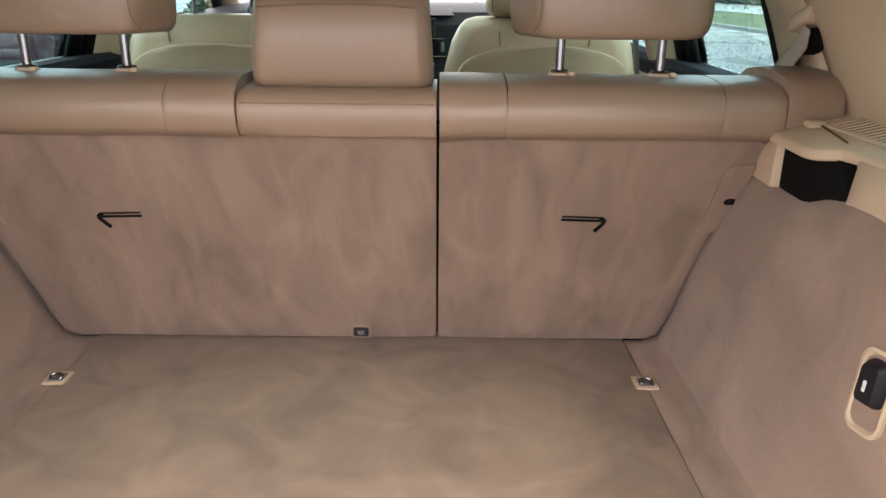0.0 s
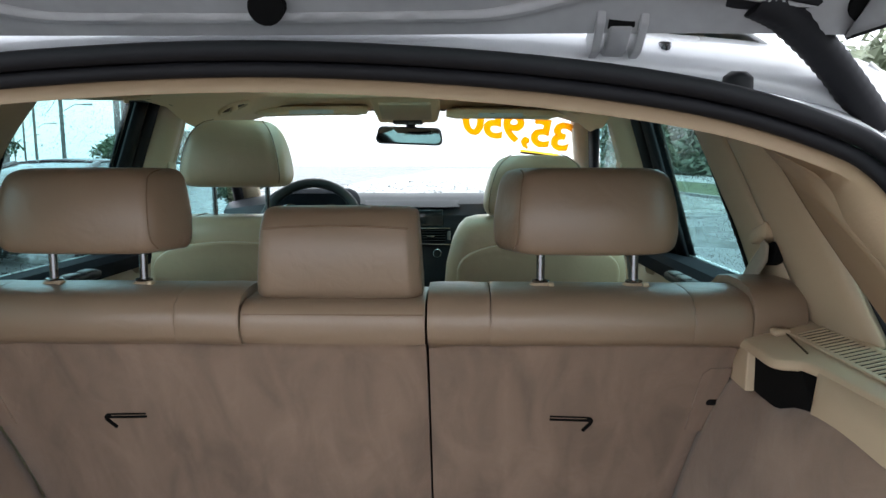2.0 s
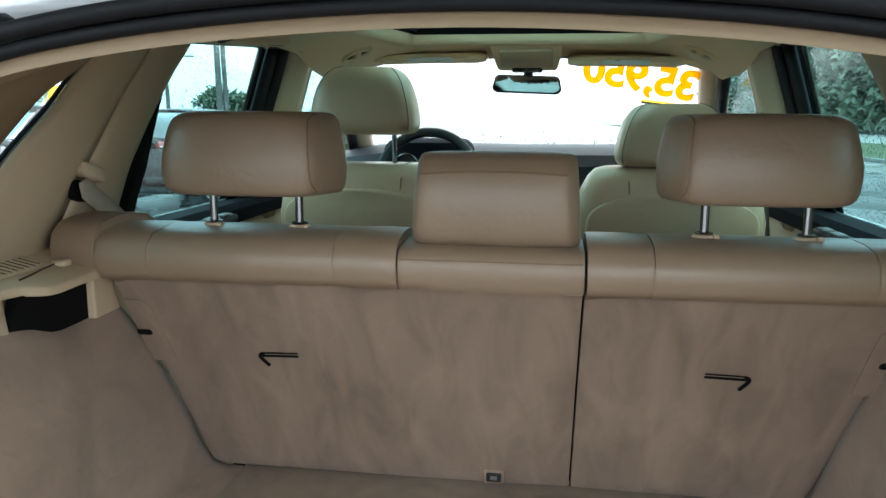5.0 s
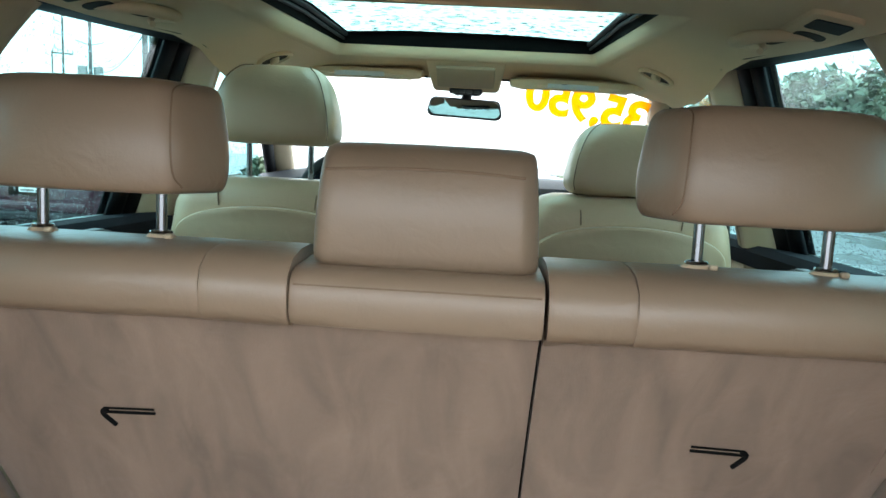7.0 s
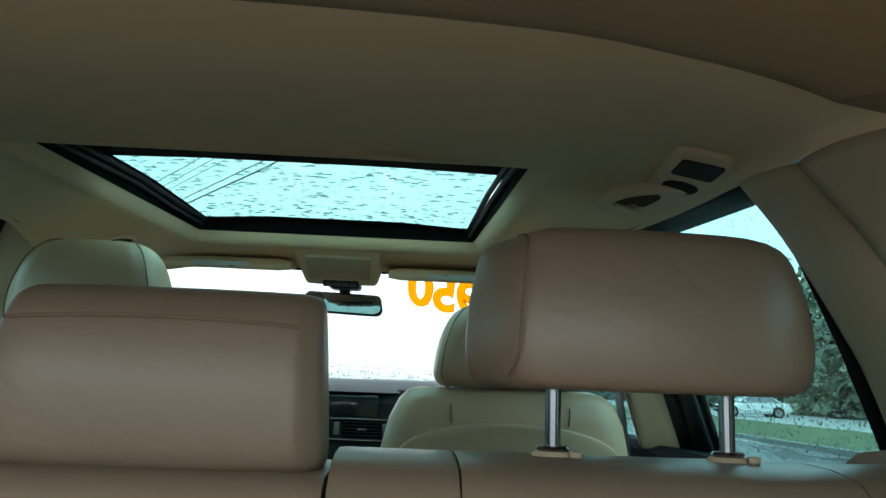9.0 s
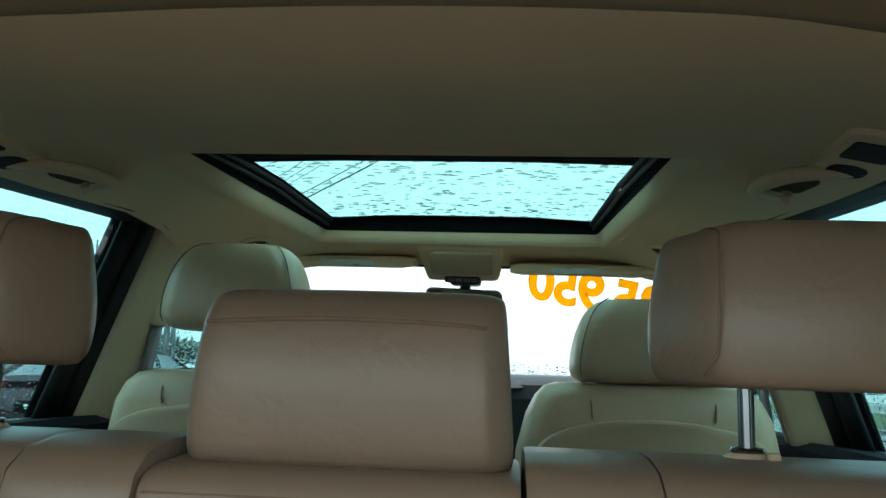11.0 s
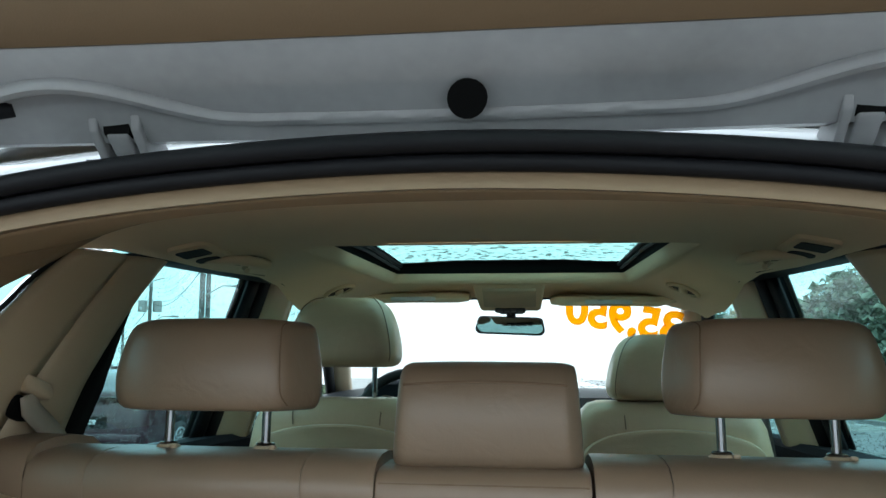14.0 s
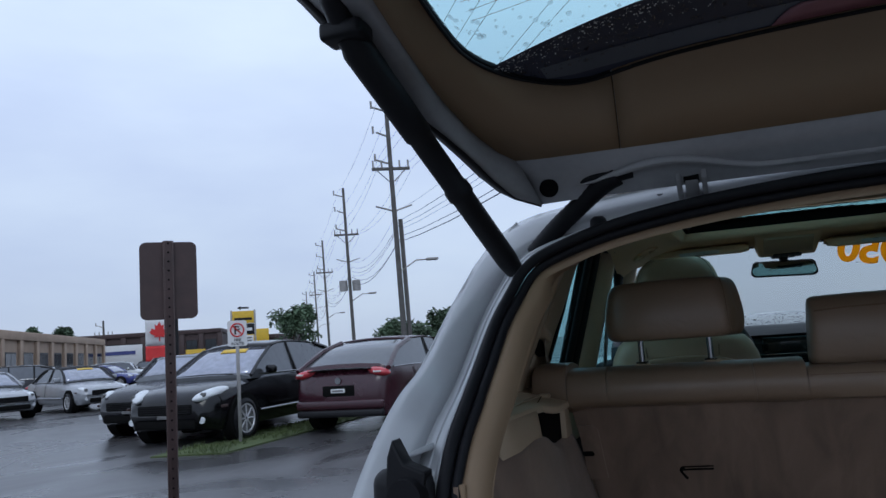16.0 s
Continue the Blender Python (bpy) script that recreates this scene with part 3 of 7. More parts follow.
def head_restraint(parent, x0, x1, tilt, name="head_restraint"):
    """A wide padded outer head restraint with slanting side caps. tilt: +1 where the inner end is at x0."""
    rings = []
    for z, g, lift in ((1.353, 0.022, 0), (1.355, 0.012, 0), (1.362, 0.004, 0), (1.379, 0.0, 0), (1.408, 0.0, 0), (1.435, 0.003, 0.006), (1.455, 0.005, 0.011), (1.467, 0.009, 0.016), (1.474, 0.018, 0.021), (1.477, 0.034, 0.028)):
        xa, xb = x0 + g * 0.9 + 0.4 * lift, x1 - g * 0.9 - 0.4 * lift
        ya, yb = -0.272 + g * 0.7 + lift * 0.6, -0.150 - g * 0.5
        c = 0.050
        k = 0.034
        # a barrel outline: the outer rear corner is round, the inner end is cut off flat
        outer = [(xb - c, ya), (xb - c * 0.45, ya + 0.012), (xb - c * 0.15, ya + 0.035), (xb, ya + 0.075), (xb - 0.004, yb - 0.02), (xb - 0.02, yb - 0.004), (xb - 0.05, yb)]
        inner = [(xa + 0.05, yb), (xa + 0.02, yb - 0.004), (xa + 0.004, yb - 0.02), (xa, ya + 0.080), (xa + 0.004, ya + 0.070), (xa + k - 0.006, ya + 0.006), (xa + k, ya)]
        out = outer + [((xa + xb) / 2, yb + 0.004)] + inner + [((xa + xb) / 2, ya - 0.004)]
        if tilt < 0:
            out = [(x0 + x1 - x, y) for x, y in out][::-1]
        rings.append([(x, y, z) for x, y in out])
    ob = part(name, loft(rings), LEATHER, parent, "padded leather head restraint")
    md = ob.modifiers.new("soft", "SUBSURF")
    md.levels = md.render_levels = 1
    xe, sg = (x0, 1) if tilt > 0 else (x1, -1)
    # piping round the inner end cap
    line = [(xe + sg * 0.026, -0.258, 1.362), (xe + sg * 0.032, -0.2690, 1.378), (xe + sg * 0.034, -0.2710, 1.415), (xe + sg * 0.037, -0.262, 1.448), (xe + sg * 0.041, -0.243, 1.466), (xe + sg * 0.040, -0.20, 1.473), (xe + sg * 0.036, -0.165, 1.464)]
    part("piping", tube(spline(line, 6), 0.0010, 6), THREAD, ob)
    return ob


left = thing("rear_seatback", "wide beige leather and velour rear seatback, upright", "seatback", "rear seatbacks")
right = thing("rear_seatback", "narrow beige leather and velour rear seatback, upright", "seatback", "rear seatbacks")
part("back_panel", back_panel(lambda z: -edge_l(z), lambda z: 0.1372, CARPET), CARPET, left, "brushed beige velour")
part("back_panel", back_panel(lambda z: 0.1412, edge_x, CARPET), CARPET, right, "brushed beige velour")
# Dark slab stands in for the shade between the two rests.
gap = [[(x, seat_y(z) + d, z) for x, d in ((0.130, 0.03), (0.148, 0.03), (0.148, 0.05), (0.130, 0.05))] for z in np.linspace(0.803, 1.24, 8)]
part("gap_shadow", loft(gap), VOID, left, "dark slab painted as the gap's shade")
for x0, x1, who, lean in ((-0.578, -0.4971, left, 0.004), (-0.4966, -0.2157, left, 0.003), (-0.2152, -0.1240, left, 0.002), (0.1412, 0.2293, right, 0.001), (0.2298, 0.5117, right, -0.002), (0.5122, 0.591, right, -0.004)):
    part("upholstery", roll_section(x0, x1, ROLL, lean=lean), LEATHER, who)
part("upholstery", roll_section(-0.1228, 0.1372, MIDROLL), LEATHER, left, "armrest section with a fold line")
part("seam", tube([(x, -0.2795, 1.2715) for x in np.linspace(-0.119, 0.134, 9)], 0.0014, 6), THREAD, left)
for side, who in ((-1, left), (1, right)):
    # bolsters fixed to the body beside the rests
    a, b = (-0.650, -0.580) if side < 0 else (0.593, 0.666)
    ends = (0.020, 0.014) if side < 0 else (0.014, 0.020)
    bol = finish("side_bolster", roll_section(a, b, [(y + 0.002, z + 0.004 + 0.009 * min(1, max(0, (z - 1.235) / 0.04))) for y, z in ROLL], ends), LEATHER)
    tagged(bol, "beige leather side bolster beside the rear seatback", "bolster", "side bolsters")
    # release latch in a fabric patch at the outer edge
    e = edge_x(1.124) if side > 0 else -edge_l(1.124)
    part("latch_patch", loft([[(e - side * dx, seat_y(z) - 0.0015 - k, z) for dx, z in ((0.0, 1.058), (0.0, 1.184), (0.030, 1.184), (0.040, 1.174), (0.042, 1.063))] for k in (-0.004, 0.0035)]), CARPET, who)
    part("latch_recess", rbox((e - side * 0.010 - 0.013, seat_y(1.124) - 0.007, 1.115), (e - side * 0.010 + 0.013, seat_y(1.124) + 0.01, 1.132), 0.004), VOID, who, "black release latch")
    # bent child-seat anchor slots
    s = -1 if side < 0 else 1
    sh = 0.011 if s < 0 else 0.006
    for dz, r in ((0.0, 0.0020), (0.0062, 0.0014)):
        part("anchor_slot", tube([(s * x + sh, seat_y(z) - 0.0055, z) for x, z in ((0.3845, 1.0808 + dz), (0.322, 1.0828 + dz))], r, 8), VOID, who, "black slot edge")
    part("anchor_slot", tube(spline([(s * x + sh, seat_y(z) - 0.0058, z) for x, z in ((0.380, 1.0850), (0.3860, 1.0835), (0.3870, 1.0770), (0.3765, 1.0610))], 4), 0.0029, 8), VOID, who, "black bent slot end")
part("belt_buckle", rbox((-0.012, seat_y(0.826) - 0.014, 0.817), (0.016, seat_y(0.826) + 0.01, 0.834), 0.003), BLACK, left, "black plastic buckle")
part("buckle_frame", rbox((-0.017, seat_y(0.826) - 0.010, 0.812), (0.021, seat_y(0.826) + 0.012, 0.840), 0.003), CARPET, left)
part("buckle_button", rbox((-0.004, seat_y(0.826) - 0.016, 0.822), (0.008, seat_y(0.826) - 0.01, 0.829), 0.001), GREYP, left)

hl = head_restraint(left, -0.501, -0.218, -1)
hr = head_restraint(right, 0.235, 0.508, 1)
for x in (-0.430, -0.292):
    post(x, -0.196, 1.303, 1.39, hl)
for x in (0.307, 0.446):
    post(x, -0.196, 1.303, 1.39, hr)

# centre head restraint: a wedge with a fold line under its top
rings = []
for x, ky, kz in ((-0.1075, 0.50, 0.86), (-0.1055, 0.74, 0.93), (-0.099, 0.90, 0.975), (-0.091, 0.985, 0.995), (-0.05, 1.01, 1.01), (0.01, 1.015, 1.015), (0.07, 1.01, 1.01), (0.108, 0.995, 1.0), (0.112, 0.97, 0.995), (0.122, 0.76, 0.97), (0.1275, 0.64, 0.93), (0.1295, 0.48, 0.86)):
    prof = [(-0.222, 1.284), (-0.242, 1.287), (-0.252, 1.300), (-0.256, 1.335), (-0.255, 1.365), (-0.247, 1.391), (-0.2455, 1.3945), (-0.243, 1.398), (-0.230, 1.412), (-0.208, 1.420), (-0.185, 1.421), (-0.165, 1.412), (-0.158, 1.38), (-0.152, 1.33), (-0.155, 1.292), (-0.17, 1.285)]
    rings.append([(x + (0.0035 * (1.36 - z) / 0.06 * (-1 if x < 0.01 else 1) if abs(x - 0.01) > 0.08 else 0), -0.205 + (y + 0.205) * ky, 1.352 + (z - 1.352) * kz) for y, z in prof])
hc = part("head_restraint", loft(rings), LEATHER, left, "low padded leather centre head restraint")
md = hc.modifiers.new("soft", "SUBSURF")
md.levels = md.render_levels = 1
part("seam", tube([(x, -0.2490 + 0.002 * (abs(x - 0.01) / 0.1) ** 2, 1.3945 - 0.004 * ((x - 0.01) / 0.1) ** 2) for x in np.linspace(-0.096, 0.112, 11)], 0.0017, 6), THREAD, hc)
for x in (-0.05, 0.07):
    post(x, -0.200, 1.284, 1.32, hc, collar=False)


# ---------- front seats ----------
def front_seat(cx, head_lift, label, tall=1.0):
    s = thing("car_seat", label, "car seat", "front seats")
    # backrest: rings by height, wide shoulders that round off
    rings = []
    for z, hw, y0, y1 in ((0.74, 0.225, 0.73, 0.88), (0.95, 0.240, 0.655, 0.83), (1.12, 0.240, 0.602, 0.80), (1.22, 0.232, 0.575, 0.78), (1.29, 0.215, 0.562, 0.76), (1.325, 0.198, 0.565, 0.745), (1.342, 0.182, 0.578, 0.735), (1.349, 0.160, 0.595, 0.72)):
        rings.append([(cx + x, y, z) for x, y in rrect(-hw, hw, y0, y1, 0.055, 5)])
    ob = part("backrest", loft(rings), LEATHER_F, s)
    # lower map-pocket shell with an arched top
    pts = []
    for k in range(25):
        a = math.pi * k / 24
        pts.append((0.205 * math.cos(a), 1.185 + 0.105 * math.sin(a) ** 0.55))
    outline = [(0.215, 0.80)] + pts + [(-0.215, 0.80)]

    def back_y(z):
        return float(np.interp(z, (0.74, 0.95, 1.12, 1.22, 1.29, 1.325), (0.73, 0.655, 0.602, 0.575, 0.562, 0.565)))
    shell = [[(cx + x * k, back_y(z) - d, z * 1.0 - (1 - k) * 0.1) for x, z in outline] for k, d in ((1.0, -0.01), (1.0, 0.010), (0.985, 0.016), (0.95, 0.018))]
    part("map_pocket", loft(shell), LEATHER_F, s, "arched leather map pocket")
    for sx in (-1, 1):
        line = [(cx + sx * x, y, z) for x, y, z in ((0.108, 0.71, 1.351), (0.108, 0.60, 1.346), (0.106, 0.563, 1.315), (0.104, 0.5605, 1.288))]
        part("seam", tube(spline(line, 5), 0.0016, 6), THREAD, s)
    line = [(cx + x, 0.5985 - 0.002, 1.3475 - 0.012 * (abs(x) / 0.17) ** 4) for x in np.linspace(-0.16, 0.16, 15)]
    part("seam", tube(line, 0.0014, 6), THREAD, s)
    part("cushion", rbox((cx - 0.25, 0.80, 0.78), (cx + 0.25, 1.32, 0.90), 0.05, 3), LEATHER_F, s)
    for sx in (-1, 1):
        part("seat_rail", rbox((cx + sx * 0.19 - 0.02, 0.72, 0.535), (cx + sx * 0.19 + 0.02, 1.30, 0.79), 0.01), BLACK, s)
    z0 = 1.352 + head_lift
    rings = []
    for u, hw, y0, y1 in ((0.0, 0.105, 0.60, 0.70), (0.003, 0.122, 0.575, 0.715), (0.012, 0.133, 0.560, 0.722), (0.03, 0.137, 0.553, 0.724), (0.07, 0.132, 0.553, 0.722), (0.11, 0.120, 0.562, 0.718), (0.135, 0.106, 0.576, 0.712), (0.150, 0.088, 0.596, 0.704), (0.157, 0.066, 0.618, 0.69)):
        rings.append([(cx + x, y, z0 + u * tall) for x, y in rrect(-hw, hw, y0, y1, 0.045, 5)])
    h = part("head_restraint", loft(rings), LEATHER_F, s)
    md = h.modifiers.new("soft", "SUBSURF")
    md.levels = md.render_levels = 1
    for sx in (-1, 1):
        line = [(cx + sx * 0.121, 0.5715, z0 + 0.012 * tall), (cx + sx * 0.1245, 0.5655, z0 + 0.03 * tall), (cx + sx * 0.1195, 0.5655, z0 + 0.07 * tall), (cx + sx * 0.1075, 0.5745, z0 + 0.11 * tall), (cx + sx * 0.0935, 0.5885, z0 + 0.135 * tall), (cx + sx * 0.0755, 0.6085, z0 + 0.151 * tall), (cx + sx * 0.064, 0.65, z0 + 0.158 * tall)]
        part("seam", tube(spline(line, 5), 0.0013, 6), THREAD, h)
        part("post", tube([(cx + sx * 0.070, 0.665, 1.34), (cx + sx * 0.070, 0.655, z0 + 0.02)], 0.0065, 12), CHROME, h, "chrome post")
    return s


front_seat(-0.388, 0.071, "beige leather driver seat toned as lit, with a raised head restraint", 1.1)
front_seat(0.383, -0.003, "beige leather front passenger seat toned as lit, with a lowered head restraint")

# ---------- front of the cabin ----------
dash = thing("dashboard", "charcoal dashboard with a centre screen and air vents", "dashboard")
rings = []
for x, k in ((-0.76, 0.10), (-0.66, 0.05), (-0.54, 0.0), (-0.3, 0.0), (0, -0.01), (0.3, 0.0), (0.54, 0.0), (0.66, 0.05), (0.76, 0.10)):
    prof = [(2.28, 1.235), (2.09, 1.342), (2.0, 1.360), (1.80, 1.364), (1.66, 1.356), (1.60, 1.332), (1.575, 1.290), (1.585, 1.20), (1.60, 1.05), (1.66, 0.85), (1.75, 0.62), (2.28, 0.6)]
    rings.append([(x, y + k, z - abs(k) * 0.3) for y, z in prof])
part("top_pad", loft(rings), DASH_TOP, dash, smooth=30)
part("screen", rbox((-0.125, 1.564, 1.246), (0.125, 1.584, 1.312), 0.006), SCREEN, dash, "dark display")
part("screen_hood", loft([[(x, y, z) for y, z in ((1.556 + k, 1.318), (1.552 + k, 1.321), (1.60 + k, 1.344), (1.64, 1.345), (1.60, 1.318))] for x, k in ((-0.185, 0.03), (-0.15, 0.008), (-0.06, 0.0), (0.06, 0.0), (0.15, 0.008), (0.185, 0.03))]), DASH_TOP, dash)
part("silver_strip", rbox((-0.15, 1.560, 1.238), (0.15, 1.572, 1.2425), 0.001), CHROME, dash)
for sx in (-1, 1):
    part("vent_recess", rbox((sx * 0.075 - 0.058, 1.572, 1.186), (sx * 0.075 + 0.058, 1.590, 1.234), 0.004), VOID, dash)
    for k in range(5):
        part("vane", rbox((sx * 0.075 - 0.056, 1.560, 1.1905 + k * 0.0095), (sx * 0.075 + 0.056, 1.575, 1.1935 + k * 0.0095), 0.001, 1), BLACK, dash)
    part("vent_tab", rbox((sx * 0.075 - 0.014, 1.552, 1.207), (sx * 0.075 + 0.014, 1.562, 1.212), 0.001), CHROME, dash)
    part("vent_wheel", rbox((sx * 0.145 - 0.006, 1.560, 1.195), (sx * 0.145 + 0.006, 1.572, 1.228), 0.002), GREYP, dash)
    part("control_knob", disc((sx * 0.10, 1.565, 1.145), 0.014, 0.03, "y"), BLACK, dash)
    part("knob_ring", tube([(sx * 0.10 + 0.015 * math.cos(a), 1.552, 1.145 + 0.015 * math.sin(a)) for a in [2 * math.pi * k / 20 for k in range(20)]], 0.0015, 6, True), CHROME, dash)
part("centre_switch", rbox((-0.008, 1.560, 1.192), (0.008, 1.574, 1.230), 0.002), GREYP, dash)
part("silver_strip", rbox((-0.16, 1.562, 1.176), (0.16, 1.578, 1.1805), 0.001), CHROME, dash)
part("instrument_hood", loft([[(-0.37 + x, y, z) for x, z in rrect(-w, w, 1.24, top, 0.05, 5)] for y, w, top in ((1.50, 0.160, 1.374), (1.52, 0.165, 1.386), (1.60, 0.172, 1.391), (1.72, 0.15, 1.372))]), DASH, dash)
for dx in (-0.075, 0.075):
    part("gauge", disc((-0.37 + dx, 1.498, 1.292), 0.042, 0.006, "y", 24), SCREEN, dash)
    part("gauge_ring", tube([(-0.37 + dx + 0.043 * math.cos(a), 1.495, 1.292 + 0.043 * math.sin(a)) for a in [2 * math.pi * k / 24 for k in range(24)]], 0.002, 6, True), CHROME, dash)
part("centre_console", rbox((-0.13, 0.85, 0.55), (0.13, 1.62, 0.98), 0.03, 3), DASH, dash)

wheel = thing("steering_wheel", "black leather three-spoke steering wheel", "steering wheel")
tilt = Matrix.Translation((-0.345, 1.36, 1.258)) @ Matrix.Rotation(radians(-24), 4, "X")
def on_wheel(r, a, d=0.0):
    return tilt @ Vector((r * math.cos(a), d, r * math.sin(a)))
part("rim", tube([on_wheel(0.172, 2 * math.pi * k / 40) for k in range(40)], 0.0175, 12, True), BLACK, wheel)
hub = bmesh.new()
bmesh.ops.create_uvsphere(hub, u_segments=20, v_segments=12, radius=1, matrix=tilt @ Matrix.Diagonal((0.075, 0.035, 0.068, 1)))
part("hub", hub, BLACK, wheel)
for a in (8, 172, 262, 278):
    part("spoke", tube([on_wheel(0.05, radians(a)), on_wheel(0.165, radians(a), -0.004)], 0.014, 8, flat=0.6), BLACK, wheel)
part("column", tube([tilt @ Vector((0, 0.01, 0)), tilt @ Vector((0, 0.22, -0.02))], 0.045, 14), BLACK, wheel)

mirror = thing("rear_view_mirror", "dark-framed interior mirror under the roof console", "mirror")
mm = Matrix.Translation((-0.006, 1.575, 1.590)) @ Matrix.Rotation(radians(2.4), 4, "Y") @ Matrix.Rotation(radians(-6), 4, "Z") @ Matrix.Rotation(radians(-4), 4, "X")
def mring(w, h, d):
    return [mm @ Vector((x * (1 + 0.05 * (z < 0)), d, z)) for x, z in rrect(-w, w, -h, h, 0.020, 5)]
part("shell", loft([mring(0.108, 0.022, 0.030), mring(0.119, 0.030, 0.022), mring(0.122, 0.033, 0.008), mring(0.122, 0.033, 0.0), mring(0.117, 0.028, -0.002)]), BLACK, mirror)
part("mirror_glass", loft([mring(0.116, 0.027, -0.0045), mring(0.116, 0.027, -0.0025)]), MIRROR, mirror, "silvered glass")
part("stalk", tube([(-0.004, 1.59, 1.60), (-0.002, 1.60, 1.625), (0.0, 1.585, 1.652)], 0.018, 10), BLACK, mirror)
part("stalk_cap", rbox((-0.05, 1.545, 1.635), (0.05, 1.63, 1.66), 0.012), BLACK, mirror)

con = thing("overhead_console", "beige roof console with a dark switch panel", "roof console")
prof = [(1.205, 1.722), (1.222, 1.706), (1.25, 1.690), (1.30, 1.668), (1.37, 1.642), (1.415, 1.631), (1.45, 1.634), (1.49, 1.66), (1.50, 1.72)]
rings = []
for u, k in ((-1, 0.86), (-0.97, 0.94), (-0.9, 1), (-0.5, 1.01), (0, 1.015), (0.5, 1.01), (0.9, 1), (0.97, 0.94), (1, 0.86)):
    rings.append([(u * (0.118 - 0.012 * (1.70 - z) / 0.07), y, 1.72 + (z - 1.72) * k) for y, z in prof])
part("housing", loft(rings), LINER, con)
def con_pt(x, t, d):
    return (x, 1.245 + 0.115 * t, 1.6905 - 0.0475 * t - d)
part("lens_panel", loft([[con_pt(x, t, d) for x, t in rrect(-0.088 + i, 0.088 - i, 0.04 + i * 8, 1.0 - i * 8, 0.02, 4)] for d, i in ((0.0, 0), (0.006, 0.001), (0.0075, 0.004))]), TRIM, con)
part("switch_panel", loft([[(x, 1.385 + t, 1.6385 - t * 0.20 - d) for x, t in rrect(-0.052, 0.052, 0.0, 0.05, 0.008, 4)] for d in (-0.004, 0.004)]), BLACK, con)
for k in range(4):
    part("switch", rbox((-0.044 + k * 0.023, 1.392, 1.626), (-0.026 + k * 0.023, 1.425, 1.634), 0.002), GREYP, con)

for side in (-1, 1):
    visor = thing("sun_visor", "folded beige sun visor with a pale warning label", "sun visor", "sun visors")
    rows = []
    for k in range(13):
        t = k / 12
        x = side * (0.138 + 0.41 * t)
        drop = 0.012 * (t if t > 0.85 else 0)
        yb = 1.328 - 0.05 * t ** 2
        prof = [(yb, 1.648), (yb - 0.004, 1.658), (yb + 0.004, 1.676), (yb + 0.05, 1.688), (yb + 0.15, 1.682), (yb + 0.155, 1.668), (yb + 0.05, 1.660), (yb + 0.008, 1.645)]
        s = 0.7 if k in (0, 12) else 1.0
        cy, cz = yb + 0.05, 1.668
        rows.append([(x, cy + (y - cy) * s, cz + (z - cz) * s - 0.012 * t ** 3 + drop - side * 0.006) for y, z in prof])
    part("panel", loft(rows), LINER, visor)
    part("warning_label", loft([[(side * x, 1.3215 - d - 0.05 * ((x - 0.138) / 0.41) ** 2, z - 0.012 * ((x - 0.138) / 0.41) ** 3) for x, z in ((0.25, 1.650 - side * 0.006), (0.40, 1.650 - side * 0.006), (0.40, 1.664 - side * 0.006), (0.25, 1.664 - side * 0.006))] for d in (0, 0.0035)]), FROST, visor, "pale printed label")
    for k in range(2):
        part("label_bar", rbox((side * (0.30 + 0.03 * k) - 0.010, 1.308, 1.6545), (side * (0.30 + 0.03 * k) + 0.010, 1.3135, 1.6565)), GREYP, visor)
    clip = thing("grab_handle", "folded beige roof grab handle", "grab handle", "roof handles")
    pts = [(0.566, 0.146), (0.540, 0.138), (0.508, 0.142), (0.480, 0.162), (0.467, 0.205), (0.469, 0.262), (0.487, 0.312), (0.518, 0.344), (0.553, 0.356)]
    line = [(side * x, y, liner_z(x, y) - d) for (x, y), d in zip(pts, (0.0, 0.006, 0.013, 0.017, 0.018, 0.016, 0.012, 0.006, 0.0))]
    line = spline(line, 5)
    part("grip", tube(line, 0.011, 10, flat=0.9, radii=[0.003 + 0.0085 * math.sin(math.pi * (0.06 + 0.88 * k / (len(line) - 1))) for k in range(len(line))]), LINER, clip)
    # Flat brown disc paints the shade inside the handle's cup.
    part("cup_hole", loft([[(side * (0.512 + a), 0.262 + b, liner_z(0.512 + a, 0.262 + b) - d) for a, b in rrect(-0.032 + i, 0.030 - i, -0.058 + i, 0.056 - i, 0.028, 6)] for d, i in ((0.0008, 0.0), (0.0030, 0.002), (0.0030, 0.010))]), RECESS, clip, "brown disc painted as the recess's shade")
    part("coat_hook", tube([(side * 0.524, 0.302, liner_z(0.524, 0.302)), (side * 0.526, 0.294, liner_z(0.524, 0.302) - 0.014), (side * 0.517, 0.284, liner_z(0.524, 0.302) - 0.020)], 0.0058, 8), LINER, clip)
    lamp = thing("reading_lamp", "beige roof reading lamp with two dark lenses", "reading lamp", "reading lamps")
    c = Vector((side * 0.526, 0.080, 0))
    ang = radians(-6 * side)
    def lp(a, b, d):
        x, y = c.x + a * math.cos(ang) - b * math.sin(ang), c.y + a * math.sin(ang) + b * math.cos(ang)
        return (x, y, liner_z(x, y) - d)
    part("bezel", loft([[lp(a, b, d) for a, b in rrect(-0.034 + i, 0.034 - i, -0.088 + i, 0.085 - i, 0.014, 4)] for d, i in ((0.0, 0.0), (0.007, 0.001), (0.009, 0.006))]), LINER, lamp)
    part("lens", loft([[lp(a, b - 0.036, d) for a, b in rrect(-0.024, 0.024, -0.032, 0.030, 0.006, 4)] for d in (0.008, 0.0105)]), SMOKE, lamp, "dark lens")
    part("lens", loft([[lp(a, b + 0.045, d) for a, b in rrect(-0.021, 0.021, -0.026, 0.026, 0.020, 5)] for d in (0.008, 0.0105)]), SMOKE, lamp, "dark round switch")
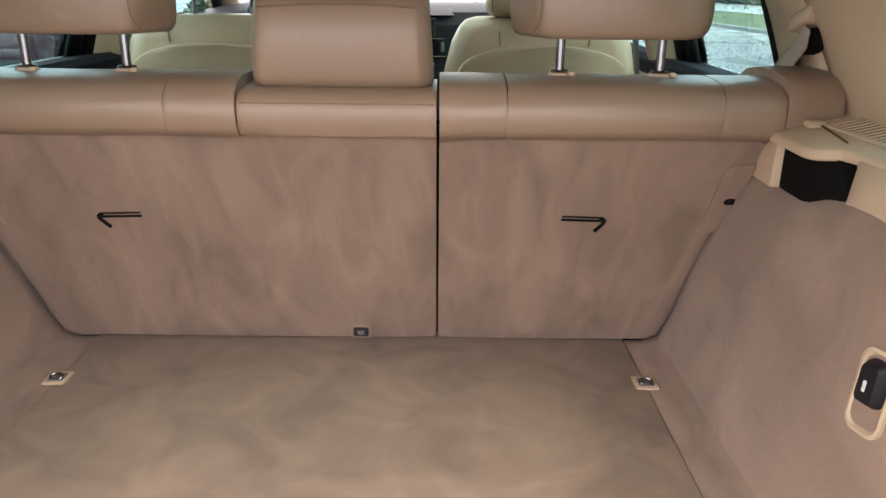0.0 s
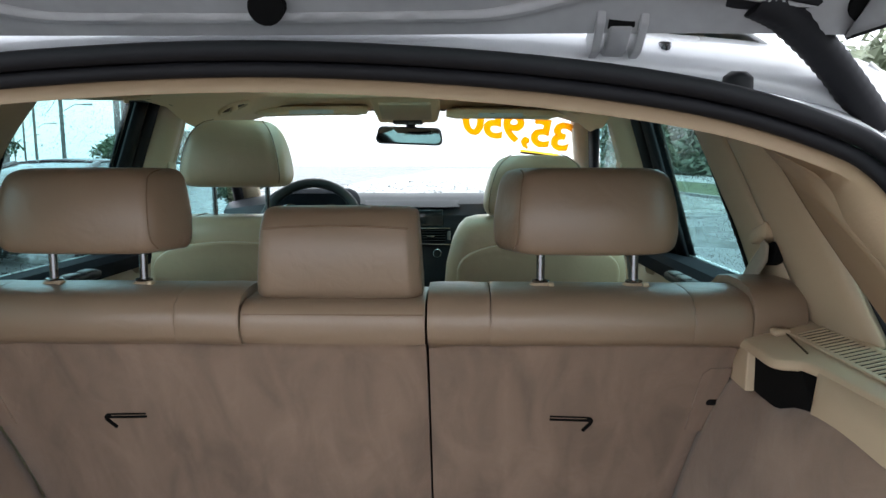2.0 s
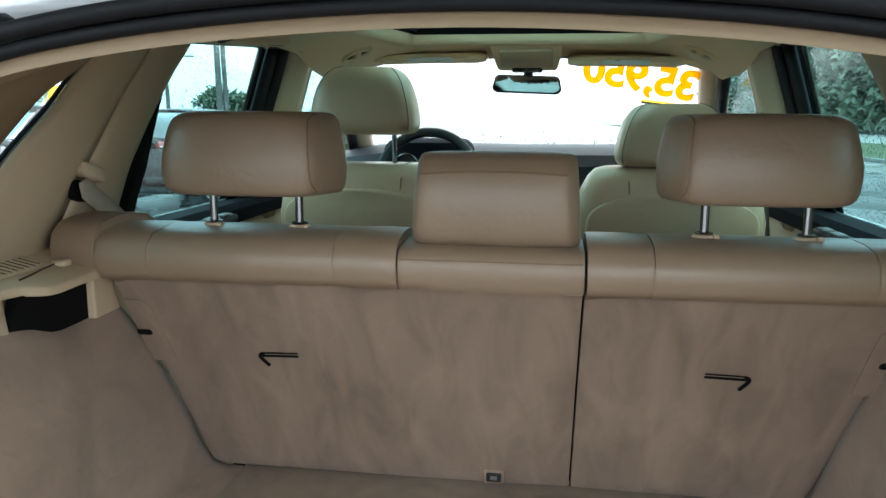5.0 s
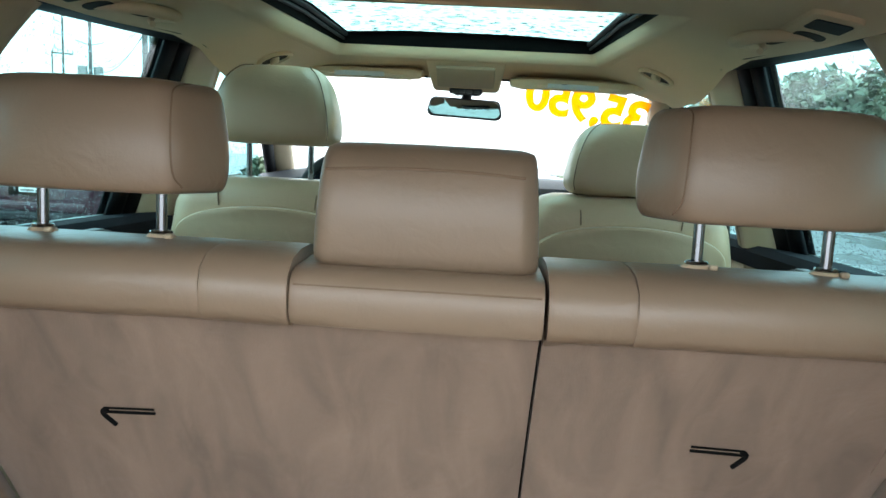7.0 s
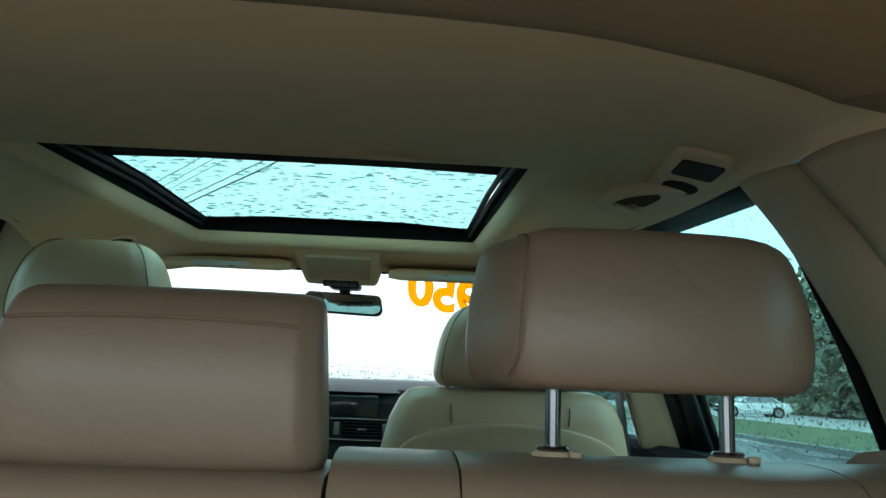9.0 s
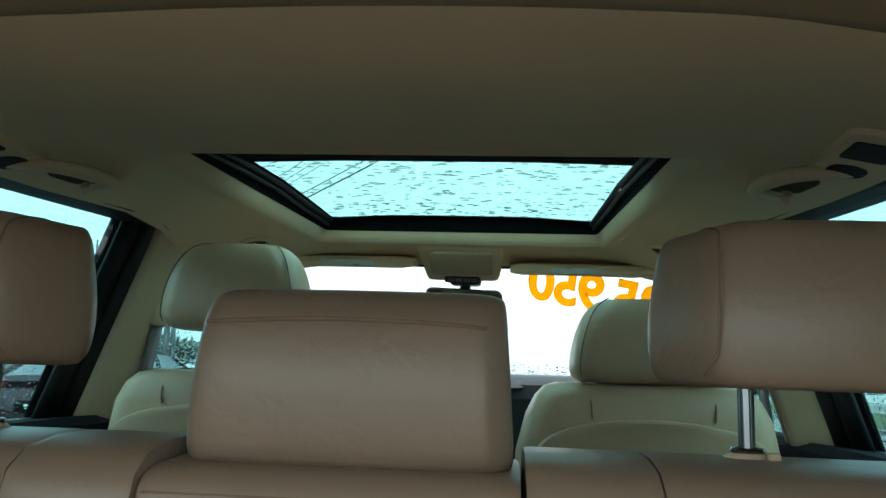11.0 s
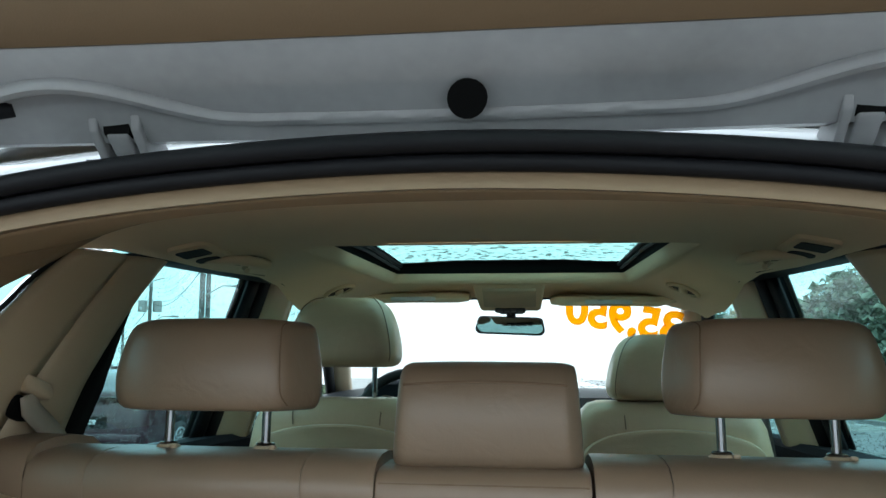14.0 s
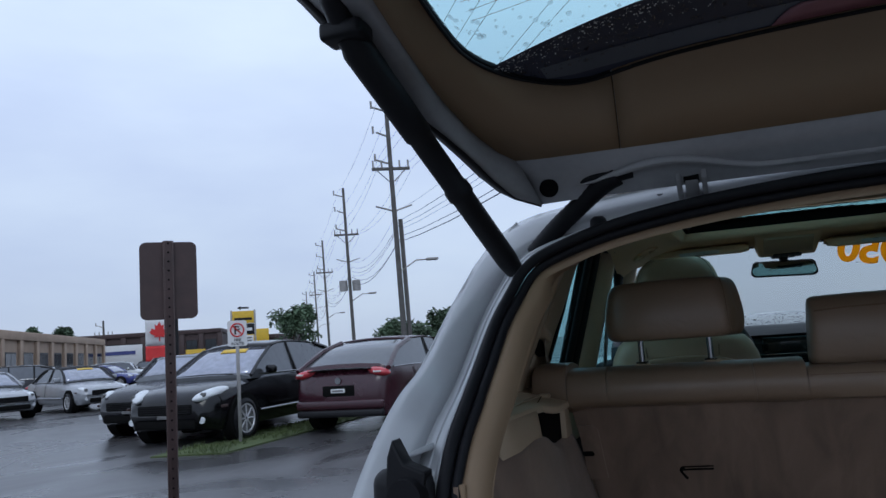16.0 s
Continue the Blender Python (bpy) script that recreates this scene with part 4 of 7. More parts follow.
    dome = thing("roof_anchor_cap", "round beige ring with a recessed hook on the headliner", "roof hook", "roof hooks")
    def cap_pt(a, ra, rb, d):
        x, y = 0.507 + ra * math.cos(a), 1.02 + rb * math.sin(a)
        return (side * x, y, liner_z(x, y) - d)
    turn = [2 * math.pi * k / 24 for k in range(24)]
    part("ring", tube([cap_pt(a, 0.040, 0.062, 0.004) for a in turn], 0.0062, 8, True), LINER, dome)
    # Another brown disc, painted in place of shade within the ring.
    part("recess", loft([[cap_pt(a, 0.037, 0.058, d) for a in turn] for d in (0.0005, 0.003)]), RECESS, dome, "brown disc painted as the recess's shade")
    part("cap", loft([[cap_pt(a, 0.012 * k, 0.016 * k, d) for a in turn] for d, k in ((0.002, 1.0), (0.014, 1.0), (0.018, 0.7))]), LINER, dome)

# ---------- doors, pillars, side glass ----------
def glass_x(z):
    return 0.775 - (z - 1.245) * 0.27


SIDE_WINDOWS, FRONT_WINDOWS = {}, {}
for side, word in ((1, "right"), (-1, "left")):
    door = tagged(new("door_" + word), "beige door lining with a dark window sill", "door lining", kind="structure")
    part("sill", loft([[(side * x, y, z) for x, z in ((0.70, 1.20), (0.695, 1.235), (0.71, 1.250), (0.775, 1.247), (0.79, 1.20))] for y in (0.02, 0.3, 0.66, 1.2, 1.75)]), DASH, door, "charcoal window sill")
    part("lining", rbox((min(side * 0.72, side * 0.80), 0.02, 0.55), (max(side * 0.72, side * 0.80), 1.75, 1.205), 0.02), TRIM, door)
    part("armrest", rbox((min(side * 0.64, side * 0.74), 0.10, 1.00), (max(side * 0.64, side * 0.74), 0.62, 1.06), 0.02, 3), DASH, door)
    part("pull_handle", rbox((min(side * 0.660, side * 0.70), 0.26, 1.215), (max(side * 0.660, side * 0.70), 0.44, 1.236), 0.009, 3), BLACK, door)
    for k in range(2):
        part("window_switch", rbox((side * 0.672 - 0.012, 0.29 + 0.07 * k, 1.234), (side * 0.672 + 0.012, 0.335 + 0.07 * k, 1.241), 0.003), GREYP, door)
    w1 = tagged(new("window_rear_door"), "green-tinted rear door glass speckled with rain", "window", kind="structure")
    SIDE_WINDOWS[side] = w1
    zz = np.linspace(1.235, 1.66, 6)
    part("pane", ruled([(side * glass_x(z), 0.04, z) for z in zz], [(side * glass_x(z), 0.70, z) for z in zz], 4), GLASS_T, w1)
    # black frame of the door window at its front edge and along the top
    f0 = [(side * (glass_x(z) - 0.004), float(np.interp(z, (1.23, 1.66), (0.615, 0.678))), z) for z in zz]
    f1 = [(side * (glass_x(z) - 0.012), float(np.interp(z, (1.23, 1.66), (0.675, 0.735))), z) for z in zz]
    f2 = [(side * (glass_x(z) - 0.030), float(np.interp(z, (1.23, 1.66), (0.71, 0.770))), z) for z in zz]
    part("frame", ruled(f0, f1, 3, (-side * 0.006, 0, 0)), RUBBER, w1, thick=0.008)
    part("frame_seal", ruled(f1, f2, 3, (-side * 0.008, 0, 0)), BLACK, w1, thick=0.008)
    tp = [0.02, 0.2, 0.4, 0.6, 0.72]
    t0 = [(side * (glass_x(1.62) - 0.006), y, float(np.interp(y, (0.02, 0.72), (1.606, 1.652)))) for y in tp]
    t1 = [(side * 0.578, y, liner_z(0.578, y) + 0.003) for y in tp]
    part("top_frame", ruled(t0, t1, 3, (0, 0, 0)), RUBBER, w1, thick=0.006)
    b = tagged(new("pillar_centre"), "beige trim of the centre door pillar", "pillar trim", kind="structure")
    zb = np.linspace(1.18, 1.665, 7)
    p0 = [(side * (glass_x(z) - 0.028), float(np.interp(z, (1.18, 1.66), (0.69, 0.765))), z) for z in zb]
    p1 = [(side * (glass_x(z) - 0.075), float(np.interp(z, (1.18, 1.66), (0.80, 0.85))), z) for z in zb]
    p2 = [(side * (glass_x(z) - 0.020), float(np.interp(z, (1.18, 1.66), (0.93, 0.95))), z) for z in zb]
    part("cover", ruled(p0, p1, 4, (-side * 0.012, -0.006, 0)), TRIM, b, thick=0.008)
    part("cover", ruled(p1, p2, 4, (-side * 0.012, 0.006, 0)), TRIM, b, thick=0.008)
    g = thing("front_seat_belt", "beige front seat belt hanging at the door pillar", "seat belt", "front seat belts")
    part("loop", rbox((side * 0.640 - 0.010, 0.80, 1.44), (side * 0.640 + 0.010, 0.86, 1.49), 0.006), TRIM, g)
    part("webbing", ruled([(side * 0.640, 0.81, 1.45), (side * 0.66, 0.80, 1.3), (side * 0.68, 0.79, 1.1)], [(side * 0.635, 0.85, 1.45), (side * 0.655, 0.84, 1.3), (side * 0.675, 0.83, 1.1)], 2), GREYP, g, thick=0.002)
    w2 = tagged(new("window_front_door"), "green-tinted front door glass with rain drops", "window", kind="structure")
    FRONT_WINDOWS[side] = w2
    part("pane", ruled([(side * glass_x(z), 0.93, z) for z in zz], [(side * glass_x(z), 1.30 + (1.68 - z) * 1.25, z) for z in zz], 4), GLASS_T, w2)
    part("frame", tube([(side * (glass_x(1.65) - 0.01), y, 1.648) for y in (0.93, 1.1, 1.34)], 0.016, 8), BLACK, w2)
    a = tagged(new("pillar_front"), "beige windscreen pillar trim with a black door seal", "pillar trim", kind="structure")
    a0 = [(side * x, y, z) for x, y, z in ((0.575, 1.40, 1.69), (0.62, 1.62, 1.575), (0.68, 1.92, 1.40), (0.73, 2.22, 1.22))]
    a1 = [(side * x, y, z) for x, y, z in ((0.625, 1.32, 1.665), (0.665, 1.52, 1.555), (0.715, 1.78, 1.40), (0.76, 2.05, 1.23))]
    a2 = [(side * x, y, z) for x, y, z in ((0.66, 1.30, 1.655), (0.692, 1.48, 1.545), (0.735, 1.72, 1.40), (0.775, 1.98, 1.23))]
    part("cover", ruled(a0, a1, 4, (-side * 0.008, 0, -0.004)), TRIM, a, thick=0.01)
    part("door_seal", ruled(a1, a2, 2), BLACK, a, thick=0.012)

# windscreen with its painted price
ws = tagged(new("windscreen"), "clear wet windscreen with orange price figures painted on", "windscreen", kind="structure")
def screen_point(u, v):
    """u across from -1 to 1, v down from 0 to 1."""
    y, z = 1.42 + 0.90 * v, 1.700 - 0.525 * v
    w = 0.60 + 0.14 * v
    return Vector((u * w, y - 0.10 * u * u + 0.03, z - 0.012 * u * u + 0.02 * math.sin(math.pi * v)))
rows = [[screen_point(-1 + 2 * i / 16, j / 10) for i in range(17)] for j in range(11)]
part("pane", loft(rows, closed=False, cap=False), GLASS_W, ws)
band = [[screen_point(-1 + 2 * i / 16, v) + Vector((0, -0.004, -0.003)) for i in range(17)] for v in (0.0, 0.02, 0.045)]
part("black_band", loft(band, closed=False, cap=False), BLACK, ws)
band = [[screen_point(-1 + 2 * i / 16, v) + Vector((0, -0.004, -0.003)) for i in range(17)] for v in (0.955, 0.98, 1.0)]
part("black_band", loft(band, closed=False, cap=False), BLACK, ws)
txt = bpy.data.curves.new("price", "FONT")
txt.body, txt.size, txt.extrude, txt.offset = "35,950", 0.125, 0.001, 0.0
txt.bevel_depth, txt.bevel_resolution, txt.space_character = 0.0044, 1, 0.95
tmp = new("tmp_price", txt)
dg = bpy.context.evaluated_depsgraph_get()
me = bpy.data.meshes.new_from_object(tmp.evaluated_get(dg))
bpy.data.objects.remove(tmp)
bm = bmesh.new()
bm.from_mesh(me)
bpy.data.meshes.remove(me)
lo, hi = min(v.co.x for v in bm.verts), max(v.co.x for v in bm.verts)
for v in bm.verts:
    # mirrored: it reads from outside
    x = 0.600 - 0.405 * (v.co.x - lo) / (hi - lo)
    h = v.co.y
    vv = 0.322 - h * 2.15 + 0.33 * (x - 0.6)
    u = x / (0.60 + 0.14 * vv)
    p = screen_point(u, vv)
    v.co = p + Vector((0, -0.006 - v.co.z, -0.003))
part("price_figures", bm, ORANGE, ws, "orange painted figures", smooth=0)
for k in range(2):
    x0, x1 = 0.42, 0.565
    rows = [[screen_point(x / 0.64, 0.318 + 0.015 * k + d + 0.20 * (x - 0.42)) + Vector((0, -0.008, -0.004)) for x in np.linspace(x0, x1, 8)] for d in (0, 0.015)]
    part("price_bar", loft(rows, closed=False, cap=False), ORANGE if k == 0 else THREAD, ws, "painted underline")

# ---------- tailgate opening and car body ----------
SEAL = [(0.0, -0.657, 1.579), (0.22, -0.656, 1.569), (0.395, -0.654, 1.546), (0.507, -0.654, 1.514), (0.547, -0.672, 1.487), (0.568, -0.705, 1.445), (0.580, -0.750, 1.405), (0.585, -0.790, 1.370), (0.588, -0.825, 1.340), (0.592, -0.870, 1.303), (0.602, -0.908, 1.257), (0.608, -0.930, 1.217), (0.610, -0.945, 1.184), (0.612, -0.960, 1.10), (0.612, -0.975, 0.95), (0.600, -0.985, 0.80)]
OUTER = [(0.0, -0.56, 1.625), (0.22, -0.558, 1.620), (0.40, -0.556, 1.606), (0.545, -0.555, 1.590), (0.615, -0.557, 1.563), (0.640, -0.610, 1.520), (0.652, -0.680, 1.468), (0.655, -0.740, 1.430), (0.657, -0.790, 1.395), (0.663, -0.855, 1.347), (0.686, -0.900, 1.305), (0.710, -0.930, 1.250), (0.730, -0.960, 1.187), (0.745, -0.975, 1.13), (0.760, -0.990, 1.0), (0.765, -1.00, 0.85)]
ring = spline([(-x, y, z) for x, y, z in SEAL[::-1]] + SEAL[1:], 6)
outr = spline([(-x, y, z) for x, y, z in OUTER[::-1]] + OUTER[1:], 6)
seal = thing("hatch_seal", "black double rubber weather strip round the tailgate opening", "weather strip")
mid_c = Vector((0, 0, 1.15))
inward = []
for i, p in enumerate(ring):
    d = ring[min(i + 1, len(ring) - 1)] - ring[max(i - 1, 0)]
    v = Vector((-d.z, 0, d.x)).normalized()
    inward.append(v if v.dot(mid_c - p) > 0 else -v)
part("outer_bead", tube([p + Vector((0, -0.008, 0)) + v * 0.001 for p, v in zip(ring, inward)], 0.0088, 10), RUBBER, seal)
part("inner_bead", tube([p + Vector((0, 0.000, 0)) + v * 0.0155 for p, v in zip(ring, inward)], 0.0072, 10), RUBBER, seal)
lip0 = [p + Vector((0, 0.004, 0)) + v * 0.016 for p, v in zip(ring, inward)]
lip1 = [p + Vector((0, 0.004, 0)) + v * 0.034 for p, v in zip(ring, inward)]
lip2 = [p + Vector((0, 0.022, 0)) + v * min(0.056, max(0.030, 0.030 + 0.35 * (1.53 - p.z))) for p, v in zip(ring, inward)]
hp = tagged(new("hatch_header_trim"), "tan lining round the inside of the tailgate opening", "lining", kind="structure")
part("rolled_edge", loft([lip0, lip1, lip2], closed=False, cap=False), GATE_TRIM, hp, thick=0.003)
top_i = [i for i, p in enumerate(lip2) if abs(p.x) <= 0.50 and p.z > 1.40]
head = []
for i in top_i:
    x = lip2[i].x
    y = -0.278 + 0.045 * (abs(x) / 0.43) ** 2.0
    head.append(Vector((x * 1.09, y, liner_z(x * 1.09, y) + 0.0015)))
k0, k1 = top_i[0], top_i[-1]
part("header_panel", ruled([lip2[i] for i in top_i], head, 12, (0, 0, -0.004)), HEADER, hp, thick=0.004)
for side, ids in ((-1, list(range(k0, -1, -1))), (1, list(range(k1, len(lip2))))):
    ids = [i for i in ids if lip2[i].z > 1.17]
    edge = even([head[0 if side < 0 else -1]] + flip([Vector((p.x, p.y, p.z)) for p in D2R], side), 26)
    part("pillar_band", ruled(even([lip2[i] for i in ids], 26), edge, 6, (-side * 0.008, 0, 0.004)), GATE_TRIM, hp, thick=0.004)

car = thing("parked_suv_body", "white wet painted car body round the cabin", "car body")
gutter = [(a * 0.55 + b * 0.45) + Vector((0, 0.012, -0.014)) for a, b in zip(ring, outr)]
part("rear_frame", ruled(ring, gutter, 3), WHITE, car, thick=0.004)
part("rear_frame", ruled(gutter, outr, 4, (0, -0.006, 0.006)), WHITE, car, thick=0.004)
for k in (0.30, 0.62):
    part("panel_crease", tube([a * (1 - k) + b * k + Vector((0, 0.001, 0.001)) for a, b in zip(ring, gutter)], 0.004, 6), WHITE, car)
# roof skin
rows = []
for y in (-0.56, -0.45, -0.2, 0.05, 0.19):
    rows.append([(x * float(np.interp(y, (-0.56, -0.45, -0.2), (0.86, 0.92, 1.0))), y, liner_z(min(0.5, abs(x)) , max(y, -0.3)) + 0.052 - max(0, abs(x) - 0.5) ** 1.3 * float(np.interp(y, (-0.2, 0.05), (0.9, 0.50))) - 0.02 * max(0, -0.3 - y) / 0.26) for x in np.linspace(-0.68, 0.68, 21)])
part("roof", loft(rows, closed=False, cap=False), WHITE, car, thick=0.004)
for sx in (-1, 1):
    rows = [[(sx * x, y, liner_z(min(0.5, x), y) + 0.062 - max(0, x - 0.5) ** 1.3 * 0.50) for x in np.linspace(0.372, 0.68, 8)] for y in np.linspace(0.19, 1.44, 10)]
    part("roof", loft(rows, closed=False, cap=False), WHITE, car, thick=0.004)
    part("roof_rail", tube([(sx * 0.60, y, z) for y, z in ((-0.40, 1.68), (-0.3, 1.715), (0.4, 1.775), (1.0, 1.80), (1.1, 1.77))], 0.015, 8), BLACK, car)
    # body side below the windows, from the tail to the nose
    rows = []
    for y in (-0.97, -0.8, -0.6, -0.35, 0.0, 0.6, 1.2, 1.8, 2.4, 3.0, 3.4, 3.66):
        rows.append([(sx * x * float(np.interp(y, (-0.97, -0.66, -0.35, 0.0, 3.0, 3.66), (0.80, 0.86, 0.94, 1.0, 1.0, 0.90))), y + (0.03 if z > 1.0 else 0.0), z) for x, z in ((0.785, 1.245), (0.86, 1.225), (0.905, 1.15), (0.93, 0.98), (0.94, 0.75), (0.93, 0.55), (0.90, 0.40), (0.84, 0.32))])
    part("side_panel", loft(rows, closed=False, cap=False), WHITE, car, thick=0.006)
    # outer skin over the quarter glass's pillar
    top = [(sx * float(np.interp(y, (-0.56, -0.45, -0.3), (0.585, 0.63, 0.665))), y, 1.60 - 0.02 * (y < -0.3)) for y in (-0.56, -0.45, -0.3, -0.12, 0.0)]
    part("roof_side", ruled(top, [(sx * float(np.interp(y, (-0.56, -0.45, -0.3), (0.622, 0.662, 0.695))), y, 1.55) for y in (-0.56, -0.45, -0.3, -0.12, 0.0)], 2), WHITE, car, thick=0.004)
    part("rear_quarter", ruled([(sx * 0.617, -0.557, 1.562), (sx * 0.645, -0.63, 1.505), (sx * 0.656, -0.74, 1.43), (sx * 0.664, -0.855, 1.347), (sx * 0.710, -0.93, 1.25)], [(sx * 0.675, -0.42, 1.56), (sx * 0.69, -0.48, 1.52), (sx * 0.71, -0.53, 1.41), (sx * 0.74, -0.60, 1.33), (sx * 0.735, -0.66, 1.245)], 3), WHITE, car, thick=0.004)
    part("pillar_skin", ruled([(sx * 0.69, 0.09, 1.60), (sx * 0.74, 0.05, 1.40), (sx * 0.785, 0.03, 1.245)], [(sx * 0.668, -0.03, 1.58), (sx * 0.715, -0.10, 1.42), (sx * 0.76, -0.24, 1.245)], 2), BLACK, car, thick=0.004)
    part("pillar_skin", ruled([(sx * 0.685, 0.68, 1.66), (sx * 0.79, 0.62, 1.245)], [(sx * 0.685, 0.95, 1.66), (sx * 0.79, 0.93, 1.245)], 2), BLACK, car, thick=0.004)
    for y in (0.1, 2.85):
        wh = part("wheel", tube([(sx * 0.80, y - 0.45 + 0.30 * math.cos(a), 0.36 + 0.30 * math.sin(a)) for a in [2 * math.pi * k / 32 for k in range(32)]], 0.085, 10, True), RUBBER, car, "black tyre")
        part("rim", disc((sx * 0.84, y - 0.45, 0.36), 0.25, 0.06, "x", 24), CHROME, wh)
    # rear lamp mount left open beside the tail
    part("lamp_bracket", rbox((sx * 0.655 - 0.040, -0.985, 1.08), (sx * 0.655 + 0.040, -0.945, 1.225), 0.020, 4), BLACK, car, "black plastic lamp bracket")
    part("bracket_tab", loft([[(sx * x, y, z) for x, z in ((0.672, 1.20), (0.668, 1.240), (0.660, 1.262), (0.645, 1.232), (0.618, 1.222), (0.622, 1.195))] for y in (-0.985, -0.955)]), BLACK, car, bevel=0.003)
    part("bracket_knob", disc((sx * 0.640, -0.985, 1.195), 0.022, 0.035, "y"), RUBBER, car)
    # rubber stops on the roof's rear edge
    part("rubber_stop", tube([(sx * 0.432, -0.632, 1.546), (sx * 0.432, -0.634, 1.558), (sx * 0.432, -0.635, 1.563)], 0.010, 14, radii=[0.014, 0.013, 0.007]), RUBBER, car)
part("bonnet", loft([[(x, y, z - 0.34 * x * x) for x in np.linspace(-0.85, 0.85, 17)] for y, z in ((2.42, 1.22), (2.47, 1.34), (2.58, 1.405), (2.75, 1.425), (3.05, 1.415), (3.35, 1.36), (3.56, 1.23), (3.66, 0.95), (3.70, 0.6))], closed=False, cap=False), WHITE, car, thick=0.006)
part("cowl", rbox((-0.74, 2.24, 1.15), (0.74, 2.40, 1.190), 0.01), BLACK, car)
part("bumper", loft([[(x, y, z) for y, z in ((-1.00, 0.78), (-1.07, 0.76), (-1.10, 0.66), (-1.09, 0.5), (-1.02, 0.36), (-0.7, 0.34))] for x in (-0.80, -0.6, 0, 0.6, 0.80)], closed=False, cap=False), WHITE, car, thick=0.006)
part("load_sill", rbox((-0.62, -1.03, 0.755), (0.62, -0.93, 0.792), 0.012), BLACK, car)

# ---------- the raised tailgate ----------
gate = thing("raised_tailgate", "raised white tailgate with tan lining and wet glass", "tailgate")
NG = 33
GX = np.linspace(-1, 1, NG)
def across(y, z, hw, back=0.03, drop=0.012):
    return [Vector((u * hw, y - back * u * u, z - drop * u ** 4)) for u in GX]
g_hinge = across(-0.600, 1.604, 0.520, 0.022, 0.006)
g_low = across(-0.618, 1.600, 0.530, 0.024, 0.006)
g_mid = across(-0.655, 1.630, 0.545, 0.004, 0.004)
g_tan = across(-0.697, 1.653, 0.552, 0.004, -0.006)


def corner_v(u):
    """Lower bound of the pane, rounded off towards its corners."""
    s = max(0.0, (abs(u) - 0.74) / 0.26)
    return 0.335 * (1 - math.sqrt(max(0.0, 1 - s * s))) - 0.030 * math.exp(-((abs(u) - 0.78) / 0.15) ** 2)


def pane_point(u, v):
    """u across, v from the lining's edge to the far edge."""
    hw = 0.540 + 0.052 * math.sin(math.pi * min(1.0, v) * 0.62)
    return Vector((u * hw, -0.757 - 0.35 * v - 0.015 * u * u, 1.778 + 0.200 * v - (0.038 + 0.045 * v) * u * u))


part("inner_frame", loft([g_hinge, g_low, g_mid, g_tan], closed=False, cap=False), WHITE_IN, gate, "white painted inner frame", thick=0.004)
# pressed ridge that swings round the hinges
ridge = []
for u in GX:
    x = u * 0.475 + 0.015
    up = 0.5 + 0.5 * math.cos(min(math.pi, abs(abs(x - 0.015) - 0.335) / 0.155 * math.pi))
    ridge.append(Vector((x, -0.632 - 0.030 * up - 0.028 * (x / 0.54) ** 2, 1.6130 + 0.019 * up)))
ridge = spline(ridge, 3)
part("pressed_ridge", tube(ridge, 0.006, 8, radii=[0.0005 + 0.0065 * min(1, k / 9, (len(ridge) - 1 - k) / 9) for k in range(len(ridge))]), WHITE_IN, gate)
# tan lining: a centre panel and two corner pieces that run on along the sides
def cut(line, a, b, n):
    P = [p for p in line]
    xs_ = [p.x for p in P]
    out = []
    for x in np.linspace(a, b, n):
        out.append(Vector((x, float(np.interp(x, xs_, [p.y for p in P])), float(np.interp(x, xs_, [p.z for p in P])))))
    return out
UC = np.linspace(-0.695, 0.695, 21)
p_lo = cut(g_tan, -0.378, 0.378, 21)
p_hi = [pane_point(u, corner_v(u)) for u in UC]
p_md = [(a + b) / 2 + Vector((0, 0.006, -0.008)) for a, b in zip(p_lo, p_hi)]
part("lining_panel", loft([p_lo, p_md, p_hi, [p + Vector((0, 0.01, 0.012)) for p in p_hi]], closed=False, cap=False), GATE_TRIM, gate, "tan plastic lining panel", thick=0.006)
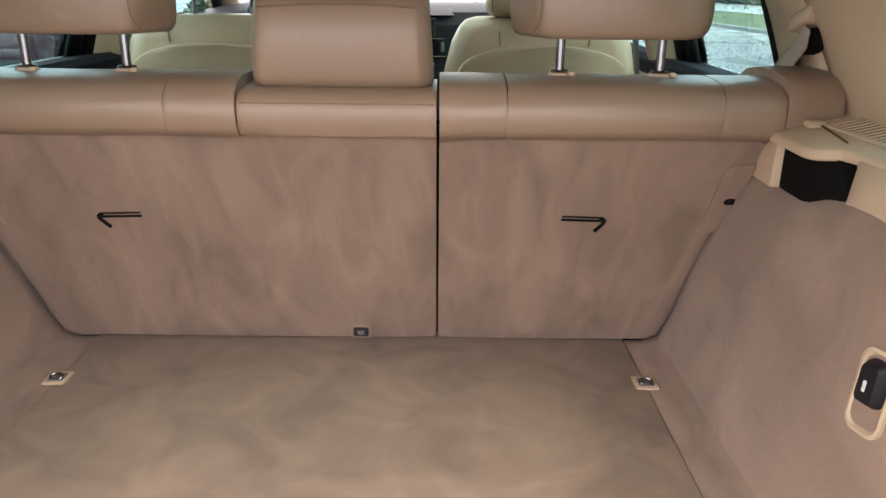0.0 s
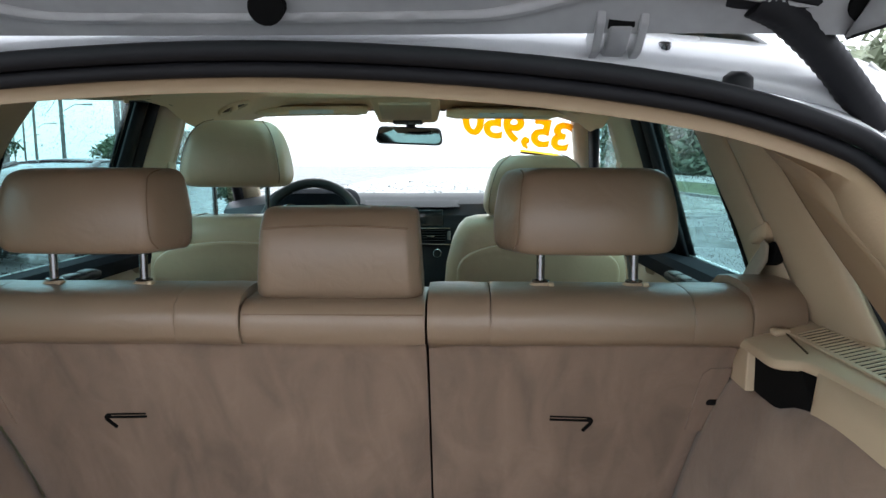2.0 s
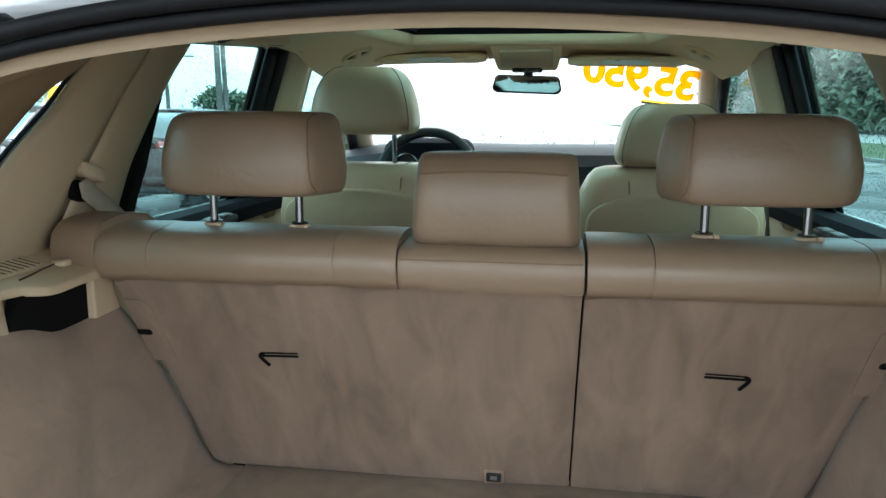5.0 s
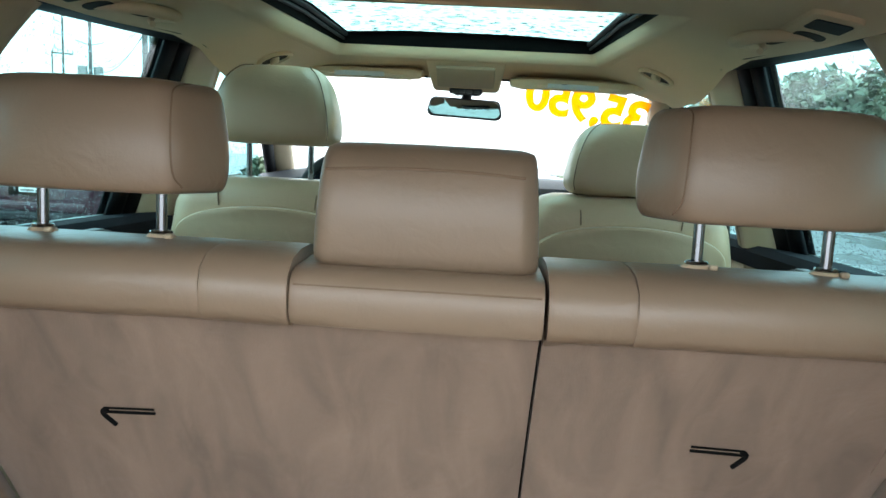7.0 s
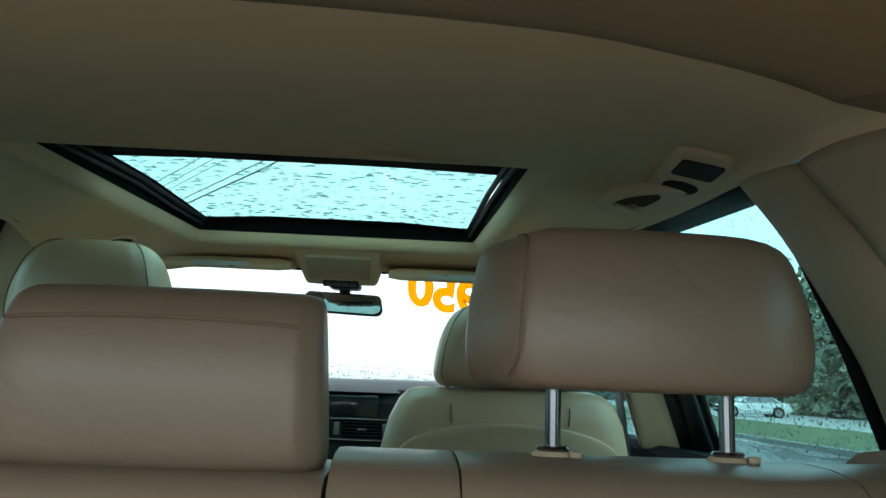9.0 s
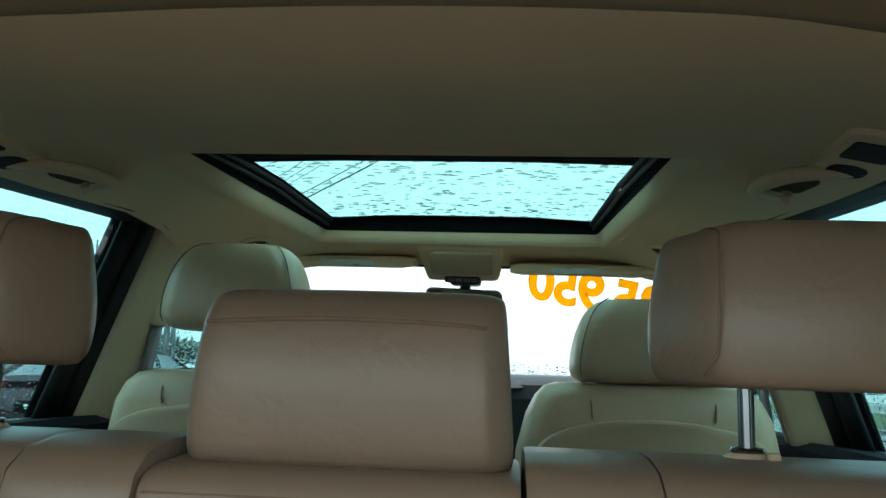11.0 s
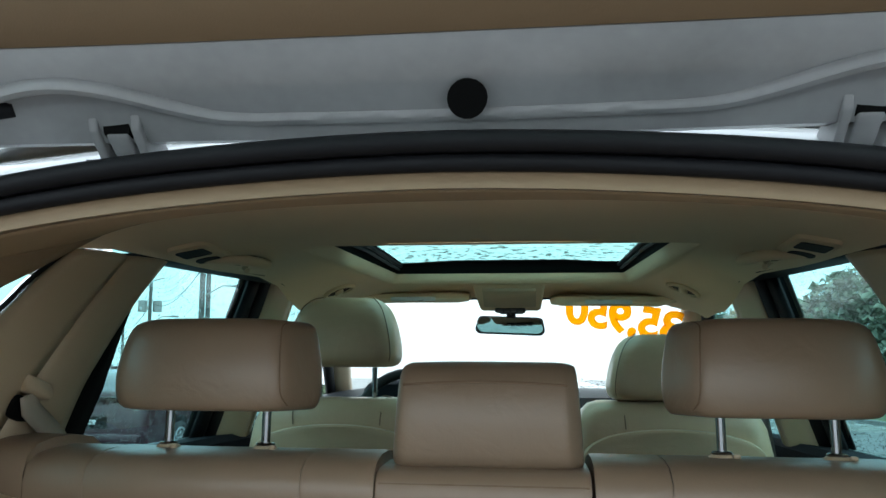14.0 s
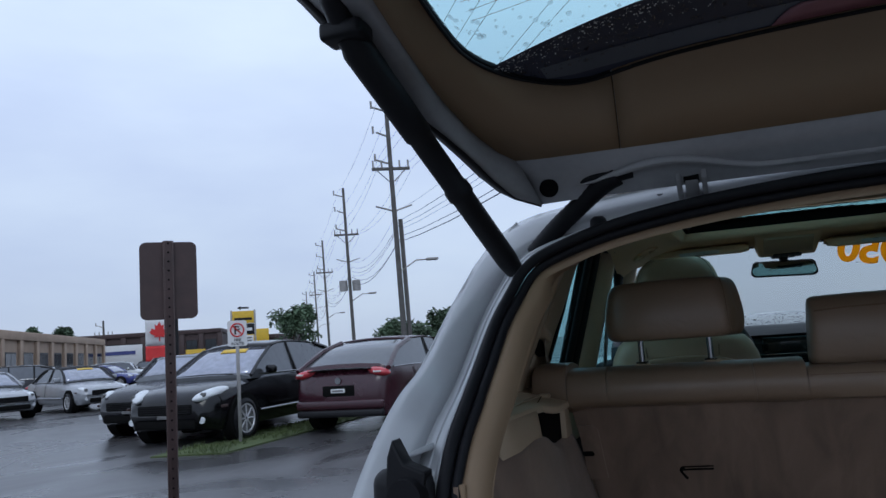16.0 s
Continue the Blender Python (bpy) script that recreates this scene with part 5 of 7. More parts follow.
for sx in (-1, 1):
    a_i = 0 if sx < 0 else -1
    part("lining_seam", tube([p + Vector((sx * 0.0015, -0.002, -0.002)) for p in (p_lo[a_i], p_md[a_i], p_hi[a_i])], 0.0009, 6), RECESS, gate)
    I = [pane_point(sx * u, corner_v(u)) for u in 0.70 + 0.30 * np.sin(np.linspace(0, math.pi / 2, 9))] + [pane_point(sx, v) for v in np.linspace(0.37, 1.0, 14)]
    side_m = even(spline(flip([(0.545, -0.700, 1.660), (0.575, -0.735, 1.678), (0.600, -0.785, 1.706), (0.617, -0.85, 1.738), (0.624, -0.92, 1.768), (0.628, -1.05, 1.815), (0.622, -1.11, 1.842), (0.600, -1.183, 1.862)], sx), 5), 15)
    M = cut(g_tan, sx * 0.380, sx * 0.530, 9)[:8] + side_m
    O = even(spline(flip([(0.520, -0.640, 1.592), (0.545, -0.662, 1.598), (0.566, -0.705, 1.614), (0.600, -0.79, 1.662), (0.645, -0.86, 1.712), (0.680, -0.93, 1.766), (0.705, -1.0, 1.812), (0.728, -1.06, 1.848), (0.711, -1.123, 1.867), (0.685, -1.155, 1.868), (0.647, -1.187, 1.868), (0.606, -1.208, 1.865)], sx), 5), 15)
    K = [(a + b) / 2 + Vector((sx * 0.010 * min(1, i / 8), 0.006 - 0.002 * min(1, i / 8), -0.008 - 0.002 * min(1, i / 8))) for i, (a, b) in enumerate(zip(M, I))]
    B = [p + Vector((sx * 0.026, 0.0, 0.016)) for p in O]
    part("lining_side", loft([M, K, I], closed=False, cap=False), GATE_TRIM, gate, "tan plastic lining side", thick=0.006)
    part("lining_edge", loft([I, [p + Vector((0, 0, 0.009)) for p in I]], closed=False, cap=False), RUBBER, gate, "black glass edge strip", thick=0.003)
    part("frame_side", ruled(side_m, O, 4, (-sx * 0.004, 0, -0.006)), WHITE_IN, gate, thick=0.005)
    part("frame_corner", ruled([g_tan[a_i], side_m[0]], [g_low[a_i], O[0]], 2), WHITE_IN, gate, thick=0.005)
    part("outer_edge", ruled(O, B, 2), BLACK, gate, "black outer edge", thick=0.008)
    part("outer_skin", ruled(B, [p + Vector((sx * 0.022, 0, 0.012)) for p in I[8:]], 3, (sx * 0.03, 0, 0.02)), WHITE, gate, thick=0.005)
    # rubber plugs, hinge, cable boot, strut
    ox = 0.045 if sx > 0 else 0.0
    px = 0.530 if sx > 0 else -0.503
    part("round_plug", tube([(px, -0.640, 1.626), (px, -0.658, 1.614)], 0.0155, 18), VOID, gate, "black round plug")
    hx = sx * 0.283 + ox
    hin = part("hinge", loft([[(hx + a, y, z) for y, z in ((-0.640, 1.622), (-0.634, 1.600), (-0.612, 1.584), (-0.575, 1.578), (-0.570, 1.588), (-0.600, 1.600), (-0.618, 1.618))] for a in (-0.010, 0.010)]), WHITE_IN, gate, "white painted hinge", bevel=0.002)
    for dx in (-0.019, 0.019):
        part("hinge_cheek", loft([[(hx + dx + a, y, z) for y, z in ((-0.648, 1.632), (-0.640, 1.603), (-0.615, 1.582), (-0.572, 1.576), (-0.566, 1.592), (-0.600, 1.610), (-0.625, 1.634))] for a in (-0.004, 0.004)]), WHITE_IN, hin, bevel=0.0015)
    part("hinge_slot", loft([[(hx + a, y, z) for y, z in ((-0.6385, 1.612), (-0.6355, 1.6025), (-0.628, 1.600), (-0.628, 1.612))] for a in (-0.0115, 0.0115)]), VOID, hin)
    part("bolt", tube([(hx + sx * 0.052, -0.580, 1.585), (hx + sx * 0.052, -0.584, 1.596)], 0.006, 10), CHROME, hin)
    boot = spline([(sx * 0.392 + ox, -0.650, 1.622), (sx * 0.420 + ox, -0.642, 1.611), (sx * 0.462 + ox, -0.620, 1.586), (sx * 0.508 + ox * 0.8, -0.604, 1.554), (sx * 0.550 + ox * 0.6, -0.596, 1.516)], 10)
    part("cable_boot", tube(boot, 0.014, 12, radii=[0.0158 + 0.0010 * (k % 2) for k in range(len(boot))]), RUBBER, gate, "black ribbed cable boot")
    part("boot_flange", tube(spline([(sx * 0.368 + ox, -0.648, 1.623), (sx * 0.395 + ox, -0.649, 1.624), (sx * 0.425 + ox, -0.649, 1.624), (sx * 0.452 + ox, -0.647, 1.622)], 4), 0.012, 12, radii=[0.012 * math.sin(math.pi * (0.15 + 0.7 * k / 12)) ** 0.6 for k in range(13)]), RUBBER, gate)
    a_, b_ = Vector((sx * 0.572, -0.655, 1.488)), Vector((sx * 0.680, -1.005, 1.785))
    prof = [(0.0, 0.018), (0.06, 0.021), (0.36, 0.021), (0.37, 0.024), (0.40, 0.024), (0.41, 0.021), (0.62, 0.021), (0.63, 0.0245), (0.72, 0.025), (0.95, 0.026), (0.97, 0.022), (1.0, 0.020)]
    part("gas_strut", tube([a_.lerp(b_, t) for t, r in prof], 0.02, 14, radii=[r * 0.87 for t, r in prof]), BLACK, gate, "thick black lift strut")
    part("strut_bracket", tube([b_, b_ + Vector((sx * 0.004, -0.03, 0.035)), b_ + Vector((-sx * 0.015, -0.05, 0.07))], 0.017, 10), BLACK, gate)
    part("strut_bracket", rbox(tuple(b_ + Vector((-0.03, -0.025, -0.012))), tuple(b_ + Vector((0.03, 0.02, 0.012))), 0.006), BLACK, gate)
part("round_plug", tube([(0.019, -0.641, 1.6235), (0.019, -0.658, 1.6145)], 0.0158, 18), VOID, gate, "black round plug")
# glass: a black printed band above the lining, then clear
def band_v(u):
    return max(corner_v(u), 0.285 * (1 - abs(u) ** 2.3) + 0.15 * abs(u) ** 2.3)
US = np.sin(np.linspace(-math.pi / 2, math.pi / 2, 57))
part("printed_band", loft([[pane_point(u, corner_v(u) + (band_v(u) - corner_v(u)) * t) + Vector((0, 0, 0.003)) for u in US] for t in (0, 0.33, 0.66, 1)], closed=False, cap=False), BAND, gate, "black printed glass band")
part("hatch_glass", loft([[pane_point(u, band_v(u) + (1 - band_v(u)) * t) + Vector((0, 0, 0.003)) for u in US] for t in np.linspace(0, 1, 7)], closed=False, cap=False), GLASS_B, gate, "wet tinted glass")
gk = [pane_point(-1, v) for v in np.linspace(1.0, 0.36, 12)] + [pane_point(u, corner_v(u)) for u in US] + [pane_point(1, v) for v in np.linspace(0.36, 1.0, 12)]
part("glass_gasket", tube([p + Vector((0, -0.002, -0.003)) for p in gk], 0.003, 8), RUBBER, gate)
part("lamp_strip", loft([[pane_point(u, max(v, corner_v(u) + 0.012)) + Vector((0, 0, 0.001)) for u in np.linspace(-0.86, 0.86, 25)] for v in (0.012, 0.05, 0.088)], closed=False, cap=False), SLATE, gate, "slate grey strip under the brake lamp")
part("brake_lamp", loft([[pane_point(a + (b - a) * t, v) + Vector((0, 0, -0.002)) for t in np.linspace(0, 1, 15)] for v, a, b in ((0.018, -0.285, 0.360), (0.05, -0.262, 0.352), (0.075, -0.238, 0.338), (0.086, -0.215, 0.320))], closed=False, cap=False), RED_L, gate, "dull red brake lamp strip", thick=0.003)
for k in range(13):
    v = 0.40 + 0.55 * k / 12
    lim = 0.93
    line = [pane_point(u, v) + Vector((0, 0, 0.0)) for u in np.linspace(-lim, lim, 13)]
    part("heating_wire", tube(line, 0.00035, 4), THREAD, gate)
# lower lining behind the glass's far edge, and the outer skin
low_a = [pane_point(u, 1.0) + Vector((0, 0, -0.002)) for u in US]
low_b = [Vector((u * 0.53, -1.145 - 0.02 * u * u, 1.925 - 0.075 * u ** 2)) for u in US]
low_c = [Vector((u * 0.60, -1.255 - 0.015 * u * u, 1.885 - 0.053 * u * u)) for u in US]
low_d = [Vector((u * 0.605, -1.385 - 0.01 * u * u, 1.83 - 0.05 * u * u)) for u in US]
low_e = [Vector((u * 0.60, -1.52, 1.765 - 0.03 * u * u)) for u in US]
part("lower_lining", loft([low_a, low_b, low_c, low_d, low_e], closed=False, cap=False), GATE_TRIM, gate, "tan lower lining", thick=0.006)
part("outer_panel", loft([low_e, [Vector((u * 0.66, -1.56, 1.80)) for u in US], [Vector((u * 0.70, -1.42, 1.96)) for u in US], [Vector((u * 0.64, -1.12, 2.03)) for u in US]], closed=False, cap=False), WHITE, gate, thick=0.006)
part("spoiler", loft([[Vector((u * 0.54, -0.60, 1.625)) for u in US], [Vector((u * 0.56, -0.66, 1.70)) for u in US], [Vector((u * 0.56, -0.70, 1.80)) for u in US], [pane_point(u, band_v(u) * 0.45) + Vector((0, 0, 0.025)) for u in US]], closed=False, cap=False), WHITE, gate, thick=0.006)

# ---------- outdoors ----------
ASPHALT = surface("wet_asphalt", (0.060, 0.058, 0.060), 0.30, vary=0.5, size=0.45, grain=25, bump=0.2, spread=0.28, warp=1.4, stretch=(1.0, 0.6, 1.0))
GRASS = surface("grass", (0.06, 0.082, 0.026), 0.9, vary=0.35, size=1.2, grain=40, bump=0.6)
CONCRETE = surface("wet_concrete", (0.30, 0.30, 0.29), 0.5, vary=0.15, size=1.0, grain=40, bump=0.3)
KERB = surface("wet_kerb", (0.12, 0.12, 0.115), 0.5, vary=0.2, size=1.0, grain=40, bump=0.3)
# Pale colour stands in for sky glare on the wet asphalt ahead.
GLARE = surface("pale_ground_glare", (0.42, 0.42, 0.41), 0.16, vary=0.15, size=0.8, grain=40, bump=0.05)
LEAF = surface("leaf", (0.145, 0.172, 0.118), 0.7, vary=0.4, size=0.6, grain=20, bump=0.0, each=0.25)
TREE_LEAF = surface("green_leaf", (0.07, 0.11, 0.06), 0.7, vary=0.4, size=0.6, grain=20, bump=0.0, each=0.25)
BARK = surface("bark", (0.08, 0.06, 0.045), 0.9, vary=0.3, size=6, grain=40, bump=0.5)
POLE = surface("weathered_wood", (0.10, 0.095, 0.09), 0.85, vary=0.25, size=3, grain=60, bump=0.3)
STEEL = surface("galvanised_steel", (0.32, 0.31, 0.30), 0.5, metal=0.6, vary=0.2, size=12, grain=80)
RUST = surface("brown_sign_back", (0.048, 0.028, 0.026), 0.6, vary=0.25, size=9, grain=80)
BRICK_T = surface("tan_stucco", (0.36, 0.27, 0.20), 0.85, vary=0.15, size=0.8, grain=30, bump=0.3)
DARKW = surface("dark_window", (0.02, 0.025, 0.03), 0.12, vary=0.1, bump=0.0)
CAR_SCREEN = surface("car_windscreen", (0.36, 0.37, 0.42), 0.10, metal=0.75, vary=0.12, bump=0.0)
CAR_GLASS = surface("car_glass", (0.13, 0.135, 0.145), 0.06, metal=0.6, vary=0.1, bump=0.0)
YELLOW = surface("yellow_sign", (0.65, 0.42, 0.03), 0.5, vary=0.1)
SIGN_W = surface("white_sign", (0.65, 0.65, 0.65), 0.5, vary=0.05)
RED = surface("red_cloth", (0.55, 0.03, 0.03), 0.7, vary=0.08)
LAMP_G = surface("clear_lamp", (0.60, 0.62, 0.64), 0.12, vary=0.1, bump=0.0, coat=0.6)
ALLOY = surface("silver_wheel", (0.50, 0.50, 0.52), 0.35, metal=0.3, vary=0.1)
TAIL = surface("red_tail_lamp", (0.42, 0.03, 0.04), 0.15, vary=0.15, bump=0.0, coat=0.6)

bm = bmesh.new()
bmesh.ops.create_grid(bm, x_segments=8, y_segments=8, size=900)
ground = finish("ground", bm, ASPHALT, smooth=0)
tagged(ground, "wet dark asphalt parking lot with shiny patches", "ground", kind="structure")


def slab(name, pts, z0, z1, material, label, category):
    ob = finish(name, loft([[(x, y, z) for x, y in pts] for z in (z0, z1)]), material, smooth=0)
    return tagged(ob, label, category, kind="structure")


slab("lawn", [(11.5, 4), (20, 4), (20, 160), (11.5, 160)], -0.02, 0.10, GRASS, "mown wet green grass strip", "lawn")
slab("kerb", [(11.2, 4), (11.5, 4), (11.5, 160), (11.2, 160)], -0.02, 0.13, KERB, "wet grey concrete kerb", "kerb")
slab("pavement", [(18.7, 3.9), (19.9, 3.9), (19.9, 160), (18.7, 160)], -0.02, 0.115, CONCRETE, "wet pale concrete footpath", "pavement")
slab("road", [(20.3, 2), (31, 2), (31, 170), (20.3, 170)], -0.02, 0.012, CONCRETE, "pale wet road", "road")
slab("grass_island", [(-8.35, 7.3), (-7.25, 7.6), (-7.35, 14.5), (-8.5, 14.5)], -0.02, 0.025, GRASS, "patchy grass island between parked cars", "grass")
# Added slab that carries the painted glare.
slab("ground_glare", [(-7, 22), (11.1, 22), (11.1, 240), (-7, 240)], -0.02, 0.012, GLARE, "pale slab painted as sky glare on the wet ground ahead", "pavement")


def leaf_cloud(bm, spots, size, rng, lay=0.5):
    """Many small bent leaf sprays at the given places."""
    for c in spots:
        s = size * rng.uniform(0.6, 1.4)
        m = Matrix.Translation(c) @ Euler((rng.uniform(-1, 1), rng.uniform(-1, 1), rng.uniform(0, 6.3))).to_matrix().to_4x4()
        v = [bm.verts.new(m @ Vector(p)) for p in ((-s, -s * lay, 0), (0, -s * 0.25, s * 0.15), (s, -s * lay, 0), (s * 0.8, s * lay, s * 0.1), (0, s * 0.3, -s * 0.12), (-s * 0.8, s * lay, 0))]
        bm.faces.new((v[0], v[1], v[4], v[5]))
        bm.faces.new((v[1], v[2], v[3], v[4]))


def tree(x, y, h, w, seed, label):
    rng = random.Random(seed)
    t = thing("tree", label, "tree", "trees of the lot")
    t.location = (x, y, 0)
    trunk = [(0, 0, -0.05), (0.05 * h * 0.1, 0, h * 0.2), (-0.02 * h * 0.2, 0.02, h * 0.45), (0, 0, h * 0.75)]
    bm = tube(spline(trunk, 4), 0.1, 8, radii=[0.022 * h * (1 - 0.75 * k / 12) for k in range(13)])
    ends = []
    for k in range(9):
        a = 2.4 * k + rng.uniform(-0.3, 0.3)
        z0 = h * rng.uniform(0.22, 0.6)
        e = Vector((math.cos(a) * w * 0.36, math.sin(a) * w * 0.36, z0 + h * rng.uniform(0.12, 0.3)))
        tube([(0, 0, z0), e * 0.5 + Vector((0, 0, z0 * 0.55)), e], 0.02, 6, bm=bm, radii=[0.009 * h, 0.006 * h, 0.003 * h])
        ends.append(e)
    part("trunk", bm, BARK, t)
    ends += [Vector((rng.gauss(0, w * 0.12), rng.gauss(0, w * 0.12), h * rng.uniform(0.6, 0.92))) for k in range(7)]
    bm = bmesh.new()
    spots = []
    for e in ends:
        r = w * rng.uniform(0.12, 0.22)
        for k in range(110):
            d = Vector((rng.gauss(0, 1), rng.gauss(0, 1), rng.gauss(0, 0.85)))
            spots.append(e + d.normalized() * r * rng.uniform(0.4, 1.15))
    leaf_cloud(bm, spots, 0.035 * w + 0.05, rng)
    part("crown", bm, TREE_LEAF, t, smooth=0)


tree(-31.4, 49.2, 5.4, 3.6, 1, "leafy green tree behind the parked cars")
tree(-24.5, 63.0, 4.4, 5.0, 2, "leafy green tree behind the parked cars")
tree(-30.0, 66.0, 3.9, 4.2, 3, "low leafy green tree near the poles")
tree(-6.2, 20.4, 1.2, 1.2, 6, "small leafy green tree beside the parked cars")
tree(-54.4, 45.9, 5.25, 2.4, 4, "thin small tree behind the low building")
tree(-58.9, 52.9, 6.05, 2.8, 5, "thin small tree behind the low building")


def woods(name, x0, x1, y0, y1, z1, n, size, seed, label):
    rng = random.Random(seed)
    bm = bmesh.new()
    spots = []
    for k in range(n):
        u, v = rng.random(), rng.random()
        x, y = x0 + (x1 - x0) * u, y0 + (y1 - y0) * v
        top = z1 * (0.74 + 0.30 * noise.noise((x * 0.11, y * 0.11, seed)) + 0.22 * noise.noise((x * 0.4, y * 0.4, seed)))
        spots.append(Vector((x, y, max(0.1, top) * rng.random() ** 0.8)))
    leaf_cloud(bm, spots, size, rng, 0.7)
    ob = finish(name, bm, LEAF, smooth=0)
    return tagged(ob, label, "woods", kind="stuff")


woods("roadside_trees", 32, 41, 6, 175, 15, 30000, 0.66, 11, "dense grey-green trees along the road")
woods("far_trees", -150, -60, 60, 96, 5.0, 4000, 0.8, 13, "low line of far trees")


rng_g = random.Random(5)
bm = bmesh.new()
for k in range(2600):
    y = rng_g.uniform(7.4, 14.4)
    x = rng_g.uniform(-8.45, -7.28)
    h, a = rng_g.uniform(0.02, 0.075), rng_g.uniform(0, 6.28)
    if noise.noise((x * 1.3, y * 1.3, 2)) < -0.25:
        continue
    q0, q1, q2 = Vector((x - 0.012 * math.cos(a), y - 0.012 * math.sin(a), 0.02)), Vector((x + 0.012 * math.cos(a), y + 0.012 * math.sin(a), 0.02)), Vector((x + rng_g.uniform(-0.03, 0.03), y + rng_g.uniform(-0.03, 0.03), 0.02 + h))
    bm.faces.new([bm.verts.new(p) for p in (q0, q1, q2)])
tagged(finish("grass_blades", bm, GRASS, smooth=0), "rough uneven grass on the parking island", "grass", kind="stuff")


# ---------- parked cars ----------
def parked_car(label, x, y, heading, paint, L=4.8, W=1.92, H=1.63, top=None, cabin=None, belt=1.06, soft=None, rims=16, mark=False, lamp=(0.12, 0.20, 0.065)):
    """A parked car; local +y is its front."""
    c = thing("parked_car", label, "car", "parked cars")
    top = top or [(0, 0.66), (0.02, 0.80), (0.08, 0.90), (0.27, 1.02), (0.34, 1.05), (0.9, 1.08), (0.975, 1.04), (1, 0.72)]
    cabin = cabin or [(0.255, belt), (0.34, 0.62 * H + 0.38 * belt + 0.14), (0.43, H - 0.03), (0.55, H), (0.78, H - 0.03), (0.90, H - 0.16), (0.975, belt)]
    hw = W / 2
    at = lambda s: L / 2 - s * L

    def topz(s):
        return float(np.interp(s, [a for a, b in top], [b for a, b in top]))

    def width(s):
        return hw * float(np.interp(s, (0, 0.03, 0.10, 0.5, 0.92, 0.98, 1), (0.72, 0.86, 0.97, 1.0, 0.97, 0.88, 0.78)))
    rings = []
    for s in (0, 0.01, 0.03, 0.06, 0.10, 0.16, 0.22, 0.28, 0.34, 0.5, 0.7, 0.85, 0.92, 0.96, 0.985, 1.0):
        w, z = width(s), topz(s)
        low = 0.24 + 0.16 * max(0, 0.05 - s) / 0.05 + 0.14 * max(0, s - 0.95) / 0.05
        half = [(w * 0.90, low), (w * 0.985, low + 0.12), (w, 0.55), (w * 0.985, z * 0.80), (w * 0.94, z - 0.05), (w * 0.80, z), (w * 0.4, z + 0.025)]
        rings.append([(a, at(s), b) for a, b in half] + [(0, at(s), z + 0.03)] + [(-a, at(s), b) for a, b in half[::-1]])
    part("body", loft(rings), paint, c, smooth=50)
    # cabin glass, roof and pillars
    wb, wr = hw * 0.90, hw * 0.70
    cz = lambda s: float(np.interp(s, [a for a, b in cabin], [b for a, b in cabin]))
    cw = lambda s: wb + (wr - wb) * max(0, min(1, (cz(s) - belt) / (H - belt)))
    ss = np.linspace(cabin[0][0], cabin[-1][0], 18)
    rings = [[(-wb, at(s), belt - 0.06), (-cw(s), at(s), cz(s) - 0.02), (-cw(s) * 0.8, at(s), cz(s) + 0.01), (0, at(s), cz(s) + 0.025), (cw(s) * 0.8, at(s), cz(s) + 0.01), (cw(s), at(s), cz(s) - 0.02), (wb, at(s), belt - 0.06)] for s in ss]
    part("cabin_glass", loft(rings), CAR_GLASS, c, "dark reflective glass", smooth=50)
    s0, s1 = cabin[2][0] - 0.01, cabin[-3][0] + 0.02
    rows = [[(k * cw(s) * 1.01, at(s), cz(s) + 0.036 - 0.035 * k * k) for k in np.linspace(-1, 1, 9)] for s in np.linspace(s0, s1, 8)]
    part("roof", loft(rows, closed=False, cap=False), soft or paint, c, thick=0.02)
    rows = [[(k * cw(s) * 0.96, at(s), cz(s) + 0.032 - 0.03 * k * k) for k in np.linspace(-1, 1, 9)] for s in np.linspace(cabin[0][0] + 0.008, s0, 6)]
    part("windscreen", loft(rows, closed=False, cap=False), CAR_SCREEN, c, "pale sky-reflecting windscreen", thick=0.006)
    for sx in (-1, 1):
        edge = [(sx * (cw(s) + 0.004), at(s), cz(s) + 0.0) for s in np.linspace(cabin[0][0], s0, 5)]
        part("pillar", tube(edge, 0.03, 6), soft or paint, c)
        edge = [(sx * (cw(s) + 0.004), at(s), cz(s) + 0.0) for s in np.linspace(s1, cabin[-1][0], 5)]
        part("pillar", tube(edge, 0.045, 6), soft or paint, c)
        for sp, r in ((0.565, 0.024), (0.76, 0.034)):
            if cabin[1][0] < sp < s1 - 0.02:
                part("pillar", tube([(sx * (wb + 0.005), at(sp), belt), (sx * (cw(sp) + 0.006), at(sp - 0.01), cz(sp) - 0.02)], r, 6), BLACK, c)
        part("window_trim", tube([(sx * (wb + 0.012), at(s), belt + 0.01) for s in np.linspace(cabin[0][0] + 0.05, cabin[-1][0] - 0.04, 8)], 0.012, 6), CHROME, c)
        for s in (0.175, 0.80):
            yy = at(s)
            R = 0.36 if H > 1.5 else 0.32
            part("wheel_arch", disc((sx * (hw - 0.10), yy, R + 0.02), R + 0.055, 0.21, "x", 28), VOID, c)
            wh = part("wheel", tube([(sx * (hw - 0.062), yy + (R - 0.085) * math.cos(a), R + (R - 0.085) * math.sin(a)) for a in [2 * math.pi * k / 28 for k in range(28)]], 0.085, 8, True, flat=1.25), RUBBER, c, "black tyre")
            part("rim", disc((sx * (hw - 0.02), yy, R), R - 0.12, 0.06, "x", 24), GREYP, wh)
            part("rim_ring", tube([(sx * (hw + 0.018), yy + (R - 0.125) * math.cos(a), R + (R - 0.125) * math.sin(a)) for a in [2 * math.pi * k / 28 for k in range(28)]], 0.018, 6, True), ALLOY, wh)
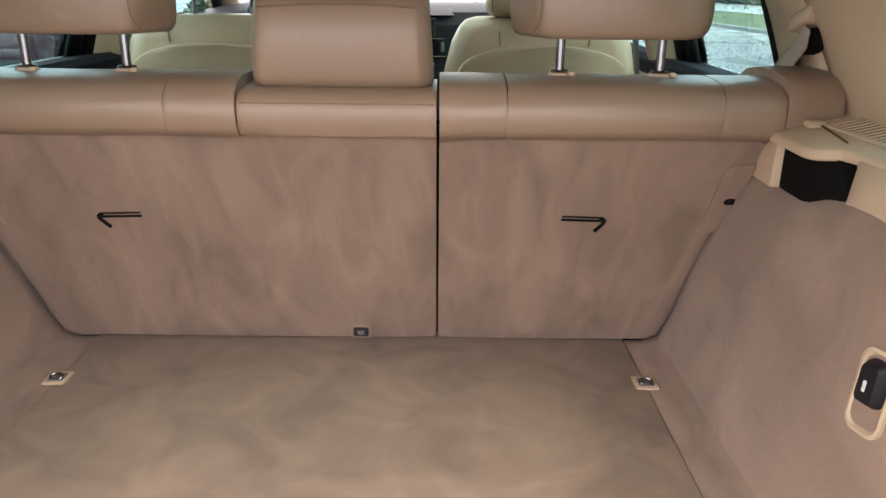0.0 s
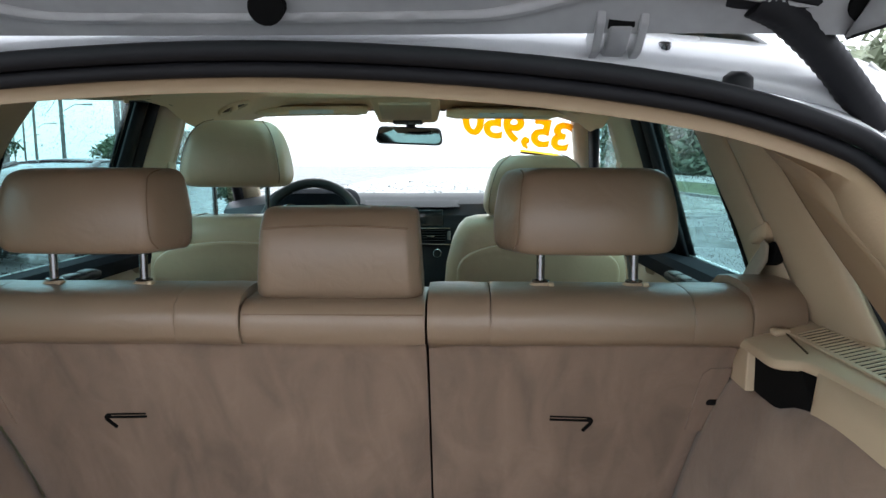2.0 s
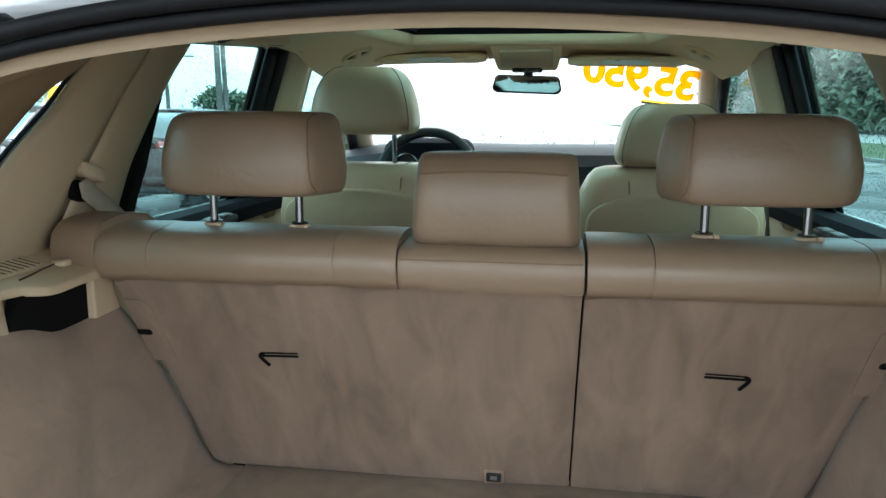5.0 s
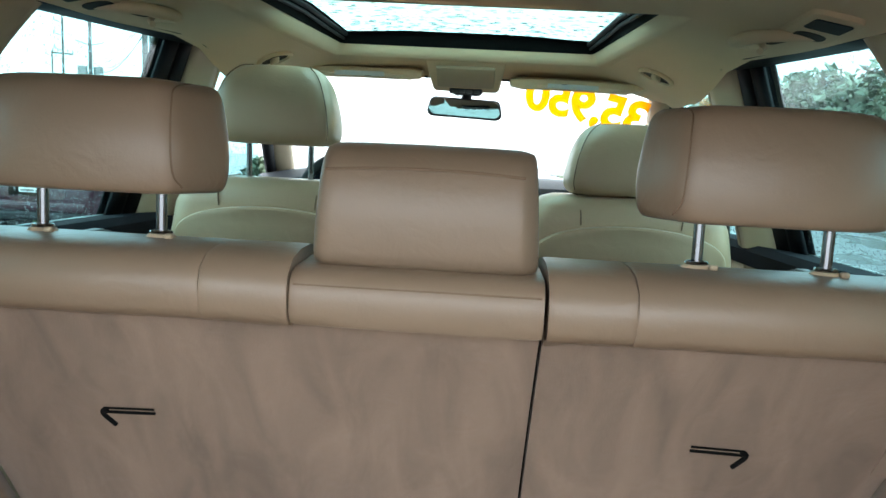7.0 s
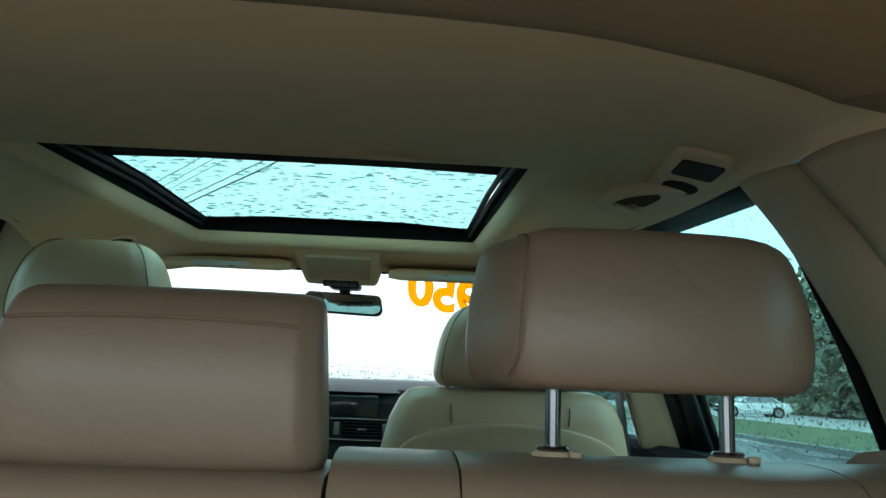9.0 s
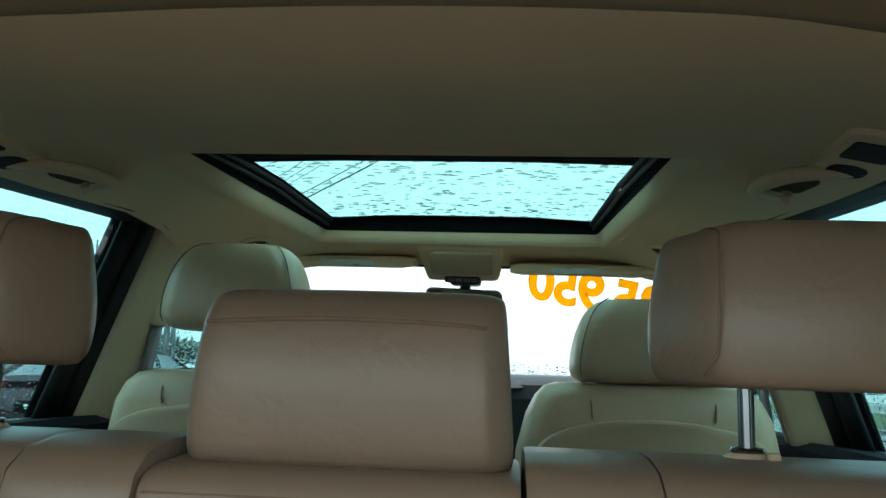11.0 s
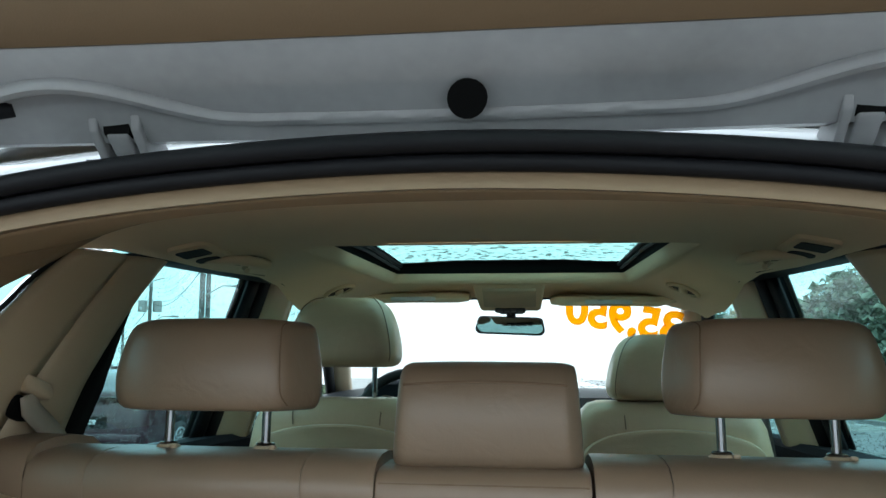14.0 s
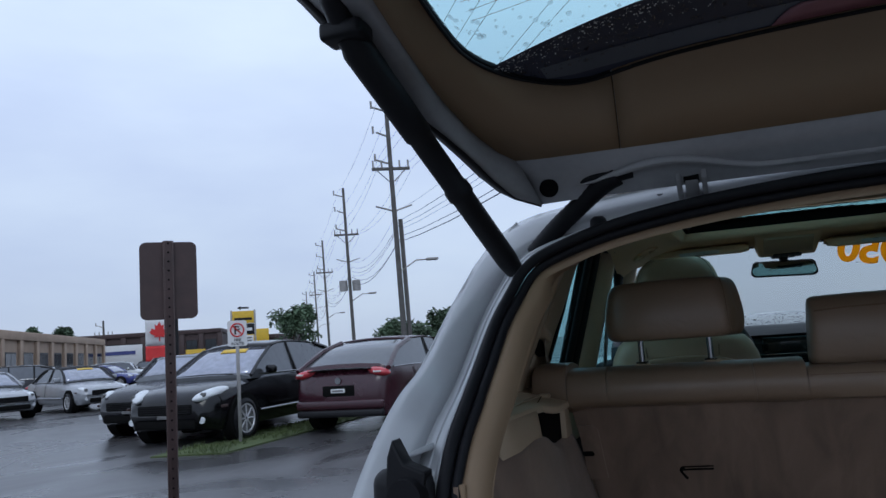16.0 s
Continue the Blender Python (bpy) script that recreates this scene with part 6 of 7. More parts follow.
            for k in range(rims // 2):
                a = 4 * math.pi * k / rims
                part("spoke", tube([(sx * (hw + 0.022), yy + 0.03 * math.cos(a), R + 0.03 * math.sin(a)), (sx * (hw + 0.016), yy + (R - 0.13) * math.cos(a), R + (R - 0.13) * math.sin(a))], 0.015, 5), ALLOY, wh)
        # lamps, mirror, handles
        eye = bmesh.new()
        bmesh.ops.create_uvsphere(eye, u_segments=16, v_segments=10, radius=1, matrix=Matrix.Translation((sx * width(0.06) * 0.80, at(0.058), topz(0.06) - 0.045)) @ Matrix.Rotation(radians(-14), 4, "X") @ Matrix.Rotation(radians(sx * 24), 4, "Z") @ Matrix.Diagonal((*lamp, 1)))
        lens = part("headlight", eye, LAMP_G, c, "clear teardrop headlight")
        part("bulb_cover", disc((sx * width(0.06) * 0.79, at(0.025), topz(0.06) - 0.05), 0.04, 0.12, "y", 14), GREYP, lens)
        part("side_marker", rbox((sx * hw * 0.985 - 0.02, at(0.075), 0.60), (sx * hw * 0.985 + 0.02, at(0.045), 0.64), 0.006), RUST, c)
        part("fog_lamp", disc((sx * hw * 0.72, at(0.012) + 0.015, 0.42), 0.055, 0.03, "y", 14), LAMP_G, c)
        eye = bmesh.new()
        bmesh.ops.create_uvsphere(eye, u_segments=16, v_segments=10, radius=1, matrix=Matrix.Translation((sx * width(0.96) * 0.80, at(0.968), topz(0.95) - 0.12)) @ Matrix.Rotation(radians(sx * 10), 4, "Y") @ Matrix.Diagonal((0.21, 0.13, 0.075, 1)))
        lens = part("tail_lamp", eye, TAIL, c, "red tail lamp")
        part("reversing_lamp", rbox((sx * width(0.96) * 0.84 - 0.09, at(0.968) - 0.135, topz(0.95) - 0.135), (sx * width(0.96) * 0.84 + 0.05, at(0.968) - 0.08, topz(0.95) - 0.105), 0.012), FROST, lens)
        part("door_mirror", rbox((sx * (wb + 0.11) - 0.10, at(0.35) - 0.06, belt + 0.01), (sx * (wb + 0.11) + 0.10, at(0.35) + 0.07, belt + 0.15), 0.045, 3), paint, c)
        for s in (0.53, 0.72):
            part("door_handle", rbox((sx * (hw + 0.002) - 0.014, at(s) - 0.10, 0.86), (sx * (hw + 0.002) + 0.014, at(s) + 0.08, 0.895), 0.012), paint, c)
            part("door_gap", tube([(sx * (hw * 0.998), at(s + 0.045), 0.40), (sx * (hw * 1.0), at(s + 0.045), 0.55), (sx * (hw * 0.985), at(s + 0.045), belt * 0.79), (sx * (hw * 0.942), at(s + 0.045), belt - 0.03)], 0.006, 5), VOID, c)
        part("side_strip", tube([(sx * (hw + 0.002), at(s), 0.46) for s in np.linspace(0.27, 0.70, 6)], 0.022, 6), CHROME if paint is not WHITE else GREYP, c)
    part("grille", rbox((-hw * 0.55, at(0.0) - 0.02, 0.52), (hw * 0.55, at(0.0) + 0.018, 0.68), 0.02), VOID, c, "dark grille")
    for k in range(4):
        part("grille_bar", rbox((-hw * 0.54, at(0) + 0.012, 0.545 + 0.034 * k), (hw * 0.54, at(0) + 0.026, 0.555 + 0.034 * k)), BLACK, c)
    part("air_intake", rbox((-hw * 0.62, at(0) - 0.02, 0.30), (hw * 0.62, at(0) + 0.012, 0.44), 0.03), VOID, c)
    part("number_plate", rbox((-0.13, at(0) + 0.018, 0.46), (0.13, at(0) + 0.030, 0.515), 0.004), GREYP, c, "pale number plate")
    part("number_plate", rbox((-0.13, at(1) - 0.030, 0.68), (0.13, at(1) - 0.006, 0.745), 0.004), SIGN_W, c, "pale number plate")
    part("plate_bar", rbox((-0.10, at(1) - 0.034, 0.70), (0.10, at(1) - 0.029, 0.725)), GREYP, c)
    part("bumper", rbox((-hw * 0.86, at(1) - 0.03, 0.40), (hw * 0.86, at(1) + 0.08, 0.56), 0.05, 3), paint, c)
    part("lower_bumper", rbox((-hw * 0.84, at(1) - 0.035, 0.28), (hw * 0.84, at(1) + 0.1, 0.40), 0.04, 3), BLACK, c)
    part("tail_spoiler", loft([[(x, at(0.985) + a, topz(0.975) + 0.03 - 0.03 * (x / hw) ** 2 + b) for a, b in ((0.06, -0.01), (-0.05, 0.0), (-0.07, 0.012), (0.06, 0.022))] for x in np.linspace(-hw * 0.62, hw * 0.62, 7)]), BLACK, c)
    part("plate_recess", rbox((-0.30, at(1) - 0.012, 0.62), (0.30, at(1) + 0.05, 0.80), 0.02), VOID, c)
    part("badge", disc((0, at(1) - 0.004, topz(0.985) - 0.06), 0.055, 0.02, "y", 16), CHROME, c)
    part("wiper", tube([(-0.5, at(cabin[0][0]) - 0.02, belt + 0.03), (0.2, at(cabin[0][0]) - 0.07, belt + 0.05)], 0.010, 5), BLACK, c)
    if mark:
        s0 = cabin[2][0] - 0.03
        part("price_mark", loft([[(k, at(s), cz(s) + 0.046 - 0.03 * (k / wr) ** 2) for k in np.linspace(-0.50 * wr, 0.30 * wr, 7)] for s in (s0 - 0.026, s0)], closed=False, cap=False), YELLOW, c, "yellow painted price mark", thick=0.003)
    c.matrix_basis = pose(x, y, 0, 0, 0, heading)
    return c


def paint(name, rgb, rough=0.18, gloss=0.4):
    return surface(name, rgb, rough, vary=0.10, size=3, grain=90, bump=0.03, coat=gloss)


P_BLACK = paint("black_car_paint", (0.004, 0.004, 0.005), 0.14, 0.05)
P_MAROON = paint("maroon_car_paint", (0.034, 0.008, 0.014), 0.25, 0.15)
P_SILVER = paint("silver_car_paint", (0.29, 0.30, 0.32), 0.25)
P_DARK = paint("dark_grey_car_paint", (0.016, 0.016, 0.02), 0.25, 0.15)
P_WHITE = paint("white_car_paint", (0.68, 0.69, 0.70))
P_BLUE = paint("blue_car_paint", (0.04, 0.05, 0.20))
ASPHALT.node_tree.nodes["Principled BSDF"].inputs["Specular IOR Level"].default_value = 0.42
for _m in (P_BLACK, P_DARK):
    _m.node_tree.nodes["Principled BSDF"].inputs["Specular IOR Level"].default_value = 0.36
SOFT = surface("black_soft_top", (0.02, 0.02, 0.022), 0.8, vary=0.15)
SEDAN = dict(L=4.7, W=1.80, H=1.42, belt=0.96, top=[(0, 0.60), (0.02, 0.70), (0.08, 0.78), (0.28, 0.92), (0.34, 0.94), (0.78, 0.97), (0.9, 0.98), (0.98, 0.94), (1, 0.70)], cabin=[(0.27, 0.96), (0.36, 1.24), (0.44, 1.39), (0.55, 1.42), (0.66, 1.40), (0.74, 1.28), (0.84, 0.96)])
FAST = dict(L=4.95, W=1.90, H=1.55, belt=1.05, cabin=[(0.26, 1.05), (0.36, 1.36), (0.44, 1.52), (0.55, 1.55), (0.68, 1.53), (0.82, 1.39), (0.965, 1.05)], top=[(0, 0.66), (0.02, 0.80), (0.08, 0.90), (0.27, 1.02), (0.34, 1.05), (0.85, 1.10), (0.965, 1.12), (1, 0.80)])
parked_car("black wet SUV parked beside a grass strip", -8.97, 10.7, 181, P_BLACK, H=1.64, mark=True, lamp=(0.12, 0.34, 0.085), cabin=[(0.245, 1.06), (0.35, 1.36), (0.435, 1.56), (0.50, 1.62), (0.60, 1.64), (0.76, 1.59), (0.88, 1.46), (0.97, 1.06)])
parked_car("maroon wet fastback crossover seen from behind", -6.40, 12.0, 0, P_MAROON, **FAST)
parked_car("dark grey wagon parked beside the black SUV", -11.05, 12.05, 182, P_DARK, L=4.7, W=1.84, H=1.5, mark=True)
parked_car("silver convertible with a closed black soft top", -20.9, 18.1, 248, P_SILVER, soft=SOFT, mark=True, **SEDAN)
parked_car("pale silver sedan parked on wet asphalt", -22.1, 15.5, 250, P_SILVER, mark=True, **SEDAN)
parked_car("dark SUV parked near the low building", -28.9, 22.0, 131, P_DARK)
parked_car("white SUV parked far across the lot", -42.9, 43.4, 305, P_WHITE)
parked_car("blue sedan parked far across the lot", -38.1, 37.0, 285, P_BLUE, **SEDAN)
parked_car("white sedan parked far across the lot", -43.2, 40.3, 290, P_WHITE, **SEDAN)
parked_car("white sedan parked across the grass strip", 23.6, 49.5, 84, P_WHITE, **SEDAN)
parked_car("black SUV parked far across the lot", -43.9, 47.9, 120, P_BLACK)


# ---------- signs, flag, poles, buildings ----------
def facing(x, y):
    """Turn about z so that local -y looks back to the parked car."""
    return math.degrees(math.atan2(-(x + 0.2), y + 1.8))


def word_mesh(word, size, z):
    """A word in the built-in font, standing upright and facing local -y."""
    cu = bpy.data.curves.new("word", "FONT")
    cu.body, cu.size, cu.extrude, cu.offset, cu.align_x = word, size, 0.001, 0.0008, "CENTER"
    ob = bpy.data.objects.new("word", cu)
    me = bpy.data.meshes.new_from_object(ob)
    bm = bmesh.new()
    bm.from_mesh(me)
    bm.transform(Matrix.Translation((0, -0.0035, z)) @ Matrix.Rotation(math.pi / 2, 4, "X"))
    bpy.data.objects.remove(ob)
    bpy.data.curves.remove(cu)
    bpy.data.meshes.remove(me)
    return bm


def plate_sign(x, y, z0, z1, w, back, label):
    s = thing("street_sign", label, "sign", "street signs")
    ring = lambda i, d: [(a, d, b) for a, b in rrect(-w / 2 + i, w / 2 - i, z0 + i, z1 - i, 0.035, 5)]
    part("plate", loft([ring(0, 0.0), ring(0, 0.004)]), RUST if back else SIGN_W, s)
    post = bmesh.new()
    d = -0.022 if back else 0.008
    for a, b in ((-0.028, -0.018), (0.018, 0.028)):
        rbox((a, d, -0.1), (b, d + 0.018, z1 + 0.005), 0.002, 1, post)
    rbox((-0.018, d - 0.004, -0.1), (0.018, d + 0.002, z1 + 0.005), 0.001, 1, post)
    p = part("post", post, RUST if back else STEEL, s, "perforated steel channel post")
    if back:
        k = 0
        while 0.15 + 0.0508 * k < z1:
            part("hole", disc((0, d - 0.0045, 0.15 + 0.0508 * k), 0.006, 0.003, "y", 8), VOID, p)
            k += 1
    else:
        c = Vector((0, -0.004, z1 - w * 0.5))
        part("ring_mark", tube([c + Vector((w * 0.34 * math.cos(a), 0, w * 0.34 * math.sin(a))) for a in [2 * math.pi * k / 20 for k in range(20)]], 0.013, 6, True), RED, s)
        part("slash_mark", tube([c + Vector((-w * 0.24, 0, w * 0.24)), c + Vector((w * 0.24, 0, -w * 0.24))], 0.011, 6), RED, s)
        part("letter_mark", rbox((-0.045, -0.006, c.z - 0.07), (-0.02, -0.001, c.z + 0.07)), BLACK, s)
        part("letter_mark", tube([(-0.03, -0.003, c.z + 0.06), (0.03, -0.003, c.z + 0.05), (0.035, -0.003, c.z + 0.01), (-0.03, -0.003, c.z - 0.005)], 0.011, 6), BLACK, s)
        for word, zc in (("FIRE", z0 + 0.083), ("ROUTE", z0 + 0.022)):
            part("word", word_mesh(word, 0.062, zc), BLACK, s)
    s.matrix_basis = pose(x, y, 0, 0, 0, facing(x, y) if back else facing(x, y) + 8)
    return s


plate_sign(-3.12, 1.55, 1.61, 2.04, 0.30, True, "brown back of a street sign on a perforated post")
plate_sign(-7.78, 8.72, 1.56, 1.98, 0.31, False, "white no-parking sign on a thin steel post")

ys_ = thing("pylon_sign", "yellow and black business sign on steel legs", "sign")
part("panel", rbox((-0.55, -0.08, 3.15), (0.55, 0.08, 3.75), 0.02), YELLOW, ys_, "yellow panel")
part("panel", rbox((-0.55, -0.075, 2.60), (0.55, 0.075, 3.13), 0.02), BLACK, ys_, "black panel")
part("panel", rbox((-0.50, -0.07, 2.05), (0.50, 0.07, 2.56), 0.02), SIGN_W, ys_, "white panel")
part("text_bar", rbox((-0.45, -0.09, 3.3), (0.45, -0.078, 3.42)), BLACK, ys_)
part("text_bar", rbox((-0.45, -0.085, 2.78), (0.45, -0.073, 2.92)), SIGN_W, ys_)
for k in range(3):
    part("text_bar", rbox((-0.42, -0.08, 2.14 + 0.13 * k), (0.42, -0.068, 2.20 + 0.13 * k)), GREYP, ys_)
for sx in (-1, 1):
    part("leg", rbox((sx * 0.6 - 0.05, -0.05, -0.05), (sx * 0.6 + 0.05, 0.05, 3.8), 0.01), STEEL, ys_)
part("arrow", loft([[(x, y, z) for x, z in ((-0.3, 3.9), (-0.1, 4.0), (-0.1, 3.94), (0.3, 3.94), (0.3, 3.86), (-0.1, 3.86), (-0.1, 3.8))] for y in (-0.03, 0.03)]), BLACK, ys_)
ys_.matrix_basis = pose(-20.3, 26.8, 0, 0, 0, facing(-20.3, 26.8)) @ Matrix.Diagonal((0.84, 0.84, 0.91, 1))

lp_ = thing("light_pole", "tall pole with two floodlights", "light pole")
part("pole", tube([(0, 0, -0.1), (0, 0, 5.2)], 0.06, 10), BLACK, lp_)
part("arm", tube([(-0.42, 0, 5.15), (0.42, 0, 5.15)], 0.03, 8), BLACK, lp_)
for sx in (-1, 1):
    h = part("floodlight", rbox((sx * 0.38 - 0.19, -0.10, 5.35), (sx * 0.38 + 0.19, 0.10, 5.68), 0.02), GREYP, lp_)
    part("lens", rbox((sx * 0.38 - 0.16, -0.115, 5.38), (sx * 0.38 + 0.16, -0.098, 5.65), 0.004), FROST, h)
    part("bracket", rbox((sx * 0.38 - 0.03, -0.03, 5.14), (sx * 0.38 + 0.03, 0.03, 5.36)), BLACK, h)
lp_.matrix_basis = pose(-19.3, 21.2, 0, 0, 0, facing(-19.3, 21.2))

fl = thing("flag", "red and white flag with a red leaf hanging down", "flag")
def cloth(x0, z0, z1, n=9):
    return loft([[(x, 0.05 * math.sin(x * 9 + z * 1.5) + 0.03 * math.sin(z * 4), z) for x in np.linspace(x0, x0 + 0.95, n)] for z in np.linspace(z0, z1, 6)], closed=False, cap=False)
part("band", cloth(-1.05, 3.05, 3.60), RED, fl, "red band", thick=0.01)
part("band", cloth(-1.05, 2.00, 3.05), SIGN_W, fl, "white band", thick=0.01)
part("band", cloth(-1.05, 1.45, 2.00), RED, fl, "red band", thick=0.01)
leaf = [(0, 0.36), (0.08, 0.2), (0.16, 0.26), (0.14, 0.06), (0.27, 0.12), (0.30, 0.02), (0.36, -0.02), (0.16, -0.16), (0.18, -0.22), (0.02, -0.19), (0.02, -0.36)]
leaf = leaf + [(-a, b) for a, b in leaf[::-1][:-1]]
part("leaf_mark", loft([[(-0.57 + a, -0.085 - d, 2.52 + b) for a, b in leaf] for d in (0, 0.012)]), RED, fl, "red leaf shape")
part("halyard", tube([(-0.03, 0, 1.3), (-0.03, 0, 3.8)], 0.02, 6), BLACK, fl)
fl.matrix_basis = pose(-19.3, 21.15, 0, 0, 0, facing(-19.3, 21.2))


def utility_pole(x, y, h, twin=False, pot=False):
    u = thing("utility_pole", "weathered wooden utility pole with crossarms", "utility pole", "utility poles")
    part("shaft", tube([(0, 0, -0.2), (0, 0, h)], 0.2, 10, radii=[0.15, 0.10]), POLE, u)
    if twin:
        part("shaft", tube([(0.30, 0.1, -0.2), (0.28, 0.05, h * 0.55)], 0.11, 8), POLE, u)
    for k, dz in enumerate((0.6, 1.9, 3.3)):
        part("bracket_arm", tube([(-0.75 if k != 1 else -0.6, 0, h - dz + 0.12), (0, 0, h - dz - 0.12)], 0.05, 6), STEEL, u)
        part("insulator", tube([(-0.75, 0, h - dz + 0.05), (-0.75, 0, h - dz + 0.42)], 0.06, 6), STEEL, u)
    part("crossarm", rbox((-0.95, -0.07, h * 0.73), (0.95, 0.07, h * 0.73 + 0.14), 0.01), POLE, u)
    for a in (-0.88, -0.45, 0.45, 0.88):
        part("insulator", tube([(a, 0, h * 0.73 + 0.1), (a, 0, h * 0.73 + 0.5)], 0.05, 6), STEEL, u)
    for sx in (-1, 1):
        part("brace", tube([(sx * 0.7, 0, h * 0.73), (0, 0, h * 0.73 - 0.7)], 0.03, 5), STEEL, u)
        part("arm", tube([(0, 0, h * 0.58), (sx * 0.9, 0, h * 0.60)], 0.045, 6), STEEL, u)
    if pot:
        for sx in (-1, 1):
            part("transformer", disc((sx * 0.5, 0, h * 0.45), 0.32, 0.8, "z", 14), STEEL, u, "grey transformer can")
    part("street_light_arm", tube([(0, 0, h * 0.36), (0.9, 0, h * 0.40), (1.5, 0, h * 0.40)], 0.04, 6), STEEL, u)
    part("street_light", rbox((1.4, -0.12, h * 0.40 - 0.06), (2.0, 0.12, h * 0.40 + 0.08), 0.04), STEEL, u)
    u.matrix_basis = pose(x, y, 0, 0, -1.2, 33)
    return u


POLES = [(9.7, -5.6, 13.2), (-14.8, 32.1, 13.8), (-27.0, 50.7, 14.0), (-42.2, 74.4, 14.0), (-59.8, 103.0, 14.0), (-80.7, 136.0, 14.0)]
for k, (x, y, h) in enumerate(POLES):
    utility_pole(x, y, h, twin=k == 1, pot=k == 2)
utility_pole(-63.2, 62.8, 6.3)
lines = thing("power_lines", "black sagging overhead power lines", "power lines", kind="stuff")
bm = bmesh.new()
for (xa, ya, ha), (xb, yb, hb) in zip(POLES, POLES[1:]):
    for off, dz, sag, r in ((-0.75, 0.35, 0.5, 0.007), (-0.6, 1.7, 0.5, 0.007), (-0.75, 3.0, 0.5, 0.007), (-0.88, 3.6, 0.7, 0.007), (0.88, 3.6, 0.7, 0.007), (0.45, 3.6, 0.7, 0.007), (0.0, 5.8, 0.9, 0.006), (0.1, 6.25, 0.9, 0.011), (0.0, 6.55, 0.9, 0.009), (-0.1, 6.8, 0.9, 0.007), (0.1, 7.05, 0.95, 0.013), (-0.1, 7.35, 0.95, 0.017)):
        d = Vector((xb - xa, yb - ya, 0)).normalized()
        n_ = Vector((d.y, -d.x, 0))
        A, Bp = Vector((xa, ya, ha - dz)) + n_ * off, Vector((xb, yb, hb - dz)) + n_ * off
        tube([A.lerp(Bp, t) - Vector((0, 0, sag * 4 * t * (1 - t))) for t in np.linspace(0, 1, 9)], r, 5, bm=bm)
part("wires", bm, BLACK, lines)
lines["kind"] = "stuff"


def low_building(x, y, turn, L, D, H, bays, wall, label):
    b = thing("low_building", label, "building", "low buildings")
    part("wall", rbox((0, 0, -0.1), (L, D, H), 0.0), wall, b)
    part("parapet", rbox((-0.15, -0.18, H - 0.35), (L + 0.15, D, H + 0.12), 0.03), wall, b)
    for k in range(bays + 1):
        part("pilaster", rbox((L * k / bays - 0.25, -0.16, -0.1), (L * k / bays + 0.25, 0.02, H - 0.3), 0.02), wall, b)
    for k in range(bays):
        x0 = L * (k + 0.5) / bays
        w = L / bays * 0.30
        f = part("window", rbox((x0 - w, -0.05, 0.9), (x0 + w, 0.02, H - 1.0), 0.01), BLACK, b)
        part("pane", rbox((x0 - w + 0.08, -0.065, 0.98), (x0 - 0.04, -0.04, H - 1.08)), DARKW, f)
        part("pane", rbox((x0 + 0.04, -0.065, 0.98), (x0 + w - 0.08, -0.04, H - 1.08)), DARKW, f)
        part("sill", rbox((x0 - w - 0.1, -0.12, 0.78), (x0 + w + 0.1, 0.0, 0.9), 0.01), CONCRETE, f)
    b.matrix_basis = pose(x, y, 0, 0, 0, turn)
    return b


low_building(-33.0, 24.0, 123, 27, 14, 3.45, 9, BRICK_T, "tan low commercial building with pilasters")
low_building(-66, 60, 30, 16, 14, 4.6, 8, RUST, "dark brick low building far across the lot")
low_building(-84, 76, 15, 30, 14, 4.0, 8, RUST, "dark low building far across the lot")
for x_, y_, z_ in ((-37.6, 45.4, 2.2), (-26.5, 37.0, 3.0)):
    yb = thing("yellow_board", "small plain yellow board on a post", "sign", "yellow boards")
    part("board", rbox((-0.7, -0.05, z_ - 0.9), (0.7, 0.05, z_), 0.02), YELLOW, yb)
    part("post", rbox((-0.06, -0.04, -0.05), (0.06, 0.04, z_ - 0.88)), STEEL, yb)
    yb.matrix_basis = pose(x_, y_, 0, 0, 0, facing(x_, y_))
bb = thing("billboard", "white billboard on posts before a dark building", "billboard")
part("board", rbox((-1.95, -0.1, 1.25), (1.95, 0.1, 3.05), 0.03), SIGN_W, bb)
for sx in (-1, 1):
    part("post", rbox((sx * 1.5 - 0.08, -0.05, -0.05), (sx * 1.5 + 0.08, 0.2, 1.3)), STEEL, bb)
part("text_bar", rbox((-1.5, -0.13, 2.25), (1.4, -0.1, 2.55)), P_BLUE, bb)
bb.matrix_basis = pose(-48.5, 49.1, 0, 0, 0, facing(-48.5, 49.1))


# ---------- rain on the glass ----------
WATER = bpy.data.materials.new("rain_water")
WATER.use_nodes = True
_p = WATER.node_tree.nodes["Principled BSDF"]
_p.inputs["Transmission Weight"].default_value, _p.inputs["Roughness"].default_value, _p.inputs["IOR"].default_value = 1.0, 0.02, 1.33


